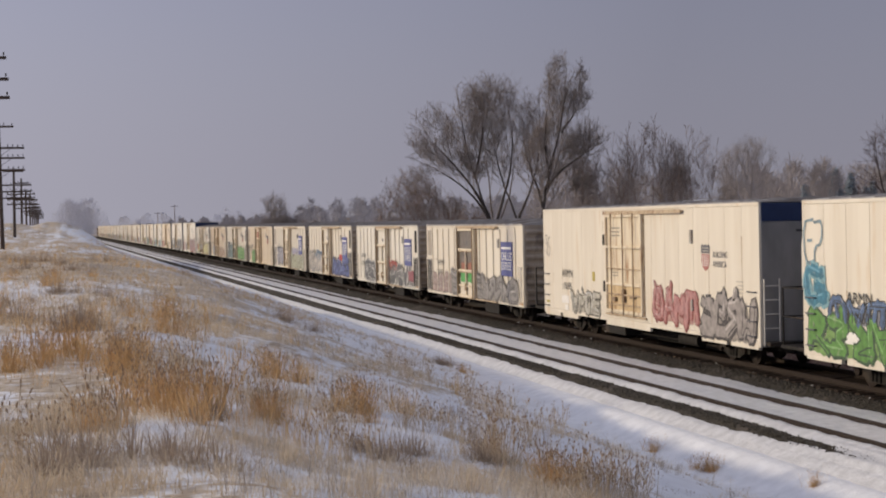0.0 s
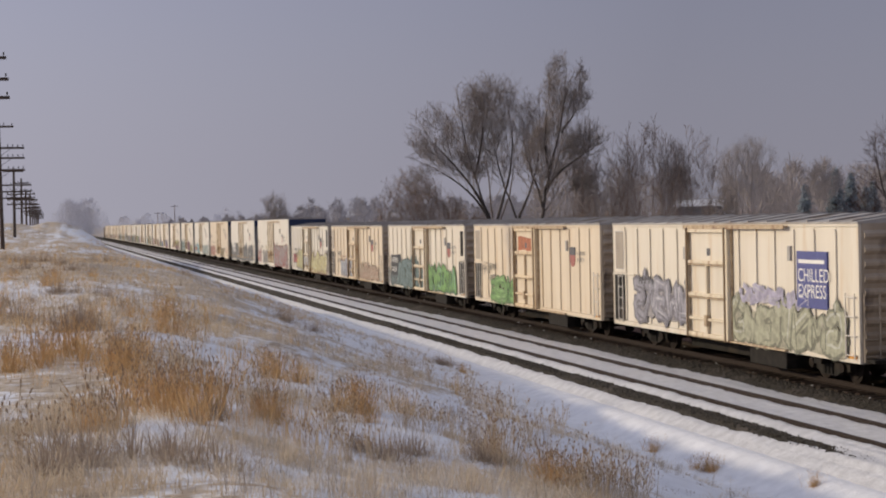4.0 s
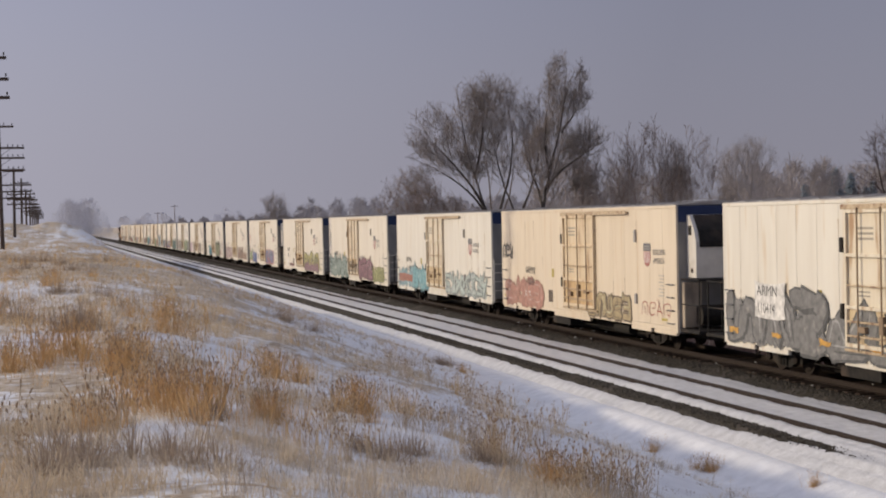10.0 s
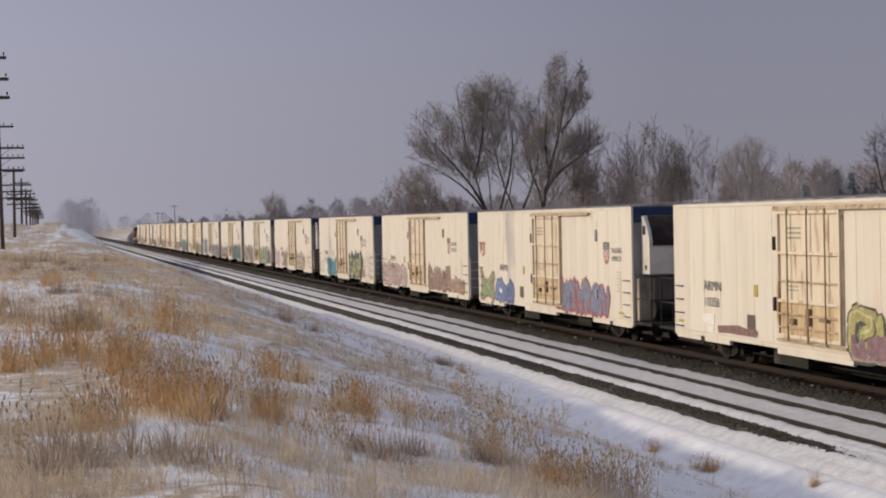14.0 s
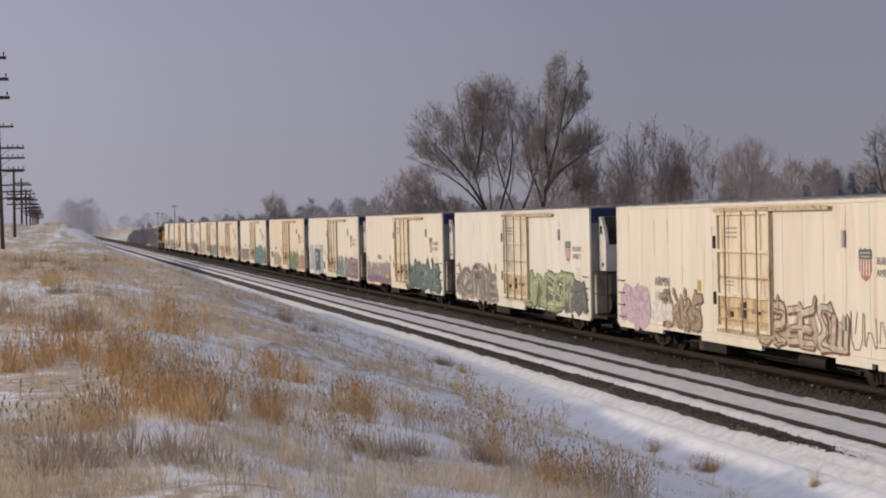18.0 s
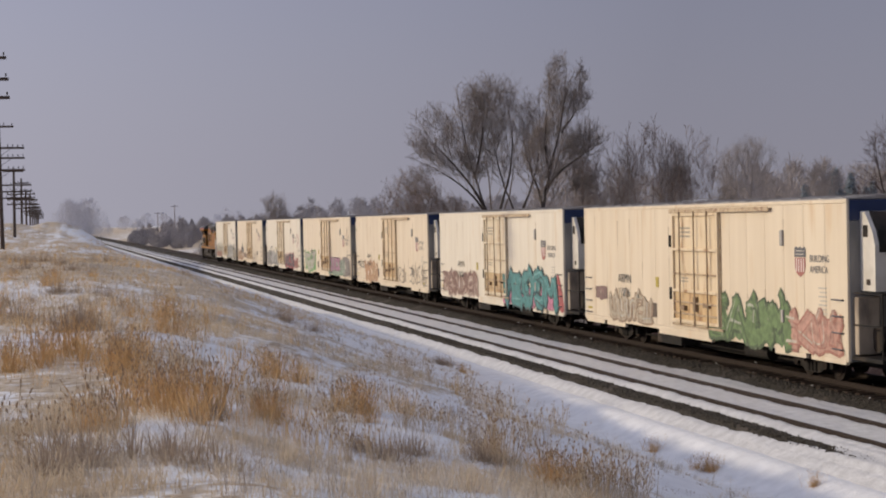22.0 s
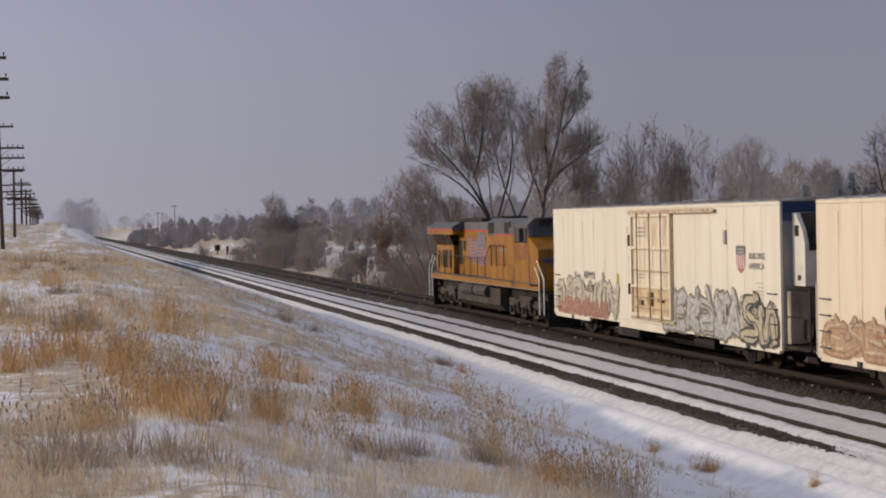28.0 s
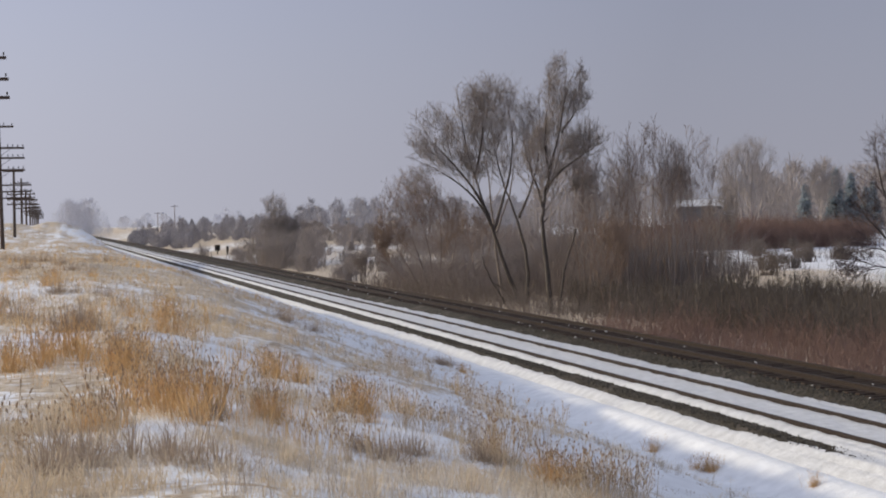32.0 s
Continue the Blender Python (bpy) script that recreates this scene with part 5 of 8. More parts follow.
    patch(c, T, 16.8, 18.0, 1.2, 1.7, (0.60, 0.33, 0.25), 87)
    c = tall(1, 20.631, CREAM, base + "pink and brown graffiti", "110671")
    graffiti(c, T, 0.3, 3.0, 1.05, 2.2, (0.60, 0.42, 0.50), (0.62, 0.50, 0.55), 88, 2, 1.4, back=(0.62, 0.45, 0.52))
    patch(c, T, 3.4, 5.2, 1.3, 1.9, (0.78, 0.74, 0.68), 89, -1.645)
    graffiti(c, T, 4.4, 7.6, 1.05, 2.2, (0.42, 0.30, 0.20), (0.16, 0.09, 0.06), 90, 4, 0.9)
    graffiti(c, T, 11.8, 17.2, 1.05, 2.3, (0.62, 0.52, 0.38), (0.18, 0.08, 0.05), 91, 6, 0.7)
    scrawl(c, T, 17.2, 20.2, 1.2, 2.3, (0.36, 0.24, 0.16), 92, 4)
    c = tall(1, 21.682, PALE, base + "olive green graffiti", "110308")
    graffiti(c, T, 0.4, 7.8, 1.0, 2.35, (0.20, 0.19, 0.15), (0.55, 0.42, 0.36), 93, 5, 1.3, back=(0.40, 0.24, 0.20), inner=(0.10, 0.10, 0.09))
    graffiti(c, T, 11.9, 18.6, 1.0, 2.4, (0.37, 0.42, 0.22), (0.09, 0.10, 0.06), 94, 6, 1.4, back=(0.16, 0.18, 0.10))
    graffiti(c, T, 17.6, 20.4, 1.1, 2.2, (0.14, 0.14, 0.14), (0.10, 0.10, 0.10), 95, 3, 0.8)
    c = tall(1, 22.718, CREAM, base + "coral, teal and green graffiti", "")
    graffiti(c, T, 0.3, 7.4, 1.0, 2.1, (0.24, 0.36, 0.38), (0.56, 0.13, 0.09), 96, 7, 0.8, back=(0.58, 0.17, 0.11), inner=(0.20, 0.24, 0.42))
    graffiti(c, T, 0.5, 7.6, 1.0, 1.4, (0.12, 0.15, 0.30), (0.42, 0.09, 0.10), 97, 9, 0.8, back=(0.30, 0.13, 0.18), x=-1.644)
    graffiti(c, T, 11.9, 20.0, 1.0, 2.35, (0.09, 0.17, 0.13), (0.05, 0.07, 0.08), 98, 8, 1.3, back=(0.14, 0.18, 0.20), x=-1.662, inner=(0.33, 0.37, 0.44))
    patch(c, T, 6.4, 7.0, 1.35, 1.65, (0.55, 0.62, 0.05), 99, -1.66)
    c = tall(1, 23.757, CREAM, base + "grey, white and maroon letters", "")
    patch(c, T, 3.1, 5.4, 1.2, 2.75, (0.07, 0.075, 0.085), 100, -1.6555)
    glyphs("ARMN", 0.40, M["white"], c, T - 3.3, 2.25, -1.657, squeeze=0.95)
    glyphs("110239", 0.40, M["white"], c, T - 3.3, 1.86, -1.657, name="car_number", squeeze=0.86)
    graffiti(c, T, 0.6, 6.6, 1.1, 2.8, (0.40, 0.55, 0.58), (0.42, 0.37, 0.38), 101, 4, 0.9, back=(0.42, 0.39, 0.40), x=-1.637)
    graffiti(c, T, 12.0, 15.9, 1.05, 2.1, (0.36, 0.46, 0.46), (0.30, 0.36, 0.37), 102, 3, 0.8, back=(0.42, 0.45, 0.44))
    letters(c, T, 12.1, "PAR", 1.75, 1.15, (0.10, 0.18, 0.24), (0.42, 0.42, 0.40), -1.65, 1.0)
    graffiti(c, T, 15.9, 20.2, 1.0, 2.2, (0.30, 0.20, 0.21), (0.20, 0.08, 0.10), 103, 5, 1.0, back=(0.22, 0.09, 0.11))
    letters(c, T, 15.9, "WASTE", 1.5, 1.2, (0.42, 0.39, 0.38), (0.17, 0.05, 0.08), -1.65, 0.93)
    c = tall(1, 24.79, TAN, base + "rusty streaks and dark green letters", "110756")
    graffiti(c, T, 11.8, 17.4, 1.05, 2.25, (0.16, 0.25, 0.10), (0.08, 0.12, 0.06), 104, 4, 1.3, back=(0.15, 0.24, 0.10), inner=(0.48, 0.50, 0.40))
    graffiti(c, T, 17.2, 20.4, 1.1, 2.0, (0.58, 0.33, 0.26), (0.44, 0.20, 0.15), 105, 4, 0.9)
    patch(c, T, 1.2, 2.5, 1.75, 2.25, (0.26, 0.16, 0.14), 106)
    graffiti(c, T, 2.8, 7.0, 1.1, 2.0, (0.55, 0.47, 0.36), (0.36, 0.25, 0.17), 107, 5, 0.6)
    c = tall(1, 25.825, CREAM, base + "teal bubble letters with pink", "110800")
    graffiti(c, T, 11.9, 19.8, 0.98, 2.45, (0.08, 0.27, 0.27), (0.03, 0.07, 0.08), 108, 5, 1.5, back=(0.58, 0.22, 0.33), x=-1.662)
    graffiti(c, T, 0.6, 7.6, 1.1, 2.1, (0.24, 0.13, 0.10), (0.55, 0.42, 0.36), 109, 7, 1.1)
    graffiti(c, T, 19.6, 20.6, 1.0, 2.2, (0.52, 0.13, 0.13), (0.45, 0.11, 0.11), 110, 1, 0.8)
    c = tall(1, 26.868, TAN, base + "orange-brown graffiti", "111364")
    graffiti(c, T, 3.0, 6.9, 1.0, 2.1, (0.54, 0.31, 0.17), (0.60, 0.40, 0.26), 111, 4, 1.2, back=(0.50, 0.30, 0.18))
    scrawl(c, T, 0.5, 2.8, 1.8, 2.3, DARK, 112, 4, width=0.06)
    scrawl(c, T, 12.0, 15.2, 1.2, 2.1, (0.22, 0.16, 0.12), 113, 5, width=0.06)
    scrawl(c, T, 16.0, 20.3, 1.2, 2.2, (0.20, 0.16, 0.13), 114, 6, width=0.06)
    c = tall(1, 27.885, TAN, base + "green-edged and pink graffiti", "110525")
    graffiti(c, T, 0.9, 6.0, 1.05, 2.35, (0.50, 0.46, 0.38), (0.16, 0.42, 0.13), 115, 4, 1.1, back=(0.22, 0.46, 0.17))
    graffiti(c, T, 11.8, 18.4, 1.05, 2.0, (0.36, 0.44, 0.34), (0.16, 0.26, 0.18), 116, 6, 1.0, back=(0.20, 0.34, 0.20))
    letters(c, T, 12.4, "QUICK", 1.15, 1.42, (0.62, 0.33, 0.45), (0.13, 0.04, 0.09), -1.652, 1.2)
    graffiti(c, T, 17.6, 20.4, 1.0, 2.2, (0.30, 0.26, 0.24), (0.18, 0.15, 0.14), 117, 3, 1.1, back=(0.30, 0.24, 0.22))
    scrawl(c, T, 19.2, 20.3, 3.0, 4.2, (0.30, 0.28, 0.27), 118, 3, width=0.025)
    scrawl(c, T, 11.7, 12.6, 3.6, 4.6, DARK, 119, 2, width=0.05)
    c = tall(0, 28.879, CREAM, base + "black letters edged in red", "110535")
    graffiti(c, T, 12.0, 17.2, 1.0, 2.15, (0.07, 0.07, 0.08), (0.46, 0.05, 0.06), 120, 6, 1.2, back=(0.44, 0.07, 0.08), inner=(0.60, 0.58, 0.56))
    graffiti(c, T, 3.0, 7.8, 1.05, 2.2, (0.62, 0.60, 0.57), (0.12, 0.12, 0.12), 121, 6, 0.8)
    graffiti(c, T, 0.4, 3.4, 1.05, 2.1, (0.30, 0.28, 0.26), (0.22, 0.20, 0.19), 122, 3, 1.0)
    graffiti(c, T, 17.4, 19.4, 1.0, 1.9, (0.40, 0.15, 0.12), (0.30, 0.12, 0.10), 123, 2, 1.0)
    scrawl(c, T, 18.8, 20.0, 2.8, 3.9, (0.50, 0.10, 0.12), 124, 2, width=0.05)
    c = tall(1, 29.946, TAN, base + "brown patches and thin scrawls", "")
    patch(c, T, 3.6, 5.5, 1.82, 2.4, DARK, 125, -1.6555)
    glyphs("110568", 0.42, M["white"], c, T - 3.7, 1.94, -1.657, name="car_number", squeeze=0.98)
    graffiti(c, T, 0.4, 4.8, 1.05, 1.9, (0.50, 0.32, 0.19), (0.38, 0.20, 0.12), 126, 4, 1.0, back=(0.52, 0.35, 0.22))
    patch(c, T, 5.4, 6.6, 1.3, 1.8, (0.24, 0.12, 0.09), 127, -1.645)
    patch(c, T, 7.8, 8.9, 1.3, 1.7, (0.26, 0.13, 0.10), 128, -1.645)
    scrawl(c, T, 5.0, 7.5, 1.1, 1.9, (0.20, 0.14, 0.11), 129, 3)
    scrawl(c, T, 12.2, 17.5, 1.05, 2.0, (0.28, 0.20, 0.16), 130, 6)
    c = tall(1, 30.961, CREAM, base + "pale yellow, red and grey graffiti", "110920")
    graffiti(c, T, 0.3, 7.6, 1.2, 2.35, (0.60, 0.54, 0.40), (0.25, 0.22, 0.17), 131, 7, 0.8)
    graffiti(c, T, 0.5, 6.4, 1.0, 1.6, (0.40, 0.19, 0.13), (0.34, 0.14, 0.09), 132, 6, 1.1, back=(0.40, 0.20, 0.14), x=-1.64)
    graffiti(c, T, 11.8, 20.3, 1.0, 2.25, (0.46, 0.45, 0.44), (0.20, 0.18, 0.13), 133, 8, 1.0, back=(0.36, 0.34, 0.27), inner=(0.66, 0.63, 0.58))
    graffiti(c, T, 18.2, 20.4, 1.0, 2.3, (0.55, 0.47, 0.33), DARK, 134, 2, 0.8, x=-1.648)


build_train()
for template in (TALL_NEAR, TALL_FAR, SHORT_NEAR_OLD, SHORT_FAR_OLD, SHORT_NEAR, SHORT_FAR):
    for ob in (*template.children_recursive, template):
        bpy.data.objects.remove(ob)


# ---- the locomotive at the train's end: its cab towards the cars, its radiators trailing ----
def build_loco():
    L = 20.9
    h = L / 2
    y = 62.26 + SPEED * 29.0 - h
    lo = thing("locomotive", "weathered yellow and grey diesel locomotive with a striped flag", "locomotive", at=(CAR_X, y, 0))
    MOVERS.append((lo, y))
    # frame and deck (far end is +y: the radiator end)
    part("frame", boxes((-1.5, 1.5, -h + 0.9, h - 0.4, 1.72, 1.98), bevel=0.02), M["yellow"], lo)
    part("underframe", boxes((-0.95, 0.95, -h + 0.3, h - 0.3, 1.2, 1.72)), M["black"], lo)
    part("walkway", boxes((-1.55, 1.55, -h + 0.86, h, 1.982, 2.02)), M["locogrey"], lo)
    part("sill_line", boxes((-1.506, -1.49, -h + 0.92, h - 0.42, 1.72, 1.765)), M["rod"], lo)
    # long hood
    hood = part("hood", prism_y(bmesh.new(), [(-0.98, 2.02), (0.98, 2.02), (0.98, 4.25), (0.75, 4.48), (-0.75, 4.48), (-0.98, 4.25)], -h + 9.3, h - 4.4), M["yellow"], lo)
    part("hood_roof", prism_y(bmesh.new(), [(-0.992, 4.24), (0.992, 4.24), (0.94, 4.62), (-0.94, 4.62)], -h + 9.3, h - 4.4), M["locogrey"], lo, "grey hood roof")
    part("hood_stripe", boxes((-0.998, -0.985, -h + 9.3, h - 5.5, 4.15, 4.235)), M["red"], hood)
    # blower and inverter cabin behind the cab, with a wider cupboard below
    part("inverter_cabin", boxes((-1.36, 1.36, -h + 4.4, -h + 9.3, 2.02, 3.97)), M["yellow"], lo)
    part("inverter_stripe", boxes((-1.364, 1.3, -h + 4.4, -h + 8.2, 3.97, 4.05)), M["red"], lo)
    part("inverter_roof", prism_y(bmesh.new(), [(-1.36, 3.972), (1.36, 3.972), (1.36, 4.60), (1.1, 4.76), (-1.1, 4.76), (-1.36, 4.60)], -h + 4.4, -h + 9.3), M["locogrey"], lo, "grey cabin roof")
    for q0, q1 in ((8.25, 9.2), (5.75, 6.45)):
        part("blower_louvre", boxes((-1.376, -1.35, -h + q0, -h + q1, 4.09, 4.57)), M["black"], lo)
    part("roof_vent", boxes((-1.40, -1.2, -h + 5.4, -h + 5.65, 4.35, 4.62), bevel=0.02), M["silver"], lo)
    low = part("low_cupboard", boxes((-1.48, 1.48, -h + 4.4, -h + 8.3, 2.022, 2.66), bevel=0.02), M["yellow"], lo)
    for k in range(4):
        part("cupboard_door", boxes((-1.492, -1.47, -h + 4.55 + k * 0.92, -h + 5.35 + k * 0.92, 2.1, 2.58), bevel=0.006), M["yellow"], low)
    part("hood_label", boxes((-1.366, -1.35, -h + 6.1, -h + 7.3, 3.28, 3.42)), M["rod"], lo)
    part("exhaust_stack", prism_y(bmesh.new(), [(-0.7, 4.6), (0.7, 4.6), (0.6, 4.86), (-0.6, 4.86)], -h + 9.5, -h + 11.4), M["black"], lo)
    # radiator section with overhanging wings
    part("radiator_body", prism_y(bmesh.new(), [(-1.25, 2.02), (1.25, 2.02), (1.25, 3.7), (-1.25, 3.7)], h - 4.45, h - 0.8), M["yellow"], lo)
    wing = part("radiator_wing", prism_y(bmesh.new(), [(-1.55, 4.2), (1.55, 4.2), (1.55, 4.40), (1.1, 4.62), (-1.1, 4.62), (-1.55, 4.40)], h - 5.5, h + 0.12), M["locogrey"], lo, "flared grey radiator wing")
    part("wing_fascia", boxes((-1.54, 1.54, h - 5.45, h + 0.08, 4.0, 4.196), bevel=0.01), M["yellow"], wing, "yellow band under the wing")
    part("wing_soffit", prism_y(bmesh.new(), [(-1.26, 3.46), (1.26, 3.46), (1.48, 4.0), (-1.48, 4.0)], h - 4.45, h - 0.85), M["black"], wing)
    part("radiator_top", boxes((-1.0, 1.0, h - 9.2, h - 4.6, 4.62, 4.80), bevel=0.04), M["black"], lo)
    part("radiator_line", boxes((-1.556, -1.53, h - 5.5, h + 0.12, 4.205, 4.285)), M["red"], wing)
    for k in range(4):
        part("radiator_screen", prism_y(bmesh.new(), [(-1.275, 3.48), (-1.25, 3.48), (-1.475, 3.98), (-1.50, 3.98)], h - 4.4 + k * 0.88, h - 3.6 + k * 0.88), M["black"], wing)
    for k in range(5):
        part("wing_bracket", prism_y(bmesh.new(), [(-1.29, 3.44), (-1.25, 3.44), (-1.48, 3.99), (-1.52, 3.99)], h - 4.46 + k * 0.88, h - 4.41 + k * 0.88), M["yellow"], wing)
    for q0, q1, z0, z1 in ((1.2, 1.5, 2.3, 3.2), (1.74, 1.95, 2.4, 3.1), (2.15, 2.45, 2.3, 3.2), (2.57, 3.2, 2.3, 3.2), (3.5, 4.1, 2.3, 3.2)):
        part("hood_grille", boxes((-1.262, -1.24, h - q1, h - q0, z0, z1)), M["black"], lo)
    part("hood_grille", boxes((-0.998, -0.96, h - 6.0, h - 5.5, 3.2, 3.7)), M["black"], lo)
    part("hood_grille", boxes((-0.998, -0.96, h - 5.3, h - 4.5, 2.5, 3.7)), M["black"], lo)
    for k in range(7):
        part("hood_door", boxes((-0.996, -0.97, h - 5.75 - k * 0.78, h - 5.1 - k * 0.78, 2.15, 3.95), bevel=0.008), M["yellow"], hood)
    # cab and nose
    cab = part("cab", boxes((-1.52, 1.52, -h + 2.2, -h + 4.4, 1.9, 3.97), bevel=0.01), M["yellow"], lo)
    part("cab_stripe", boxes((-1.526, 1.5, -h + 2.2, -h + 4.4, 3.97, 4.05)), M["red"], cab)
    part("cab_roof", prism_y(bmesh.new(), [(-1.52, 3.972), (1.52, 3.972), (1.52, 4.45), (1.2, 4.76), (-1.2, 4.76), (-1.52, 4.45)], -h + 2.3, -h + 4.4), M["locogrey"], cab, "grey cab roof")
    part("cab_window", boxes((-1.545, -1.30, -h + 2.40, -h + 3.15, 3.76, 4.34)), M["glass"], cab)
    part("cab_window", boxes((-1.545, -1.30, -h + 3.28, -h + 4.15, 3.76, 4.34)), M["glass"], cab)
    part("window_frame", boxes((-1.55, -1.5, -h + 3.15, -h + 3.28, 3.72, 4.38), (-1.55, -1.5, -h + 4.15, -h + 4.22, 3.72, 4.38), (-1.55, -1.5, -h + 2.4, -h + 4.15, 3.70, 3.75)), M["silver"], cab)
    part("mirror", boxes((-1.80, -1.60, -h + 2.62, -h + 2.68, 3.75, 4.32), bevel=0.01), M["silver"], cab)
    prof = [(-h + 2.2, 1.9), (-h + 2.2, 3.96), (-h + 0.9, 3.45), (-h + 0.84, 1.9)]
    nose = part("nose", prism_x(bmesh.new(), prof, -1.5, 1.5), M["yellow"], lo)
    part("windscreen", prism_x(bmesh.new(), [(-h + 2.32, 4.44), (-h + 2.16, 3.97), (-h + 2.19, 3.97), (-h + 2.35, 4.44)], -1.36, 1.36), M["glass"], nose)
    part("windscreen_post", prism_x(bmesh.new(), [(-h + 2.31, 4.44), (-h + 2.13, 3.96), (-h + 2.4, 3.96), (-h + 2.4, 4.44)], -1.5, -1.36), M["locogrey"], nose)
    part("windscreen_post", prism_x(bmesh.new(), [(-h + 2.31, 4.44), (-h + 2.13, 3.96), (-h + 2.4, 3.96), (-h + 2.4, 4.44)], -0.06, 0.06), M["locogrey"], nose)
    part("number_board", boxes((-1.12, -0.42, -h + 2.16, -h + 2.34, 4.46, 4.70), bevel=0.01), M["black"], nose)
    part("number_board", boxes((0.5, 1.15, -h + 2.2, -h + 2.32, 4.48, 4.72)), M["black"], nose)
    part("headlight", boxes((-0.3, 0.3, -h + 2.18, -h + 2.32, 4.5, 4.72), bevel=0.03), M["locogrey"], nose)
    # wings emblem on the nose: blue and silver bars
    part("nose_emblem", boxes((-1.42, 1.42, -h + 0.84, -h + 0.9, 3.00, 3.07), (-1.25, 1.25, -h + 0.84, -h + 0.9, 2.88, 2.95), (-1.0, 1.0, -h + 0.83, -h + 0.9, 2.76, 2.83), (-0.7, 0.7, -h + 0.83, -h + 0.9, 2.64, 2.71)), M["signblue"], nose)
    # flag on the hood: red and white waves and a blue field
    fy0, fy1 = -h + 14.4, -h + 11.0
    for k in range(7):
        z1 = 3.86 - k * 0.165
        bm = bmesh.new()
        prev = None
        for i in range(9):
            yy = fy0 + (fy1 - fy0) * i / 8
            dz = 0.10 * math.sin(i * 1.9) - 0.03 * i
            row = (bm.verts.new((-1.001, yy, z1 + dz)), bm.verts.new((-1.001, yy, z1 + dz - 0.085)))
            if prev:
                bm.faces.new((prev[0], prev[1], row[1], row[0]))
            prev = row
        part("flag_stripe", bm, spray((0.24, 0.045, 0.055)), hood)
    bm = bmesh.new()
    prev = None
    for i in range(9):
        yy = fy0 + (fy1 - fy0) * i / 8
        dz = 0.10 * math.sin(i * 1.9) - 0.03 * i
        row = (bm.verts.new((-0.9985, yy, 3.88 + dz)), bm.verts.new((-0.9985, yy, 2.74 + dz)))
        if prev:
            bm.faces.new((prev[0], prev[1], row[1], row[0]))
        prev = row
    part("flag_ground", bm, spray((0.30, 0.265, 0.29)), hood)
    bm = bmesh.new()
    bm.faces.new([bm.verts.new((-1.004, yy, z)) for yy, z in ((fy1 + 1.45, 4.08), (fy1 + 0.75, 4.14), (fy1 + 0.2, 4.0), (fy1 + 0.05, 3.3), (fy1 + 0.7, 3.5), (fy1 + 1.65, 3.4))])
    part("flag_field", bm, M["slate"], hood)
    for k in range(12):
        q, z = fy1 + 0.35 + 0.3 * (k % 4) + 0.12 * (k // 4 % 2), 3.62 + 0.15 * (k // 4)
        part("flag_star", tube(bmesh.new(), (-1.006, q, z), (-1.0, q, z), 0.035, sides=5), M["faintprint"], hood)
    glyphs("7628", 0.80, M["darkred"], lo, -h + 4.33, 2.98, -1.527, name="road_number", squeeze=1.05)
    # walkway railing: posts and a handrail on the near side, end rails and steps
    for k in range(9):
        yy = h - 0.9 - k * 1.32
        part("rail_post", tube(bmesh.new(), (-1.5, yy, 2.0), (-1.5, yy, 2.95), 0.02, sides=6), M["black"], lo)
    part("handrail", pipe([(-1.5, h - 0.25, 2.0), (-1.5, h - 0.3, 2.95), (-1.5, -h + 9.3, 2.95), (-1.5, -h + 8.5, 3.55), (-1.5, -h + 6.1, 3.55)], 0.022), M["silver"], lo)
    for q in (8.3, 7.4, 6.15):
        part("rail_post", tube(bmesh.new(), (-1.5, -h + q, 2.6), (-1.5, -h + q, 3.55), 0.025, sides=6), M["black"], lo)
    for ex, s in ((h, 1), (-h + 0.2, -1)):
        part("step_rail", pipe([(-1.5, ex + s * 0.05, 0.75), (-1.5, ex + s * 0.05, 2.2), (-1.5, ex - s * 0.9, 2.98)], 0.028), M["white"], lo)
        part("step_rail", pipe([(-1.5, ex - s * 0.6, 0.75), (-1.5, ex - s * 0.6, 2.2), (-1.5, ex - s * 1.2, 2.7)], 0.028), M["white"], lo)
        part("end_rail", pipe([(-1.4, ex - s * 0.05, 2.0), (-1.4, ex - s * 0.05, 2.95), (1.4, ex - s * 0.05, 2.95), (1.4, ex - s * 0.05, 2.0)], 0.024), M["silver"], lo)
        bm = bmesh.new()
        for k in range(4):
            box(bm, -1.5, -1.05, *sorted((ex - s * 0.05, ex - s * 0.6)), 0.62 + k * 0.33, 0.65 + k * 0.33)
        box(bm, -1.1, -1.05, *sorted((ex - s * 0.02, ex - s * 0.7)), 0.6, 1.6)
        part("step_well", bm, M["black"], lo)
        part("pilot", boxes((-1.3, 1.3, *sorted((ex - s * 0.05, ex - s * 0.12)), 0.25, 1.6)), M["black"], lo)
        coupler(lo, ex - s * 0.1, s * 0.75)
    # fuel tank, air reservoirs, trucks
    part("fuel_tank", prism_y(bmesh.new(), [(-1.45, 0.85), (-1.15, 0.58), (1.15, 0.58), (1.45, 0.85), (1.45, 1.6), (-1.45, 1.6)], -3.4, 4.4), M["silver"], lo, "dusty grey fuel tank")
    for q in (-1.6, 0.85):
        part("air_tank", tube(bmesh.new(), (-1.44, q, 1.40), (-1.44, q + 2.2, 1.40), 0.28, sides=12), M["silver"], lo)
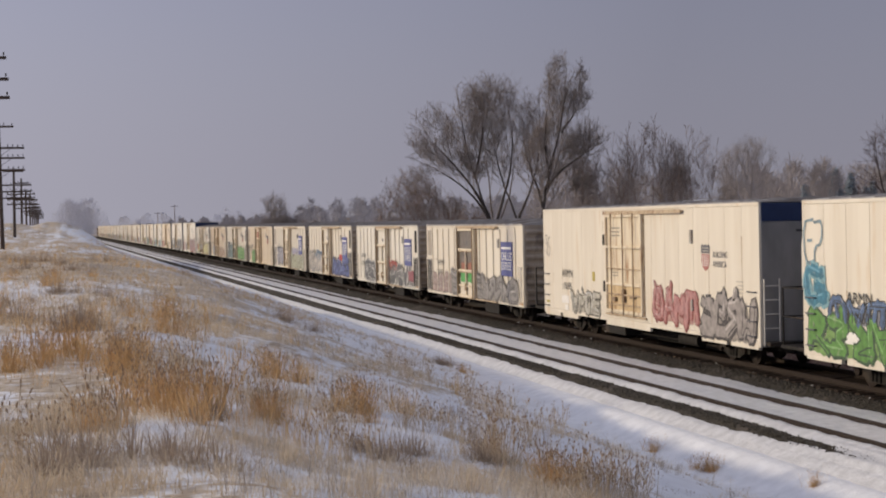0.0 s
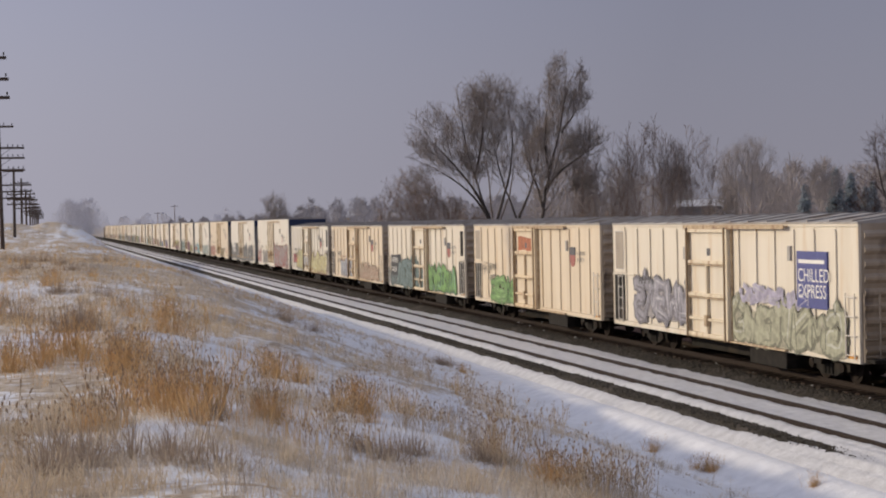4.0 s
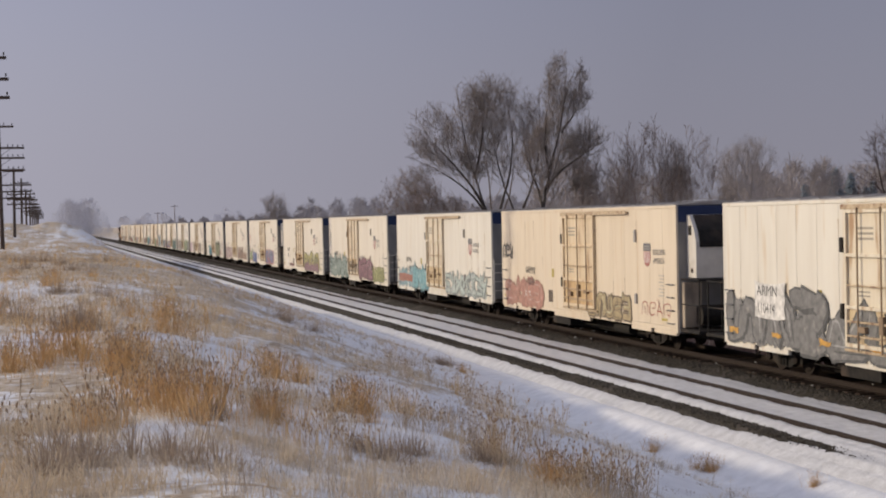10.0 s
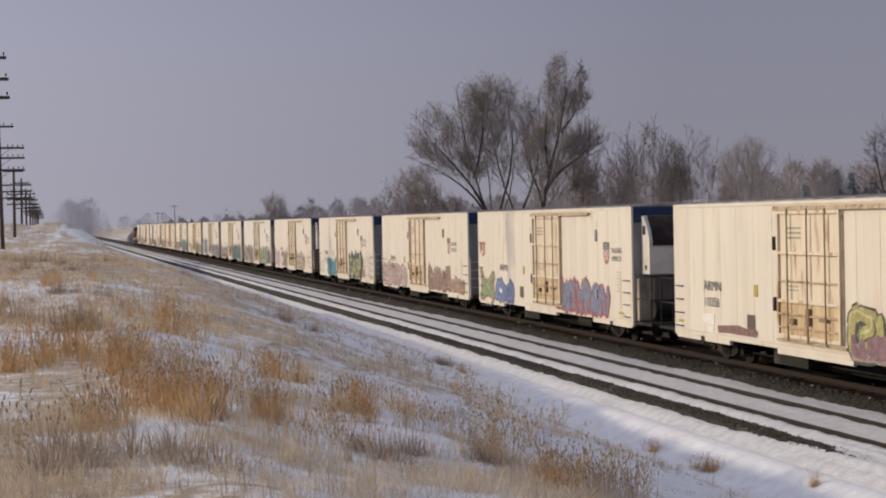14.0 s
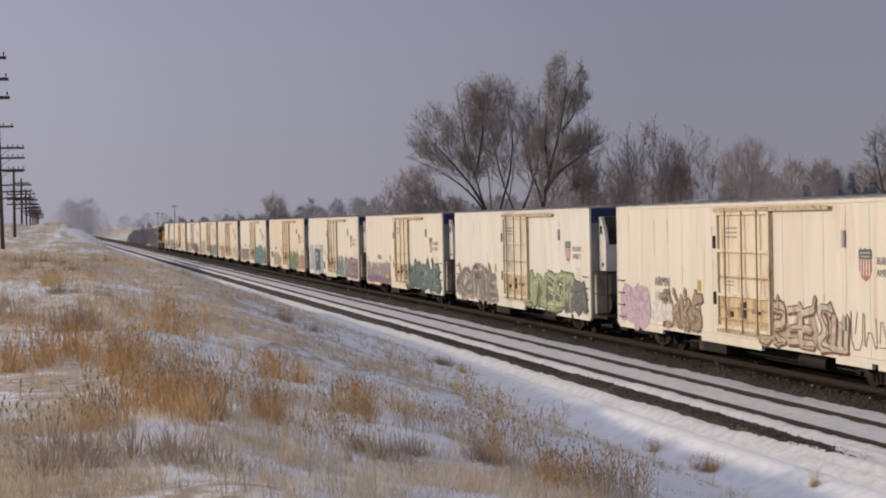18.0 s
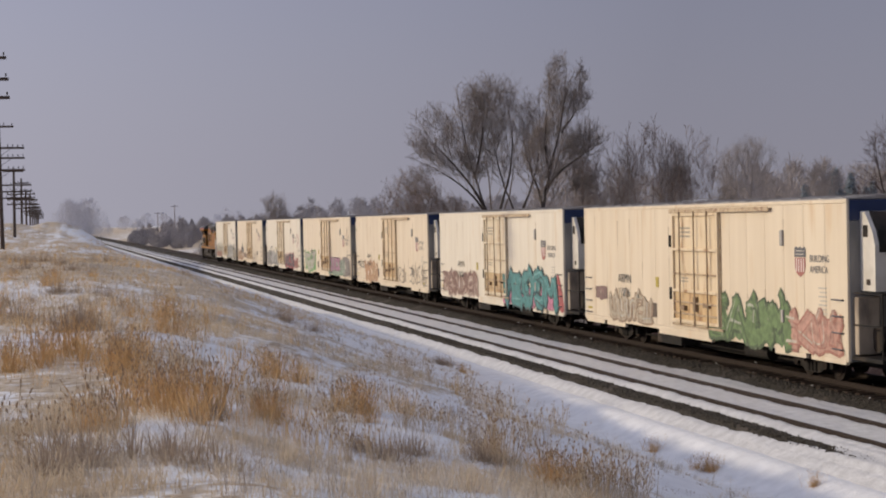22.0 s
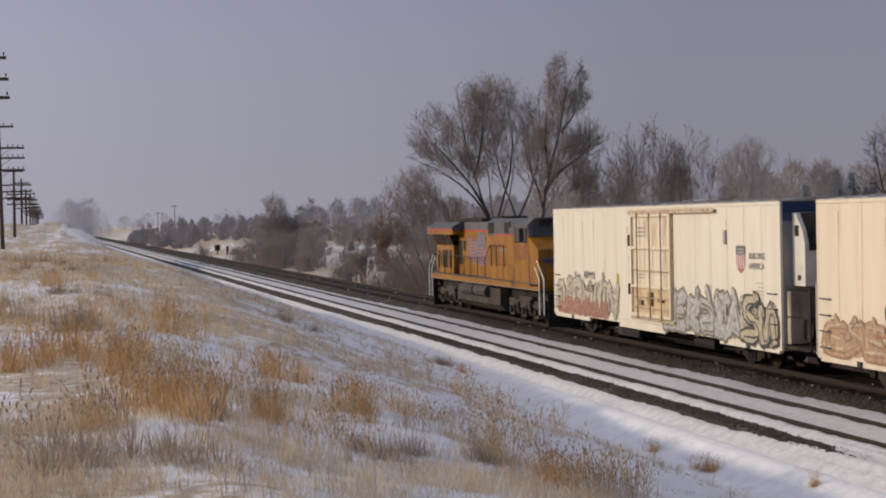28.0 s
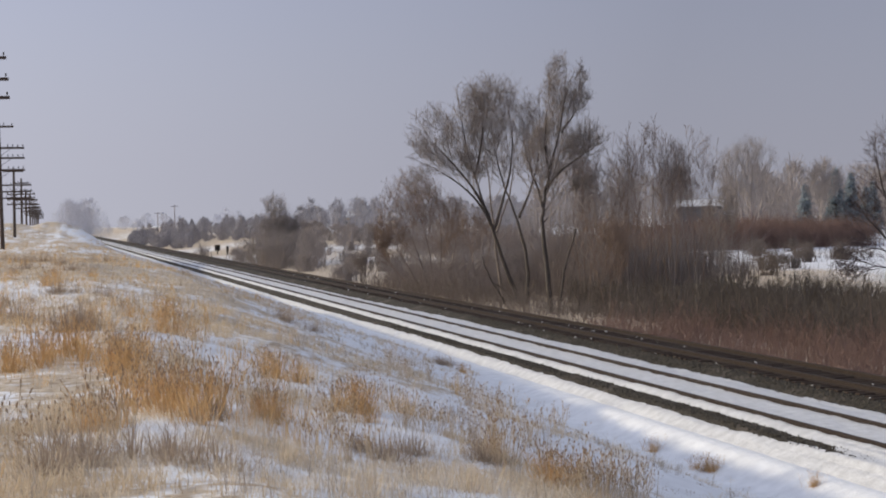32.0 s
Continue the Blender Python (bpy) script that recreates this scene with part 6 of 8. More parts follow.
    for cy in (-6.7, 6.5):
        tr = part("truck_bolster", boxes((-1.0, 1.0, cy - 0.3, cy + 0.3, 0.9, 1.25), bevel=0.03), M["black"], lo)
        for sx in (-1.15, 1.15):
            prof = [(cy - 2.55, 0.98), (cy - 2.3, 0.86), (cy - 1.2, 0.96), (cy - 0.7, 0.86), (cy + 0.7, 0.86), (cy + 1.2, 0.96), (cy + 2.3, 0.86), (cy + 2.55, 0.98), (cy + 2.5, 1.26), (cy + 1.2, 1.22), (cy + 0.9, 1.4), (cy - 0.9, 1.4), (cy - 1.2, 1.22), (cy - 2.5, 1.26)]
            part("side_frame", prism_x(bmesh.new(), prof, sx - 0.1, sx + 0.1), M["silver"], tr)
            for a in (-1.85, 0.0, 1.85):
                bm = prism_x(bmesh.new(), [(cy + a - 0.32, 0.52), (cy + a + 0.32, 0.52), (cy + a + 0.22, 1.0), (cy + a - 0.22, 1.0)], sx - 0.16, sx + 0.16)
                part("axle_box", bm, M["silver"], tr)
                part("bearing_cap", tube(bmesh.new(), (sx * 1.14, cy + a, 0.78), (sx * 1.22, cy + a, 0.78), 0.15, sides=10), M["black"], tr)
            for a in (-0.95, 0.95):
                part("spring", tube(bmesh.new(), (sx * 1.1, cy + a, 0.68), (sx * 1.1, cy + a, 1.1), 0.12, sides=8), M["silver"], tr)
                part("spring_plank", boxes((sx - 0.05, sx + 0.2, cy + a - 0.42, cy + a + 0.42, 0.60, 0.70), bevel=0.02), M["silver"], tr)
            part("brake_cylinder", tube(bmesh.new(), (sx * 1.18, cy - 1.3, 1.22), (sx * 1.18, cy - 0.7, 1.22), 0.1, sides=8), M["silver"], tr)
        for a in (-1.85, 0.0, 1.85):
            wheelset(tr, cy + a, 0.51)


build_loco()


# ---- utility poles along the bank ----
def utility_pole(y, top, arms, x=-3.45):
    z0 = ground_z(x, y)
    rnd = random.Random(int(y))
    p = thing("utility_pole", "dark weathered wooden utility pole with several crossarms", "utility pole", "poles along the line", at=(x, y, z0 - 0.05))
    h = top - z0
    bm = bmesh.new()
    tube(bm, (0, 0, -0.4), (rnd.uniform(-0.1, 0.1), 0, h), 0.17, 0.11, 10)
    part("pole", bm, M["pole"], p)
    for z, half, n in arms:
        zz = z - z0
        arm = part("crossarm", boxes((-half, half, -0.19, -0.10, zz - 0.075, zz + 0.075), bevel=0.01), M["pole"], p)
        for i in range(n):
            q = -half + 0.12 + (2 * half - 0.24) * i / (n - 1)
            if abs(q) < 0.2:
                continue
            bm = tube(bmesh.new(), (q, -0.145, zz + 0.07), (q, -0.145, zz + 0.2), 0.018, sides=6)
            tube(bm, (q, -0.145, zz + 0.15), (q, -0.145, zz + 0.27), 0.045, 0.03, 8)
            part("insulator", bm, M["black"], arm)
        if half > 1.2:
            bm = bmesh.new()
            tube(bm, (-0.75, -0.2, zz - 0.06), (0, -0.2, zz - 0.6), 0.018, sides=5)
            tube(bm, (0.75, -0.2, zz - 0.06), (0, -0.2, zz - 0.6), 0.018, sides=5)
            part("arm_brace", bm, M["pole"], p)
    return p


utility_pole(80.0, 13.3, [(12.85, 1.66, 6), (11.85, 1.74, 6), (10.98, 1.78, 6)])
utility_pole(127.0, 12.7, [(12.45, 1.0, 4), (10.85, 1.76, 10), (10.1, 1.76, 10), (9.2, 1.76, 10)])
for k in range(9):
    utility_pole(171.0 + 45 * k + (8 if k > 2 else 0), 10.9 + 0.3 * (k % 2), [(10.6, 1.0, 4), (9.2, 1.76, 8), (8.55, 1.76, 8), (7.9, 1.76, 8)])


def far_pole(x, y, h):
    z0 = ground_z(x, y)
    p = thing("power_pole", "slim grey wooden power pole in the haze", "utility pole", at=(x, y, z0 - 0.1))
    # the pole's grey has the haze mixed into its colour
    part("pole", tube(bmesh.new(), (0, 0, 0), (0, 0, h), 0.2, 0.13, 8), M["barkfar"], p)
    part("crossarm", boxes((-1.3, 1.3, -0.1, 0.1, h - 0.55, h - 0.35)), M["barkfar"], p)


far_pole(40.6, 640.0, 10.0)
far_pole(41.2, 560.0, 11.6)

# trackside posts by the main line
for x, y, h, w in ((33.4, 338.0, 1.9, 0.55), (34.5, 329.0, 1.8, 0.22)):
    z0 = ground_z(x, y)
    p = thing("trackside_cabinet" if w > 0.4 else "trackside_post", "small dark trackside cabinet on a post" if w > 0.4 else "short dark trackside post", "railway equipment", at=(x, y, z0))
    part("post", tube(bmesh.new(), (0, 0, -0.2), (0, 0, h), 0.13, sides=8), M["black"], p)
    part("case", boxes((-w, w, -w / 2, w / 2, h * 0.35, h), bevel=0.03), M["black"], p)


# ---- bare trees ----
def grow(out, rnd, p, d, length, r, level, top, lift, spread, sparse, low=2):
    """Adds tapered segments of a limb and its branches to out; limbs run on to their tips and sweep upwards."""
    n = (7, 6, 5, 4, 3, 2, 2)[level]
    seg = length / n
    for i in range(n):
        wob = 0.05 + 0.014 * level
        d = (d + Vector((rnd.gauss(0, wob), rnd.gauss(0, wob), rnd.gauss(0, wob * 0.6) + lift * (0.35 + 0.3 * (level > 0))))).normalized()
        q = p + d * seg
        r2 = max(0.0062, r * (1 - 0.8 / n))
        out.append((*p, *q, r, r2))
        frac = (i + 1) / n
        if level < top and i >= (low if level == 0 else 1 if level < 3 else 0):
            for _ in range(2 if rnd.random() > sparse else 1):
                ax = Vector((rnd.gauss(0, 1), rnd.gauss(0, 1), rnd.gauss(0, 0.3)))
                side = (ax - d * ax.dot(d)).normalized()
                ang = radians(rnd.uniform(0.6, 1.15) * spread)
                c = (d * math.cos(ang) + side * math.sin(ang)).normalized()
                k = (0.80 - 0.42 * frac) if level == 0 else (0.74 - 0.26 * frac)
                grow(out, rnd, q, c, length * k * rnd.uniform(0.75, 1.15), max(0.0068, r2 * rnd.uniform(0.5, 0.68)), level + 1, top, lift, spread, sparse)
        p, r = q, r2


def segments_mesh(name, segs):
    """Tubes with three sides for twigs and six for limbs."""
    s = np.array(segs, float)
    allv, allf, base = [], [], 0
    for sides, pick in ((6, s[:, 6] > 0.05), (3, s[:, 6] <= 0.05)):
        t = s[pick]
        if not len(t):
            continue
        a, b, r0, r1 = t[:, :3], t[:, 3:6], t[:, 6], t[:, 7]
        d = b - a
        d = d / np.maximum(np.linalg.norm(d, axis=1, keepdims=True), 1e-6)
        ref = np.where(np.abs(d[:, 2:3]) < 0.9, np.array([[0, 0, 1.0]]), np.array([[1.0, 0, 0]]))
        u = np.cross(d, ref)
        u /= np.linalg.norm(u, axis=1, keepdims=True)
        v = np.cross(d, u)
        ang = np.arange(sides) * 2 * np.pi / sides
        ring = np.cos(ang)[None, :, None] * u[:, None] + np.sin(ang)[None, :, None] * v[:, None]
        va = a[:, None] + ring * r0[:, None, None]
        vb = b[:, None] + ring * r1[:, None, None]
        vs = np.concatenate([va, vb], 1).reshape(-1, 3)
        k = np.arange(len(t))[:, None] * 2 * sides + base
        i = np.arange(sides)[None]
        j = (i + 1) % sides
        allf.append(np.stack([k + i, k + j, k + sides + j, k + sides + i], -1).reshape(-1, 4))
        allv.append(vs)
        base += len(vs)
    return raw_mesh(name, np.concatenate(allv), np.concatenate(allf))


def bare_tree(x, y, seed, label, stems, mat, top=5, lift=0.10, spread=48, sparse=0.2, category="tree", name="bare_tree", group="bare trees beyond the track", height=0.0, low=2, crown=""):
    """stems: (dx, dy, direction, length, radius) of each main stem."""
    rnd = random.Random(seed)
    z0 = ground_z(x, y)
    tree = thing(name, label, category, group, at=(x, y, z0 - 0.1))
    thick, fine = [], []
    segs = []
    for dx, dy, d, length, r in stems:
        grow(segs, rnd, Vector((dx, dy, -0.2)), Vector(d).normalized(), length, r, 0, top, lift, spread, sparse, low)
    k = height / max(s[5] for s in segs) if height else 1.0
    for s in segs:
        s = tuple(v * k for v in s[:6]) + s[6:]
        (thick if s[6] > 0.035 else fine).append(s)
    mesh_part("trunk", segments_mesh("trunk", thick), M[mat], tree)
    mesh_part("crown", segments_mesh("crown", fine), M[crown or ("twig" if mat in ("bark", "barkmid") else mat)], tree, "fine pale bare twigs")
    return tree


def crown_tree(x, y, seed, label, limbs, crown, mat="bark", twig="twig", depth=0.8, lift=0.085, dense=1.0, fine=0.0082):
    """A bare tree from a few limbs, each (radius, points in x and z), whose branches and twigs fill the rounded masses
    of its crown, each (x, z, half width, half height)."""
    rnd = random.Random(seed)
    tree = thing("bare_tree", label, "tree", "bare trees beyond the track", at=(x, y, ground_z(x, y) - 0.1))
    thick, thin = [], []

    def inside(p, slack):
        return any(((p.x - cx) / rx) ** 2 + ((p.y) / (rx * depth)) ** 2 + ((p.z - cz) / rz) ** 2 < slack for cx, cz, rx, rz in crown)

    def keep(p, q, r0, r1):
        (thick if r0 > 0.045 else thin).append((*p, *q, r0, r1))

    def branch(p, d, length, r, level):
        n = (5, 4, 4, 3)[level]
        seg = length / n
        for i in range(n):
            wob = 0.10 + 0.03 * level
            d = (d + Vector((rnd.gauss(0, wob), rnd.gauss(0, wob), rnd.gauss(0, wob) + lift))).normalized()
            q = p + d * seg * rnd.uniform(0.8, 1.2)
            if not inside(q, rnd.uniform(0.62, 1.28)) and level + i > 0:
                return
            r2 = max(fine * 0.75, r * (1 - 0.62 / n))
            keep(p, q, r, r2)
            if level < 3:
                for _ in range(int((1.4, 1.5, 1.6)[level] * dense + rnd.random())):
                    ax = Vector((rnd.gauss(0, 1), rnd.gauss(0, 1), rnd.gauss(0, 0.6)))
                    side = (ax - d * ax.dot(d)).normalized()
                    a = radians(rnd.uniform(18, 44))
                    branch(q, (d * math.cos(a) + side * math.sin(a)).normalized(), length * rnd.uniform(0.42, 0.68), max(fine, r2 * rnd.uniform(0.45, 0.65)), level + 1)
            p, r = q, r2

    for r, pts in limbs:
        line = rounded([tuple(p) for p in pts], 2)
        n = len(line) - 1
        sway, ph = rnd.uniform(0.1, 0.5), rnd.uniform(0, 6)
        start = rnd.uniform(-0.3, 0.3) if pts[0][1] > 1 else 0.0
        span = sum(math.dist(a, b) for a, b in zip(line, line[1:]))
        way = rnd.uniform(-0.22, 0.22) if pts[0][1] > 1 else rnd.uniform(-0.05, 0.05)
        p, ra = None, 0.82 * r
        for k, (u, v) in enumerate(line):
            f = k / n
            q = Vector((u + rnd.gauss(0, 0.03), start + way * span * f + sway * math.sin(f * 4 + ph) * f, v - (0.15 if v == 0 else 0)))
            rb = max(0.012, r * (0.82 - 0.78 * f ** 0.7))
            if p is not None:
                keep(p, q, ra, rb)
                if inside(q, 1.25) and f > 0.12:
                    d0 = (q - p).normalized()
                    for _ in range(int(1.25 * dense + rnd.random())):
                        ax = Vector((rnd.gauss(0, 1), rnd.gauss(0, 1), rnd.gauss(0, 0.5)))
                        side = (ax - d0 * ax.dot(d0)).normalized()
                        a = radians(rnd.uniform(22, 48))
                        branch(q, (d0 * math.cos(a) + side * math.sin(a)).normalized(), min(4.8, span * 0.48) * (1 - 0.45 * f) * rnd.uniform(0.7, 1.25), max(fine * 2.0, rb * rnd.uniform(0.3, 0.45)), 0)
            p, ra = q, rb
    mesh_part("trunk", segments_mesh("trunk", thick), M[mat], tree)
    mesh_part("crown", segments_mesh("crown", thin), M[twig], tree, "fine bare twigs")
    return tree


crown_tree(32.3, 104.2, 11, "tall bare cottonwood with a slim trunk and a narrow upswept crown",
           [(0.27, [(0, 0), (-0.2, 3.0), (-0.5, 5.6), (-0.4, 7.4), (0.2, 9.6), (1.0, 12.2), (1.6, 15.0), (1.5, 17.2)]),
            (0.17, [(-0.2, 8.3), (1.2, 9.7), (2.6, 10.5), (4.2, 12.2)]), (0.15, [(-0.45, 7.0), (-1.0, 9.0), (-1.6, 10.6), (-1.9, 12.4)]),
            (0.14, [(0.1, 9.2), (-0.3, 11.5), (0.2, 14.4), (0.3, 16.0)]), (0.08, [(-0.45, 6.0), (0.7, 7.0), (1.5, 8.2)]),
            (0.12, [(0.9, 12.0), (2.2, 13.6), (2.6, 15.6)]), (0.16, [(0.5, 0), (1.0, 3.0), (2.0, 6.0), (2.7, 8.8)])],
           [(1.35, 14.3, 1.9, 3.4), (1.4, 11.0, 3.2, 2.8), (-0.3, 9.4, 2.2, 2.6), (2.4, 8.2, 1.0, 1.8)], "bark", "twig", 0.9)
crown_tree(32.7, 115.4, 14, "broad bare cottonwood with leaning trunks and a wide rounded crown",
           [(0.29, [(0.7, 0), (-0.3, 2.6), (-1.2, 5.4), (-2.3, 8.6), (-3.2, 12.0), (-3.7, 16.0)]),
            (0.17, [(-1.3, 5.8), (-2.8, 8.2), (-4.8, 9.6), (-7.4, 10.8)]), (0.18, [(-1.5, 6.6), (-3.4, 9.6), (-5.6, 11.8), (-7.0, 14.0)]),
            (0.19, [(-1.2, 5.4), (-0.2, 8.6), (0.4, 11.6), (-0.2, 16.2)]), (0.14, [(-2.6, 9.4), (-2.0, 12.4), (-1.8, 16.6)]),
            (0.24, [(1.2, 0), (1.4, 3.6), (0.6, 6.6), (-0.6, 9.8), (-1.2, 13.4)]), (0.15, [(0.7, 6.4), (1.9, 9.4), (2.3, 12.6), (2.0, 15.4)]),
            (0.15, [(-0.4, 0), (-1.8, 2.4), (-2.2, 3.8), (-2.0, 5.0)]), (0.13, [(0.2, 0.4), (-1.0, 1.6), (-2.6, 2.2)])],
           [(-1.0, 12.9, 3.9, 4.2), (-4.9, 12.0, 2.9, 3.2), (-4.6, 9.2, 4.4, 1.9), (1.7, 11.8, 2.2, 3.8)], "bark", "twig", 0.8)
crown_tree(33.6, 121.0, 15, "bare cottonwood behind a broad one", [(0.2, [(0, 0), (-0.4, 5.0), (-0.8, 9.0), (-1.4, 14.4)]), (0.15, [(-0.4, 5.4), (1.0, 8.6), (1.4, 13.4)])],
           [(-0.2, 11.4, 3.0, 3.6)], "barkmid", "twig", 0.9, dense=0.8)
crown_tree(31.4, 136.3, 16, "low spreading bare tree of many brown stems",
           [(0.13, [(0, 0), (-0.8, 3.4), (-2.2, 6.6), (-3.6, 9.8)]), (0.12, [(0.3, 0), (0.2, 4.0), (-0.8, 7.4), (-1.8, 10.4)]), (0.12, [(0.6, 0), (1.2, 3.8), (1.0, 7.0), (0.6, 9.6)]),
            (0.11, [(-0.4, 0), (-1.9, 2.8), (-3.2, 4.6), (-4.2, 7.2)]), (0.11, [(1.0, 0), (2.2, 3.4), (2.6, 6.0), (2.9, 8.2)]), (0.09, [(-0.8, 0), (-2.6, 1.8), (-3.9, 3.8)])],
           [(-1.2, 7.2, 3.3, 4.0), (-2.8, 5.2, 2.4, 3.0), (1.9, 5.6, 2.0, 3.2)], "barkmid", "rust_twig", 0.9, dense=1.0)
crown_tree(34.3, 131.0, 17, "low bare tree with brown twigs", [(0.11, [(0, 0), (-0.4, 3.0), (-0.9, 6.6)]), (0.1, [(0.3, 0), (0.9, 3.0), (1.4, 6.4)])], [(0.1, 5.0, 2.2, 2.8)], "barkmid", "rust_twig", 0.9, dense=0.9)
for i, (x, y, h, mt) in enumerate(((35.4, 103.4, 10.0, "barkmid"), (37.1, 102.6, 12.4, "barkpale"), (38.6, 102.4, 12.8, "barkmid"), (40.0, 101.4, 11.6, "barkpale"), (41.6, 101.6, 12.4, "barkpale"),
                                   (36.6, 110.0, 11.0, "barkmid"), (39.8, 111.0, 12.0, "barkmid"), (43.8, 112.0, 12.0, "barkmid"), (33.9, 97.0, 6.6, "barkpale"), (44.4, 104.0, 8.6, "barkmid"))):
    rt = random.Random(i + 4)
    a, b = rt.uniform(-0.5, 0.5), rt.uniform(0.5, 1.3)
    crown_tree(x, y, 30 + i, "slim bare tree in a thicket of pale brown trunks",
               [(0.085, [(0, 0), (a * 0.4, h * 0.4), (a, h * 0.72), (a * 1.3, h)]), (0.07, [(0.25, 0), (b * 0.6, h * 0.38), (b, h * 0.7), (b * 1.2, h * 0.93)]), (0.06, [(-0.2, 0), (-b * 0.7, h * 0.4), (-b, h * 0.66), (-b * 1.3, h * 0.86)])],
               [(0.1, h * 0.74, 1.5, h * 0.26), (0.0, h * 0.46, 1.5, h * 0.24)], mt, "rust_twig" if i % 3 else "twig", 1.0, lift=0.11, dense=0.85, fine=0.008)
# these trees are paled by haze held in the barkfar colour
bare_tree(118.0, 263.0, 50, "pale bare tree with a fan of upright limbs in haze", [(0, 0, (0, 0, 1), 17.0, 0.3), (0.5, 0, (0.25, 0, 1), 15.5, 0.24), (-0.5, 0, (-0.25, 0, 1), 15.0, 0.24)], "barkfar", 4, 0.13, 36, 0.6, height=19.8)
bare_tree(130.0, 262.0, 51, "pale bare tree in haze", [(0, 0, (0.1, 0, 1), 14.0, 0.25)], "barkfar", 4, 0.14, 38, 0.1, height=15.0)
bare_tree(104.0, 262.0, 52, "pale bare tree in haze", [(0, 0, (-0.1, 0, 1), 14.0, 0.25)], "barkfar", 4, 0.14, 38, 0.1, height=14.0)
crown_tree(53.6, 95.0, 53, "large dark bare tree with arching outer branches",
           [(0.36, [(0, 0), (-0.1, 2.6), (-0.5, 5.4), (-0.9, 9.0), (-0.8, 12.4)]), (0.2, [(-0.3, 3.6), (-1.4, 6.0), (-2.4, 8.4), (-2.9, 10.6)]), (0.16, [(-0.2, 3.0), (-1.8, 4.8), (-3.4, 6.2), (-4.4, 7.4)]),
            (0.14, [(-0.1, 2.2), (-1.6, 3.9), (-3.2, 4.2), (-4.8, 2.9)]), (0.12, [(-0.1, 1.8), (-1.6, 2.9), (-3.0, 2.9), (-4.4, 1.6)]), (0.22, [(-0.2, 4.0), (1.6, 7.0), (2.6, 10.8)])],
           [(-0.9, 9.0, 3.0, 3.8), (-2.6, 7.0, 2.5, 3.0), (-3.2, 3.3, 2.3, 1.7), (2.0, 8.0, 3.4, 4.0)], "bark", "darktwig", 1.0, lift=0.0, dense=0.78, fine=0.010)
# barkfar again: haze in the twigs' colour
bare_tree(32.6, 238.0, 54, "bushy bare tree in a brown thicket", [(0, 0, (0.05, 0, 1), 11.5, 0.2), (0.6, 0, (0.25, 0, 1), 8.4, 0.14), (-0.7, 0, (-0.3, 0, 1), 7.8, 0.14)], "barkfar", 4, 0.13, 38, 0.2, height=11.4)
bare_tree(29.4, 157.0, 55, "small bare tree near the track", [(0, 0, (-0.2, 0, 1), 3.2, 0.08), (0.1, 0, (0.25, 0, 1), 3.0, 0.07), (0, 0, (0.02, 0, 1), 3.4, 0.07)], "barkmid", 3, 0.12, 40, 0.1, height=3.8)


# ---- brush, thickets, far woods ----
def stem_field(name, n, place, hlo, hhi, r, seed, mat, label, category, lean=0.35, forks=2, kind="stuff"):
    """Many bent woody stems with side shoots, as one mass; place(rng, n) gives x, y and a height factor."""
    rng = np.random.default_rng(seed)
    x, y, f = place(rng, n)
    z = ground_height(x, y) - 0.05
    h = rng.uniform(hlo, hhi, n) * f
    az, ln = rng.uniform(0, 2 * np.pi, n), np.abs(rng.normal(0, lean, n))
    p0 = np.stack([x, y, z], 1)
    d = np.stack([np.cos(az) * np.sin(ln), np.sin(az) * np.sin(ln), np.cos(ln)], 1)
    p1 = p0 + d * (h * 0.5)[:, None]
    d2 = d + rng.normal(0, 0.22, (n, 3))
    p2 = p1 + d2 * (h * 0.5)[:, None]
    rr = np.full(n, r)
    segs = [np.column_stack([p0, p1, rr, rr * 0.75]), np.column_stack([p1, p2, rr * 0.75, rr * 0.3])]
    for k in range(forks):
        t = rng.uniform(0.1, 0.9, n)[:, None]
        q0 = p1 * (1 - t) + p2 * t
        dq = d2 + rng.normal(0, 0.55, (n, 3))
        q1 = q0 + dq * (h * rng.uniform(0.2, 0.4, n))[:, None]
        segs.append(np.column_stack([q0, q1, rr * 0.5, rr * 0.25]))
    me = segments_mesh(name, np.concatenate(segs))
    return tagged(mesh_part(name, me, M[mat]), label, category, kind=kind)


def area(x0, x1, y0, y1, scale=0.12, lo=0.3, seed=0):
    """Even scatter over a rectangle, its height following soft clumps."""
    def f(rng, n):
        x, y = rng.uniform(x0, x1, n), rng.uniform(y0, y1, n)
        return x, y, lo + (1 - lo) * 1.5 * np.clip(fbm(x * scale * 2, y * scale, seed, 3) - 0.15, 0, 1)
    return f


def clumps(spots, spread):
    """Scatter in bushes: (x, y, size)."""
    def f(rng, n):
        s = np.array(spots)
        i = rng.integers(0, len(s), n)
        r, a = np.abs(rng.normal(0, 1, n)) * s[i, 2] * spread, rng.uniform(0, 2 * np.pi, n)
        return s[i, 0] + r * np.cos(a), s[i, 1] + r * np.sin(a), s[i, 2] * np.exp(-(r / (s[i, 2] * spread * 2.2)) ** 2)
    return f


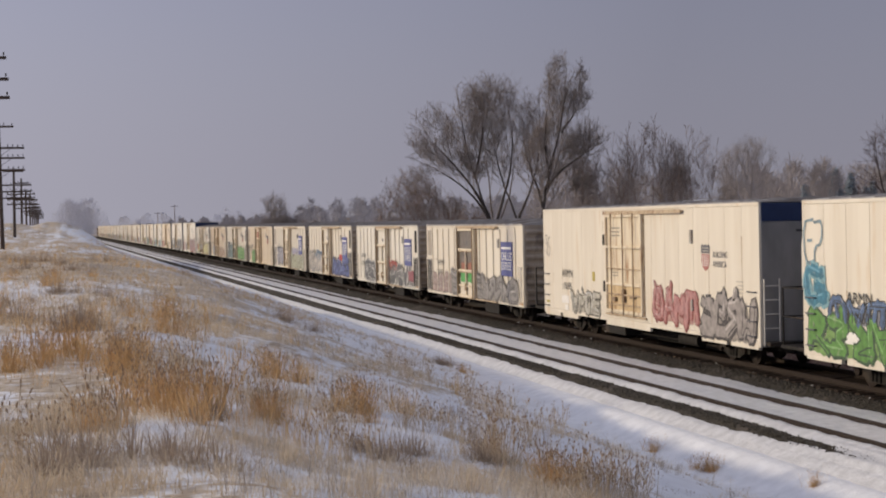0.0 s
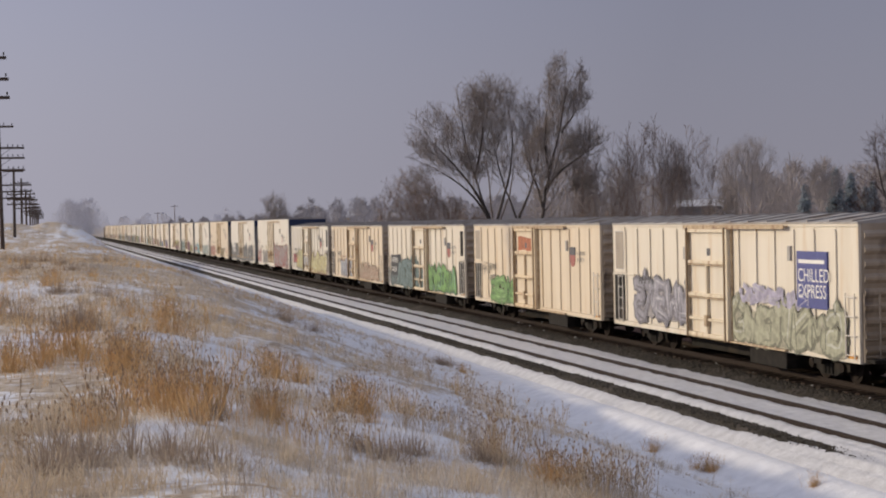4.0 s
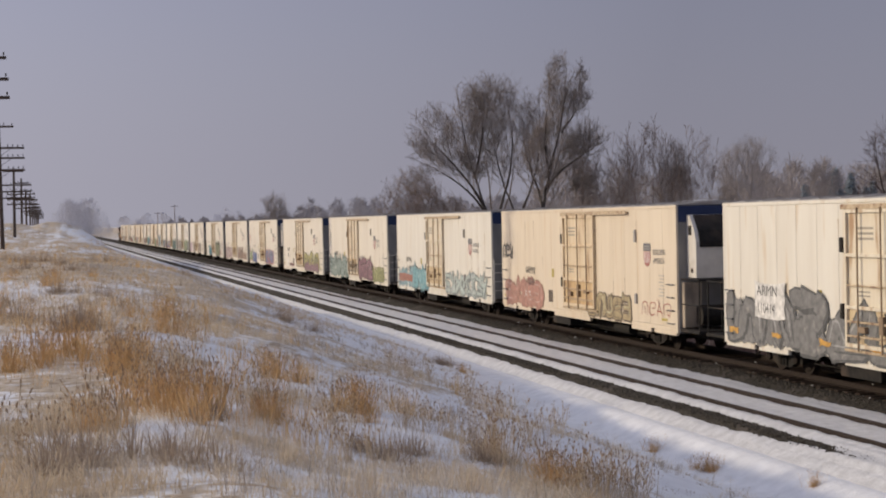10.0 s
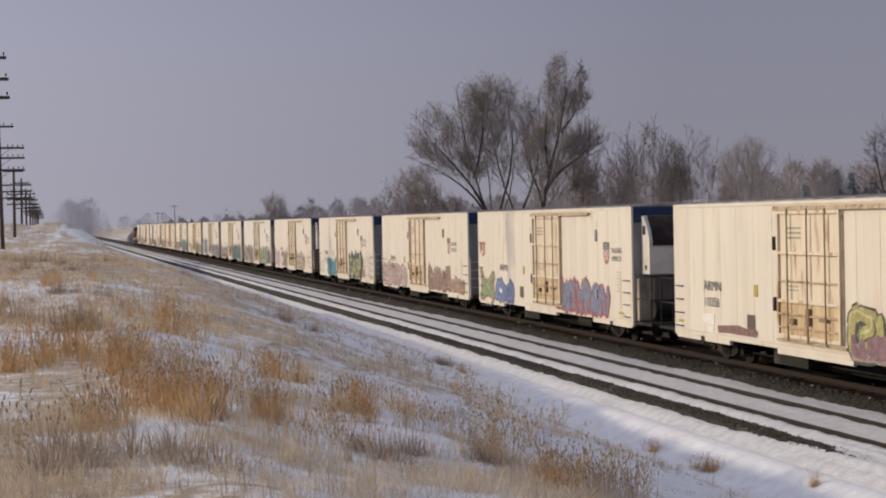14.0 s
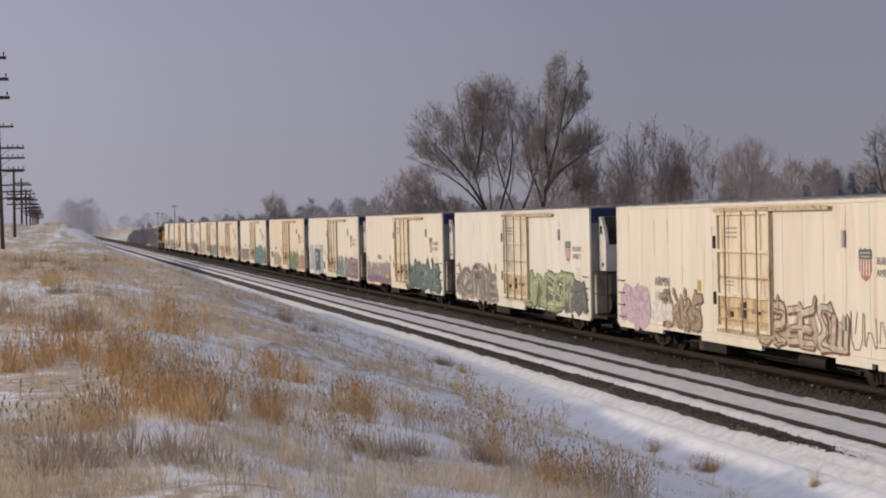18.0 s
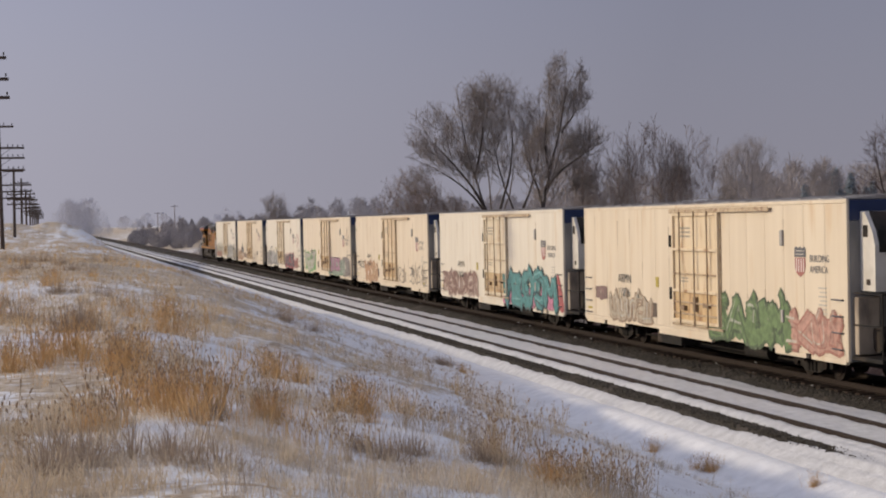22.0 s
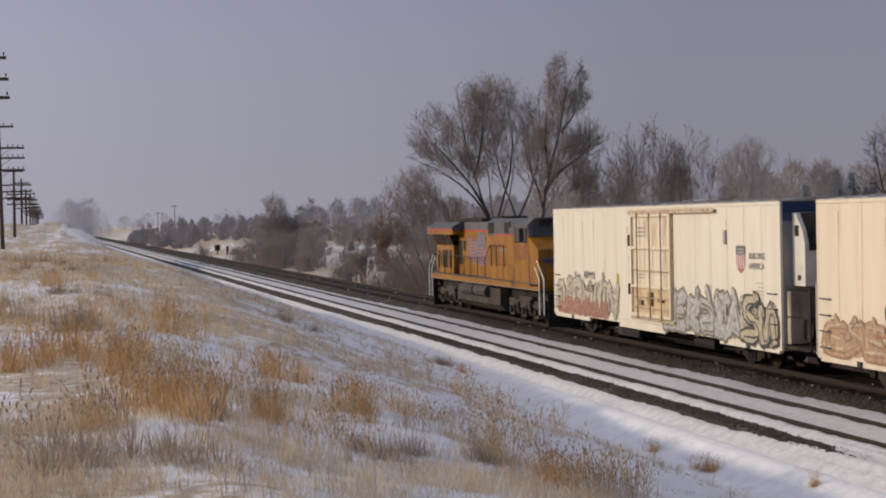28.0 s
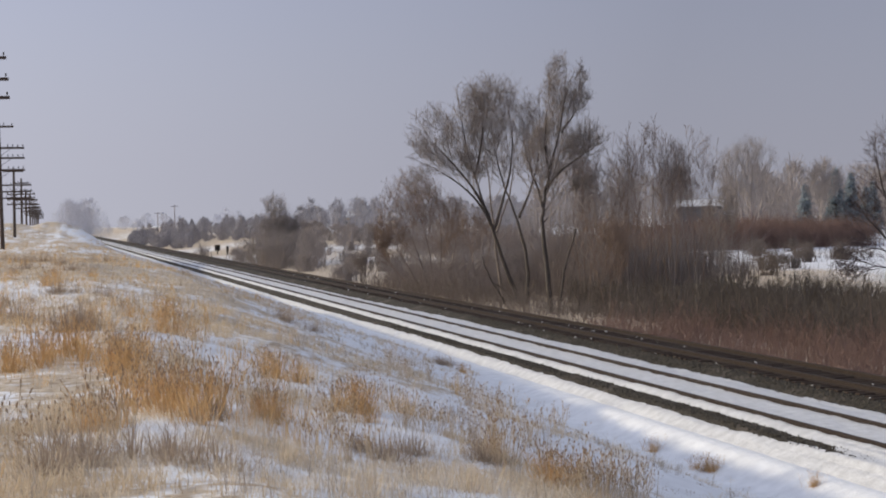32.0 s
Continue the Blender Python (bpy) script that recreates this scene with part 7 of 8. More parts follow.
stem_field("red_brush", 6500, area(26.3, 36.0, 40, 82, 0.30, 0.08, 3), 0.7, 2.1, 0.017, 61, "redbrush", "thick reddish-brown willow brush below the embankment", "brush")
stem_field("dark_brush", 8000, area(33.5, 52.0, 64, 106, 0.22, 0.35, 5), 1.3, 2.5, 0.022, 62, "brush", "dense dark brown leafless brush", "brush", forks=3)
stem_field("tree_foot_brush", 2600, area(27.5, 40.0, 86, 152, 0.16, 0.10, 7), 0.8, 2.4, 0.021, 63, "barkmid", "leafless brown brush round the foot of the trees", "brush", forks=3)
stem_field("red_hedge", 9000, area(84, 121, 222, 246, 0.05, 0.75, 9), 2.6, 4.2, 0.03, 64, "redbrush", "long reddish-brown willow thicket across the snowfield", "hedge", forks=3)
stem_field("thicket_behind", 2600, area(37.5, 51.5, 114, 136, 0.16, 0.35, 13), 2.6, 6.6, 0.023, 68, "thicket", "dense brown leafless thicket behind the slim trees", "brush", lean=0.16, forks=4)
stem_field("thicket_low", 2200, area(30.5, 40.0, 124, 160, 0.16, 0.22, 15), 1.4, 3.6, 0.024, 69, "thicket", "brown leafless undergrowth behind the cottonwoods", "brush", lean=0.22, forks=4)
stem_field("field_edge_brush", 2800, area(54, 82, 222, 264, 0.08, 0.45, 17), 1.8, 4.0, 0.040, 70, "thicket", "grey-brown brush along the edge of the snowfield", "brush", lean=0.22, forks=4)
rb = random.Random(8)
# the far bushes take their haze from the barkfar colour
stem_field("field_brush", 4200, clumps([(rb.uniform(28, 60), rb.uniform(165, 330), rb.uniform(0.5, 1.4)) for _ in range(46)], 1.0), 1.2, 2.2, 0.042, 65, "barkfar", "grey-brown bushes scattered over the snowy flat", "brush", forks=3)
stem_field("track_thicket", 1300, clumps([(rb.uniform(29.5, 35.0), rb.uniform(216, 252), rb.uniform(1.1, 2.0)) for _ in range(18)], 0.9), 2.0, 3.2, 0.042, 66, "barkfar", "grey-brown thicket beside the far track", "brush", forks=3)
stem_field("valley_brush", 3000, clumps([(rb.uniform(46, 100), rb.uniform(140, 215), rb.uniform(0.4, 1.0)) for _ in range(40)], 1.2), 1.4, 2.4, 0.036, 67, "barkmid", "leafless bushes along the edge of the snowfield", "brush", forks=3)


def far_wood(name, count, xr, yr, hr, seed, mat, label, per=260, wide=0.36):
    """A wood far off: trunks and twigs of many trees in one mass."""
    rng = np.random.default_rng(seed)
    segs = []
    for _ in range(count):
        y = rng.uniform(*yr)
        x = rng.uniform(xr[0], xr[1]) * y
        z = ground_z(x, y)
        h = rng.uniform(*hr)
        w = h * wide * rng.uniform(0.7, 1.3)
        segs.append(np.array([[x, y, z, x + rng.normal(0, 0.4), y, z + h * 0.7, 0.35, 0.15]]))
        n = per
        t = rng.uniform(0, 1, n)
        a = rng.uniform(0, 2 * np.pi, n)
        rad = w * np.sin(np.pi * np.clip(t * 0.72 + 0.25, 0, 1)) * np.sqrt(rng.uniform(0, 1, n))
        c = np.stack([x + rad * np.cos(a), y + rad * np.sin(a), z + h * 0.93 * t], 1)
        ln = h * rng.uniform(0.05, 0.13, n)
        d = np.stack([np.cos(a) * 0.6, np.sin(a) * 0.6, np.full(n, 0.9)], 1) + rng.normal(0, 0.4, (n, 3))
        segs.append(np.column_stack([c, c + d * ln[:, None], np.full(n, 0.085), np.full(n, 0.03)]))
    me = segments_mesh(name, np.concatenate(segs))
    return tagged(mesh_part(name, me, M[mat]), label, "woods", kind="stuff")


# woods by distance: the haze before them is painted in as paler colour
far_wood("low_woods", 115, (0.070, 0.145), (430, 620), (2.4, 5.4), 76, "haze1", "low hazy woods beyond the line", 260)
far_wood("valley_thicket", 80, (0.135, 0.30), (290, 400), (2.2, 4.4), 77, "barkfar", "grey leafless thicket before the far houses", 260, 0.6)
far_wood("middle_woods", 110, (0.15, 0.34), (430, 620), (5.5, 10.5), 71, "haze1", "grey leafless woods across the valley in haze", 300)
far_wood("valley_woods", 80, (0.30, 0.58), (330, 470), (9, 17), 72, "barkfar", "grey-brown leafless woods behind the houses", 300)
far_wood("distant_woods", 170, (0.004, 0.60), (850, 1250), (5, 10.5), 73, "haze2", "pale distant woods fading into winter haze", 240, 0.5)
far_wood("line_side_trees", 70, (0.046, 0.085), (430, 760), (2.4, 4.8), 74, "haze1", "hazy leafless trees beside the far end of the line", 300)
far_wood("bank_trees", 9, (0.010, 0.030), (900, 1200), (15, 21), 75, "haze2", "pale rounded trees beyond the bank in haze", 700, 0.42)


def fir_tree(x, y, h, seed):
    rnd = random.Random(seed)
    z0 = ground_z(x, y)
    t = thing("fir_tree", "dark blue-green conical fir tree", "tree", "firs by the snowfield", at=(x, y, z0 - 0.2))
    segs, leaf = [(0, 0, 0, 0, 0, h, 0.25, 0.04)], []
    for i in range(int(h * 40)):
        f = rnd.random() ** 0.8
        z = h * (0.06 + 0.92 * f)
        r = (1 - f) * h * 0.30 * rnd.uniform(0.6, 1.15) + 0.1
        a = rnd.uniform(0, 2 * math.pi)
        p = Vector((0, 0, z))
        q = Vector((r * math.cos(a), r * math.sin(a), z - r * 0.35))
        segs.append((*p, *q, 0.05, 0.015))
        for k in range(5):
            s = p.lerp(q, rnd.uniform(0.25, 1.0))
            e = s + Vector((rnd.gauss(0, 0.28), rnd.gauss(0, 0.28), rnd.uniform(-0.45, 0.05)))
            leaf.append((*s, *e, 0.11, 0.03))
    mesh_part("trunk", segments_mesh("trunk", segs), M["bark"], t)
    mesh_part("crown", segments_mesh("crown", leaf), M["fir"], t, "drooping blue-green needles")


for i, (x, y, h) in enumerate(((136.5, 268.0, 13.0), (140.5, 270.0, 12.0), (144.5, 272.0, 9.5), (132.5, 272.0, 10.0), (148.0, 276.0, 10.5))):
    fir_tree(x, y, h, 90 + i)


def house(x, y, rz, w, d, h, label, wall="wall"):
    z0 = ground_z(x, y)
    ho = thing("house", label, "house", "houses across the valley", at=(x, y, z0 - 0.2), rz=rz)
    wl_ = part("wall", boxes((-w / 2, w / 2, -d / 2, d / 2, 0, h)), M[wall], ho)
    prof = [(-d / 2 - 0.6, h - 0.1), (d / 2 + 0.6, h - 0.1), (d / 2 + 0.6, h + 0.15), (0, h + d * 0.2), (-d / 2 - 0.6, h + 0.15)]
    part("roof", prism_x(bmesh.new(), prof, -w / 2 - 0.5, w / 2 + 0.5), M["snow"], ho, "snow-covered roof")
    part("gable", prism_x(bmesh.new(), [(-d / 2 + 0.05, h - 0.05), (d / 2 - 0.05, h - 0.05), (0, h + d * 0.17)], -w / 2, w / 2), M[wall], ho)
    for k in range(3):
        q = -w / 2 + w * (k + 0.5) / 3
        win = part("window", boxes((q - 0.7, q + 0.7, -d / 2 - 0.05, -d / 2 + 0.05, 1.2, 2.5)), M["white"], ho)
        part("pane", boxes((q - 0.6, q + 0.6, -d / 2 - 0.07, -d / 2 + 0.02, 1.3, 2.4)), M["glass"], win)
    part("door", boxes((w / 2 - 1.4, w / 2 - 0.4, -d / 2 - 0.06, -d / 2 + 0.05, 0.2, 2.3)), M["white"], ho)


house(153.4, 372.0, -22, 10.5, 8.0, 5.8, "two-storey house with dark walls and a snowy roof", "darkwall")
house(159.0, 371.0, -22, 3.6, 5.0, 3.6, "small tan annex with a snowy roof")
house(214.0, 400.0, -25, 9.0, 7.0, 4.0, "low house with a snowy roof among trees", "darkwall")
house(104.0, 560.0, -10, 12.0, 7.0, 3.6, "low tan house with a snowy roof in haze")
house(120.0, 565.0, -10, 9.0, 7.0, 3.2, "pale house with a snowy roof in haze")
house(133.0, 590.0, -10, 9.0, 7.0, 3.8, "grey house with a snowy roof in haze", "darkwall")


# ---- dry grass, weeds and clumps on the bank ----
def blade_mesh(name, x, y, z, h, az, lean, width, curl):
    """Bent, pointed blades: a quad and a tip each."""
    n = len(x)
    p0 = np.stack([x, y, z], 1)
    out = np.stack([np.cos(az), np.sin(az), np.zeros(n)], 1)
    side = np.stack([-np.sin(az), np.cos(az), np.zeros(n)], 1)
    up = np.array([[0, 0, 1.0]])
    p1 = p0 + (h * 0.55)[:, None] * (up * np.cos(lean)[:, None] + out * np.sin(lean)[:, None])
    l2 = lean + curl
    p2 = p1 + (h * 0.45)[:, None] * (up * np.cos(l2)[:, None] + out * np.sin(l2)[:, None])
    w = (width / 2)[:, None]
    v = np.stack([p0 - side * w, p0 + side * w, p1 + side * w * 0.8, p1 - side * w * 0.8, p2], 1).reshape(-1, 3)
    k = np.arange(n)[:, None] * 5
    f = np.concatenate([k + np.array([[0, 1, 2]]), k + np.array([[0, 2, 3]]), k + np.array([[3, 2, 4]])], 1).reshape(-1, 3)
    return raw_mesh(name, v, f)


def scatter_bank(rng, n, y0, y1, power=1.0):
    u = rng.uniform(0, 1, n)
    y = y0 * (y1 / y0) ** (u ** power)
    lo = -0.07 * y - 1.2
    hi = np.minimum(13.6, 0.62 * y + 0.5)
    return lo + (hi - lo) * rng.uniform(0, 1, n), y


def meadow(x, y, seed, sc=0.22):
    return fbm(x * sc, y * sc * 0.6, seed, 4)


def tuft_layer(name, n, per, seed, mat, label, hlo, hhi, wid, spread, keep, lean=0.5, curl=(0.2, 1.5), y0=8.0, y1=120.0):
    """Many separate tufts with snow between them; the blades of a tuft lean outwards from its middle."""
    rng = np.random.default_rng(seed)
    cx, cy = scatter_bank(rng, n, y0, y1)
    ok = keep(cx, cy, rng)
    cx, cy = cx[ok], cy[ok]
    size = rng.uniform(0.55, 1.35, len(cx))
    count = np.maximum(3, (per * size * np.clip(16.0 / cy, 0.3, 1.0)).astype(int))
    i = np.repeat(np.arange(len(cx)), count)
    m = len(i)
    a, r = rng.uniform(0, 2 * np.pi, m), np.abs(rng.normal(0, 1, m)) * spread * size[i]
    x, y = cx[i] + r * np.cos(a), cy[i] + r * np.sin(a)
    h = rng.uniform(hlo, hhi, m) * size[i] * np.exp(-(r / (spread * 2.6)) ** 2)
    wide = np.clip(y / 15.0, 0.9, 5.0) * wid * rng.uniform(0.6, 1.5, m)
    me = blade_mesh(name, x, y, ground_height(x, y) - 0.02, h, a + rng.normal(0, 0.8, m), np.abs(rng.normal(0, lean, m)) + 0.12 * r / spread, wide, rng.uniform(*curl, m))
    return tagged(mesh_part(name, me, M[mat]), label, "grass", kind="stuff")


MATS = [(0.15, 14.2, 0.5, 0.16), (1.5, 11.6, 0.5, 0.10), (2.9, 11.0, 0.5, 0.08), (3.3, 12.4, 0.5, 0.08), (1.7, 17.5, 0.6, 0.10), (4.5, 60.0, 3.5, 0.20), (2.0, 36.0, 2.2, 0.16), (0.2, 95.0, 6.0, 0.12)]


def slope(x, y):
    """How much emptier the foot of the bank is."""
    return 0.16 * smooth(3.6, 6.0, x) * (1 - smooth(40, 60, y)) + 0.30 * smooth(11.5, 13.2, x)


tuft_layer("pale_grass", 15000, 26, 101, "straw", "matted pale straw-coloured dry grass tufts poking through snow", 0.08, 0.24, 0.0046, 0.10,
           lambda x, y, r: meadow(x, y, 201, 0.8) + zone(x, y, MATS) - zone(x, y, BARE) - slope(x, y) + r.uniform(-0.10, 0.10, len(x)) + 0.15 * smooth(17, 34, y) - 0.09 * (1 - smooth(9, 14, y)) > 0.53, 0.6, (0.3, 1.8), 8.0, 235.0)
tuft_layer("frosted_grass", 6500, 24, 104, "frost", "fine frost-white dry grass bent over the snow", 0.10, 0.32, 0.0030, 0.11,
           lambda x, y, r: meadow(x, y, 213, 1.1) + 0.9 * zone(x, y, MATS) - zone(x, y, BARE) - 0.5 * slope(x, y) + r.uniform(-0.10, 0.10, len(x)) - 0.13 * (1 - smooth(9, 14, y)) > 0.545, 0.7, (0.5, 2.0), 8.0, 60.0)
tuft_layer("grey_grass", 6500, 16, 103, "greygrass", "thin grey-brown withered weed tufts", 0.08, 0.30, 0.0036, 0.07,
           lambda x, y, r: meadow(x, y, 209, 1.0) + r.uniform(-0.16, 0.16, len(x)) - 0.5 * slope(x, y) + 0.05 * smooth(18, 30, y) - 0.5 * zone(x, y, BARE) > 0.55, 0.45, (0.0, 1.0))
tuft_layer("golden_grass", 3600, 18, 102, "gold", "golden-brown dry grass in upright drifts", 0.14, 0.38, 0.0048, 0.09,
           lambda x, y, r: meadow(x, y, 205, 0.5) + r.uniform(-0.06, 0.06, len(x)) - 0.25 * smooth(3.0, 5.5, x) - 0.08 * (1 - smooth(11, 14, y)) - 0.7 * zone(x, y, BARE) + 0.10 * smooth(20, 34, y) > 0.545, 0.3, (0.1, 0.9), 8.0, 180.0)
tuft_layer("stubble", 5000, 6, 106, "brownweed", "short brown stubble scattered through the snow", 0.03, 0.12, 0.0036, 0.08,
           lambda x, y, r: r.uniform(0, 1, len(x)) > 0.25 + 0.6 * slope(x, y), 0.5, (0.0, 0.8), 8.0, 60.0)


def clump_mesh(seed, n, hlo, hhi, spread, lean, wid=0.0066, curl=(-0.2, 1.2)):
    rng = np.random.default_rng(seed)
    r, a = np.abs(rng.normal(0, spread, n)), rng.uniform(0, 2 * np.pi, n)
    x, y = r * np.cos(a), r * np.sin(a)
    az = a + rng.normal(0, 0.7, n)
    h = rng.uniform(hlo * 0.4, hhi, n) * np.exp(-(r / (spread * 2.4)) ** 2)
    return blade_mesh("blades", x, y, np.full(n, -0.03), h, az, np.abs(rng.normal(0, lean * 1.3, n)) + 0.2 * r / spread, wid * rng.uniform(0.5, 1.6, n), rng.uniform(*curl, n))


def seed_stalks(seed, n, hlo, hhi, spread, lean=0.2, head=0.0085):
    """Stiff stalks, each with a small rough seed head, and short side shoots."""
    rng = np.random.default_rng(seed)
    segs, heads = [], []
    for _ in range(n):
        a, r = rng.uniform(0, 2 * np.pi), abs(rng.normal(0, spread))
        p = np.array([r * np.cos(a), r * np.sin(a), -0.03])
        d = np.array([rng.normal(0, lean) + 0.5 * lean * np.cos(a), rng.normal(0, lean) + 0.5 * lean * np.sin(a), 1.0])
        h = rng.uniform(hlo, hhi)
        q = p + d * h
        segs.append((*p, *q, 0.0036, 0.0022))
        heads.append((*q, *(q + d * rng.uniform(0.018, 0.036)), head, head * 0.55))
        for k in range(rng.integers(0, 3)):
            s = p + d * h * rng.uniform(0.5, 0.85)
            e = s + np.array([rng.normal(0, 0.06), rng.normal(0, 0.06), 0.1])
            segs.append((*s, *e, 0.0024, 0.0018))
            heads.append((*e, *(e + np.array([0, 0, 0.022])), head * 0.85, head * 0.45))
    return segments_mesh("stalks", segs), segments_mesh("heads", heads)


GOLD_CLUMPS = [clump_mesh(300 + i, 110, 0.18, 0.42, 0.14, 0.32, 0.0062, (-0.1, 0.7)) for i in range(4)]
PALE_CLUMPS = [clump_mesh(310 + i, 240, 0.14, 0.34, 0.22, 0.55, 0.0050, (0.3, 1.7)) for i in range(3)]
GREY_CLUMPS = [clump_mesh(320 + i, 210, 0.14, 0.40, 0.17, 0.50, 0.0052, (-0.2, 1.0)) for i in range(3)]
STALKS = [seed_stalks(330 + i, 20, 0.2, 0.5, 0.16) for i in range(4)]
GOLD_STALKS = [seed_stalks(340 + i, 18, 0.24, 0.44, 0.14, 0.22, 0.0060) for i in range(4)]
for ms, mt in ((GOLD_CLUMPS, "gold"), (PALE_CLUMPS, "straw"), (GREY_CLUMPS, "brownweed")):
    for me in ms:
        me.materials.append(M[mt])
for a, b in STALKS:
    a.materials.append(M["straw"])
    b.materials.append(M["seed"])
for a, b in GOLD_STALKS:
    a.materials.append(M["gold"])
    b.materials.append(M["seed"])


def put_clump(kind, x, y, s, i):
    """A tuft of dry grass, or a weed with seed heads, standing on the bank."""
    rnd = random.Random(i * 7 + 1)
    z = ground_z(x, y)
    m = pose(x, y, z, 0, 0, rnd.uniform(0, 360)) @ Matrix.Diagonal((s, s, s * rnd.uniform(0.85, 1.15), 1))
    t = new("weed" if kind == "weed" else "grass_clump")
    if kind in ("weed", "gold"):
        a, b = (STALKS if kind == "weed" else GOLD_STALKS)[i % 4]
        tagged(mesh_part("stem_tuft", a, None, t), kind="stuff")
        tagged(mesh_part("seed_tuft", b, None, t, "dark brown dried seed heads"), kind="stuff")
    if kind != "weed":
        me = {"gold": GOLD_CLUMPS, "pale": PALE_CLUMPS, "grey": GREY_CLUMPS}[kind][i % 3]
        tagged(mesh_part("blade_tuft", me, None, t), kind="stuff")
    words = {"gold": "tall golden-brown clump of stiff dry grass in snow", "pale": "pale straw tuft of dry grass in snow", "grey": "grey-brown withered bushy clump in snow",
             "weed": "dried weed with stiff stalks and brown seed heads"}[kind]
    tagged(t, words, kind == "weed" and "weed" or "grass clump", "weeds on the bank" if kind == "weed" else "grass clumps on the bank")
    t.matrix_basis = m


CLUMPS = [500]


def drift(kind, x, y, r, n, s):
    """n clumps of one kind in a loose drift, stretched along the line of sight."""
    rnd = random.Random(CLUMPS[0])
    for _ in range(n):
        CLUMPS[0] += 1
        put_clump(kind, x + rnd.gauss(0, r * 0.55), y + rnd.gauss(0, r * 1.5), s * rnd.uniform(0.75, 1.2), CLUMPS[0])


# golden drifts, then grey bushes, then weeds and pale tufts
for x, y, r, n, s in ((0.98, 14.3, 0.34, 11, 1.05), (0.66, 18.6, 0.36, 8, 1.1), (0.0, 19.8, 0.30, 6, 1.15), (-0.55, 19.6, 0.16, 3, 1.0), (0.32, 13.2, 0.12, 3, 0.9), (2.62, 19.6, 0.28, 5, 0.85),
                      (1.86, 14.8, 0.20, 5, 0.8), (2.95, 16.2, 0.28, 6, 0.85), (-0.75, 27.0, 0.5, 3, 1.1), (0.9, 30.0, 1.2, 4, 1.0), (12.75, 50.6, 0.2, 2, 1.0), (0.3, 50.0, 2.6, 5, 1.2)):
    drift("gold", x, y, r, n, s)
for x, y, r, n, s in ((3.95, 12.6, 0.16, 3, 0.75), (13.6, 32.8, 0.22, 4, 0.9), (13.5, 35.9, 0.16, 2, 0.9), (14.1, 28.8, 0.12, 2, 0.7), (1.7, 24.0, 0.5, 3, 1.0)):
    drift("gold", x, y, r, n, s)
for x, y, r, n, s in ((0.15, 10.8, 0.30, 9, 1.0), (0.75, 10.6, 0.22, 5, 0.9), (2.6, 12.8, 0.28, 7, 0.95), (0.42, 22.9, 0.16, 4, 1.5), (-0.1, 26.0, 0.3, 3, 1.4), (1.25, 13.9, 0.2, 3, 0.8), (3.5, 13.4, 0.25, 3, 0.8),
                      (12.3, 52.0, 0.5, 4, 1.4), (7.0, 46.0, 1.0, 4, 1.5), (13.6, 33.2, 0.2, 2, 0.9), (-0.8, 34.0, 0.8, 4, 1.3), (0.2, 40.0, 1.2, 5, 1.4), (-1.5, 60.0, 2.0, 7, 1.8), (-0.8, 27.0, 0.5, 4, 1.3), (0.5, 80.0, 4.0, 8, 2.2)):
    drift("grey", x, y, r, n, s)
for x, y, r, n, s in ((3.55, 13.4, 0.30, 6, 0.85), (3.95, 12.5, 0.20, 4, 0.8), (4.35, 12.7, 0.20, 4, 0.8), (3.4, 15.4, 0.40, 6, 0.75), (5.0, 17.5, 0.7, 5, 0.8), (2.4, 16.0, 0.8, 6, 0.8), (4.9, 14.2, 0.4, 3, 0.8),
                      (1.2, 16.8, 0.6, 8, 0.85), (0.2, 12.0, 0.5, 5, 0.85), (2.0, 13.0, 0.4, 5, 0.8), (6.5, 24.0, 1.0, 6, 0.9), (7.5, 33.0, 1.5, 6, 1.0)):
    drift("weed", x, y, r, n, s)
for x, y, r, n, s in ((0.2, 14.6, 0.35, 6, 1.1), (1.6, 11.6, 0.5, 5, 0.9), (2.6, 11.2, 0.4, 3, 0.9), (2.0, 27.0, 1.0, 6, 1.2), (4.5, 38.0, 1.6, 6, 1.5)):
    drift("pale", x, y, r, n, s)


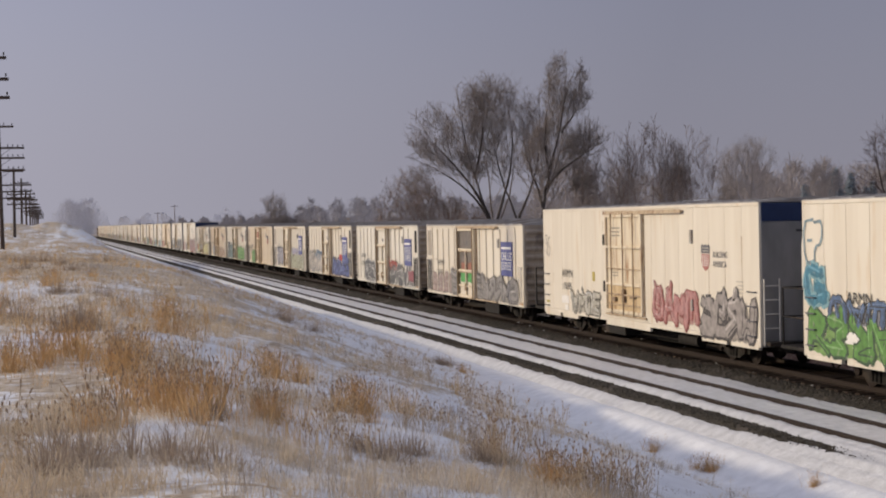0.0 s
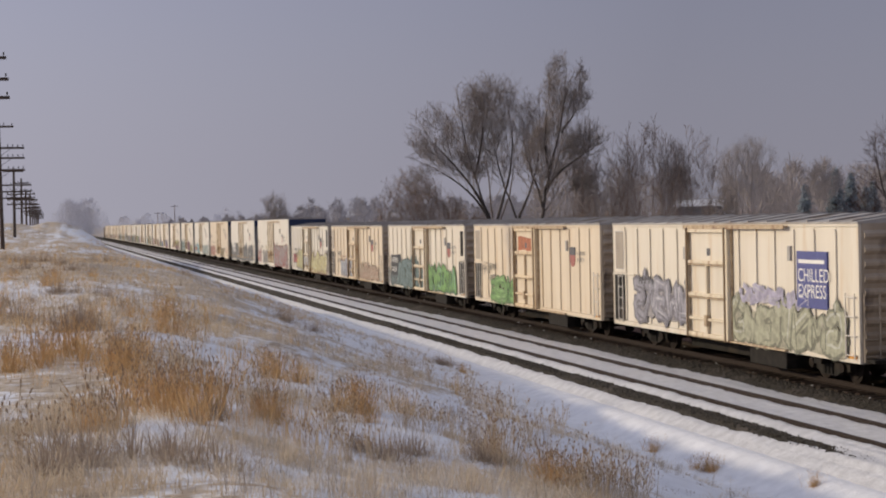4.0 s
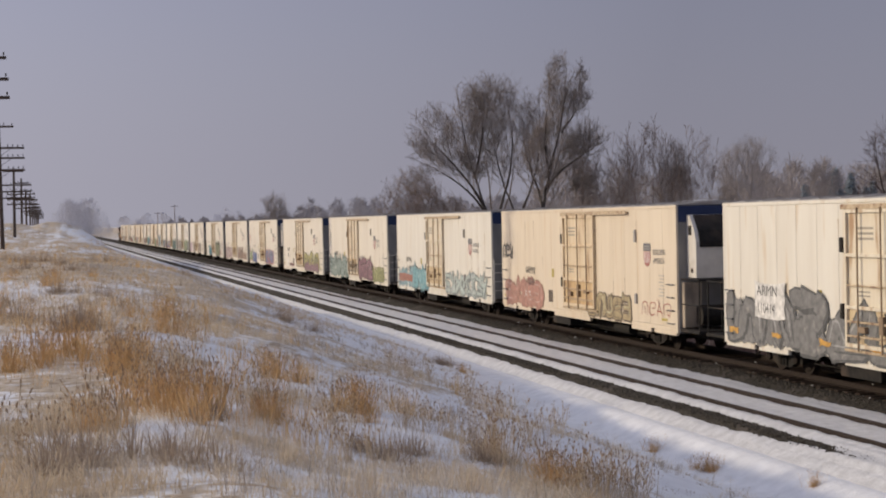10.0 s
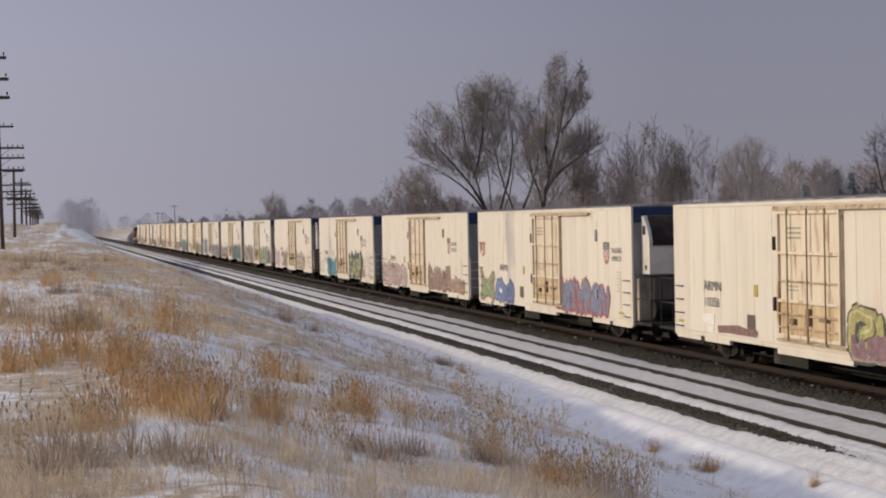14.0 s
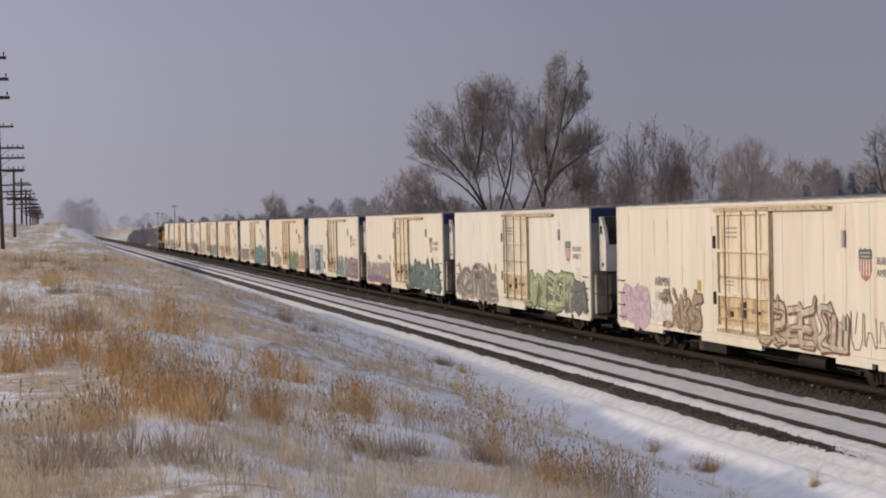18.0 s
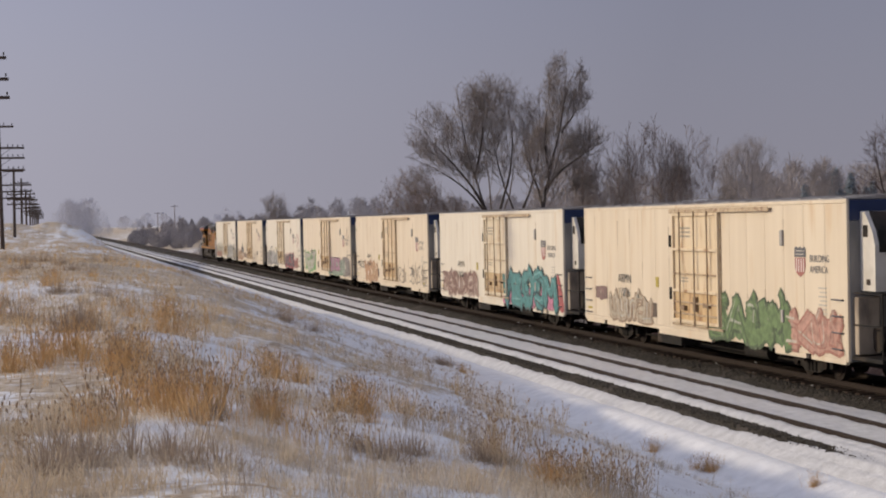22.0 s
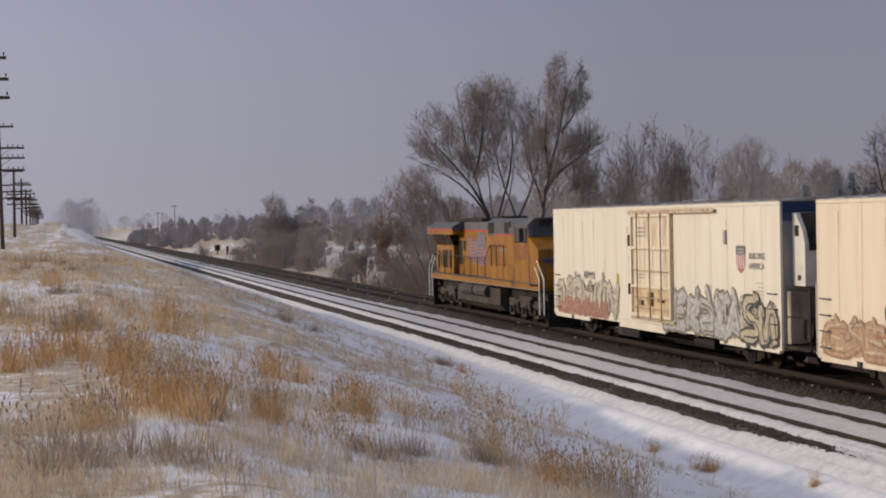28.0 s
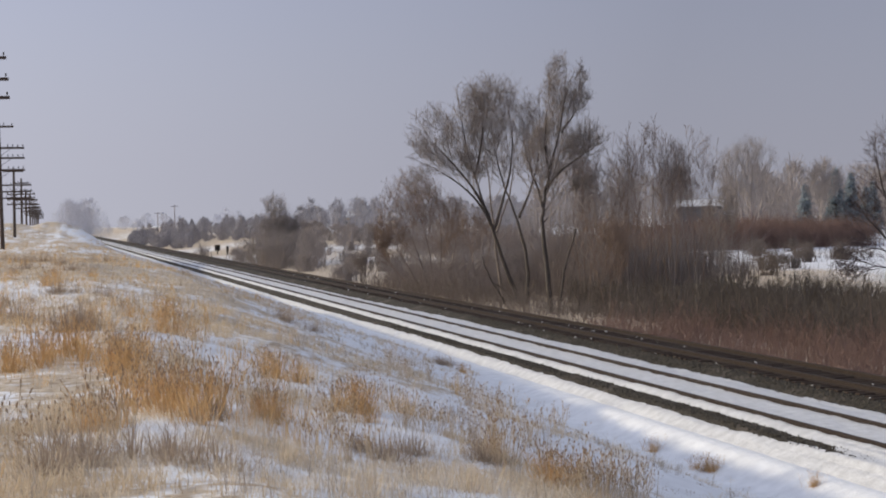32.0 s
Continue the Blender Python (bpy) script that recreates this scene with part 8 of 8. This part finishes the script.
# ---- loose stones on the ballast shoulder ----
def build_stones():
    rng = np.random.default_rng(9)
    n = 9000
    y = 27 * (75 / 27) ** rng.uniform(0, 1, n)
    x = np.where(rng.uniform(0, 1, n) < 0.72, rng.uniform(18.9, 19.95, n), rng.uniform(15.1, 15.75, n))
    z = ballast_height(x, y) + 0.005
    r = rng.uniform(0.018, 0.045, n)
    oct_ = np.array([[1, 0, 0], [0, 1, 0], [-1, 0, 0], [0, -1, 0], [0, 0, 0.8], [0, 0, -0.8]])
    v = np.stack([x, y, z], 1)[:, None] + oct_[None] * r[:, None, None] * rng.uniform(0.6, 1.3, (n, 6, 1))
    f = np.array([[0, 1, 4], [1, 2, 4], [2, 3, 4], [3, 0, 4], [1, 0, 5], [2, 1, 5], [3, 2, 5], [0, 3, 5]])
    me = raw_mesh("ballast_stones", v.reshape(-1, 3), (np.arange(n)[:, None, None] * 6 + f[None]).reshape(-1, 3))
    tagged(mesh_part("ballast_stones", me, M["stone"]), "loose grey crushed stones on the track shoulder", "stones", kind="stuff")


build_stones()


# ---- flecks of snow left on the main track ----
def build_flecks():
    rng = np.random.default_rng(19)
    n = 90
    y = 28 * (150 / 28) ** rng.uniform(0, 1, n)
    x = np.where(rng.uniform(0, 1, n) < 0.75, rng.uniform(20.55, 21.65, n), rng.uniform(19.7, 20.1, n))
    r = rng.uniform(0.02, 0.07, n) * (1 + 0.6 * (y > 60))
    oct_ = np.array([[0.7, 0, 0], [0, 1.3, 0], [-0.7, 0, 0], [0, -1.3, 0], [0, 0, 0.35], [0, 0, -0.35]])
    v = np.stack([x, y, ballast_height(x, y) + 0.045], 1)[:, None] + oct_[None] * r[:, None, None] * rng.uniform(0.6, 1.3, (n, 6, 1))
    f = np.array([[0, 1, 4], [1, 2, 4], [2, 3, 4], [3, 0, 4], [1, 0, 5], [2, 1, 5], [3, 2, 5], [0, 3, 5]])
    me = raw_mesh("snow_flecks", v.reshape(-1, 3), (np.arange(n)[:, None, None] * 6 + f[None]).reshape(-1, 3))
    tagged(mesh_part("snow_flecks", me, M["snow"], smooth=True), "small flecks of snow between the ties", "snow", kind="stuff")


build_flecks()


# ---- what moves ----
def motions():
    for ob, y in MOVERS:
        walk(ob, [(t, pose(CAR_X, y - SPEED * t, 0)) for t in (0.0, 8.0, 16.0, 24.0, 32.0)])


motions()
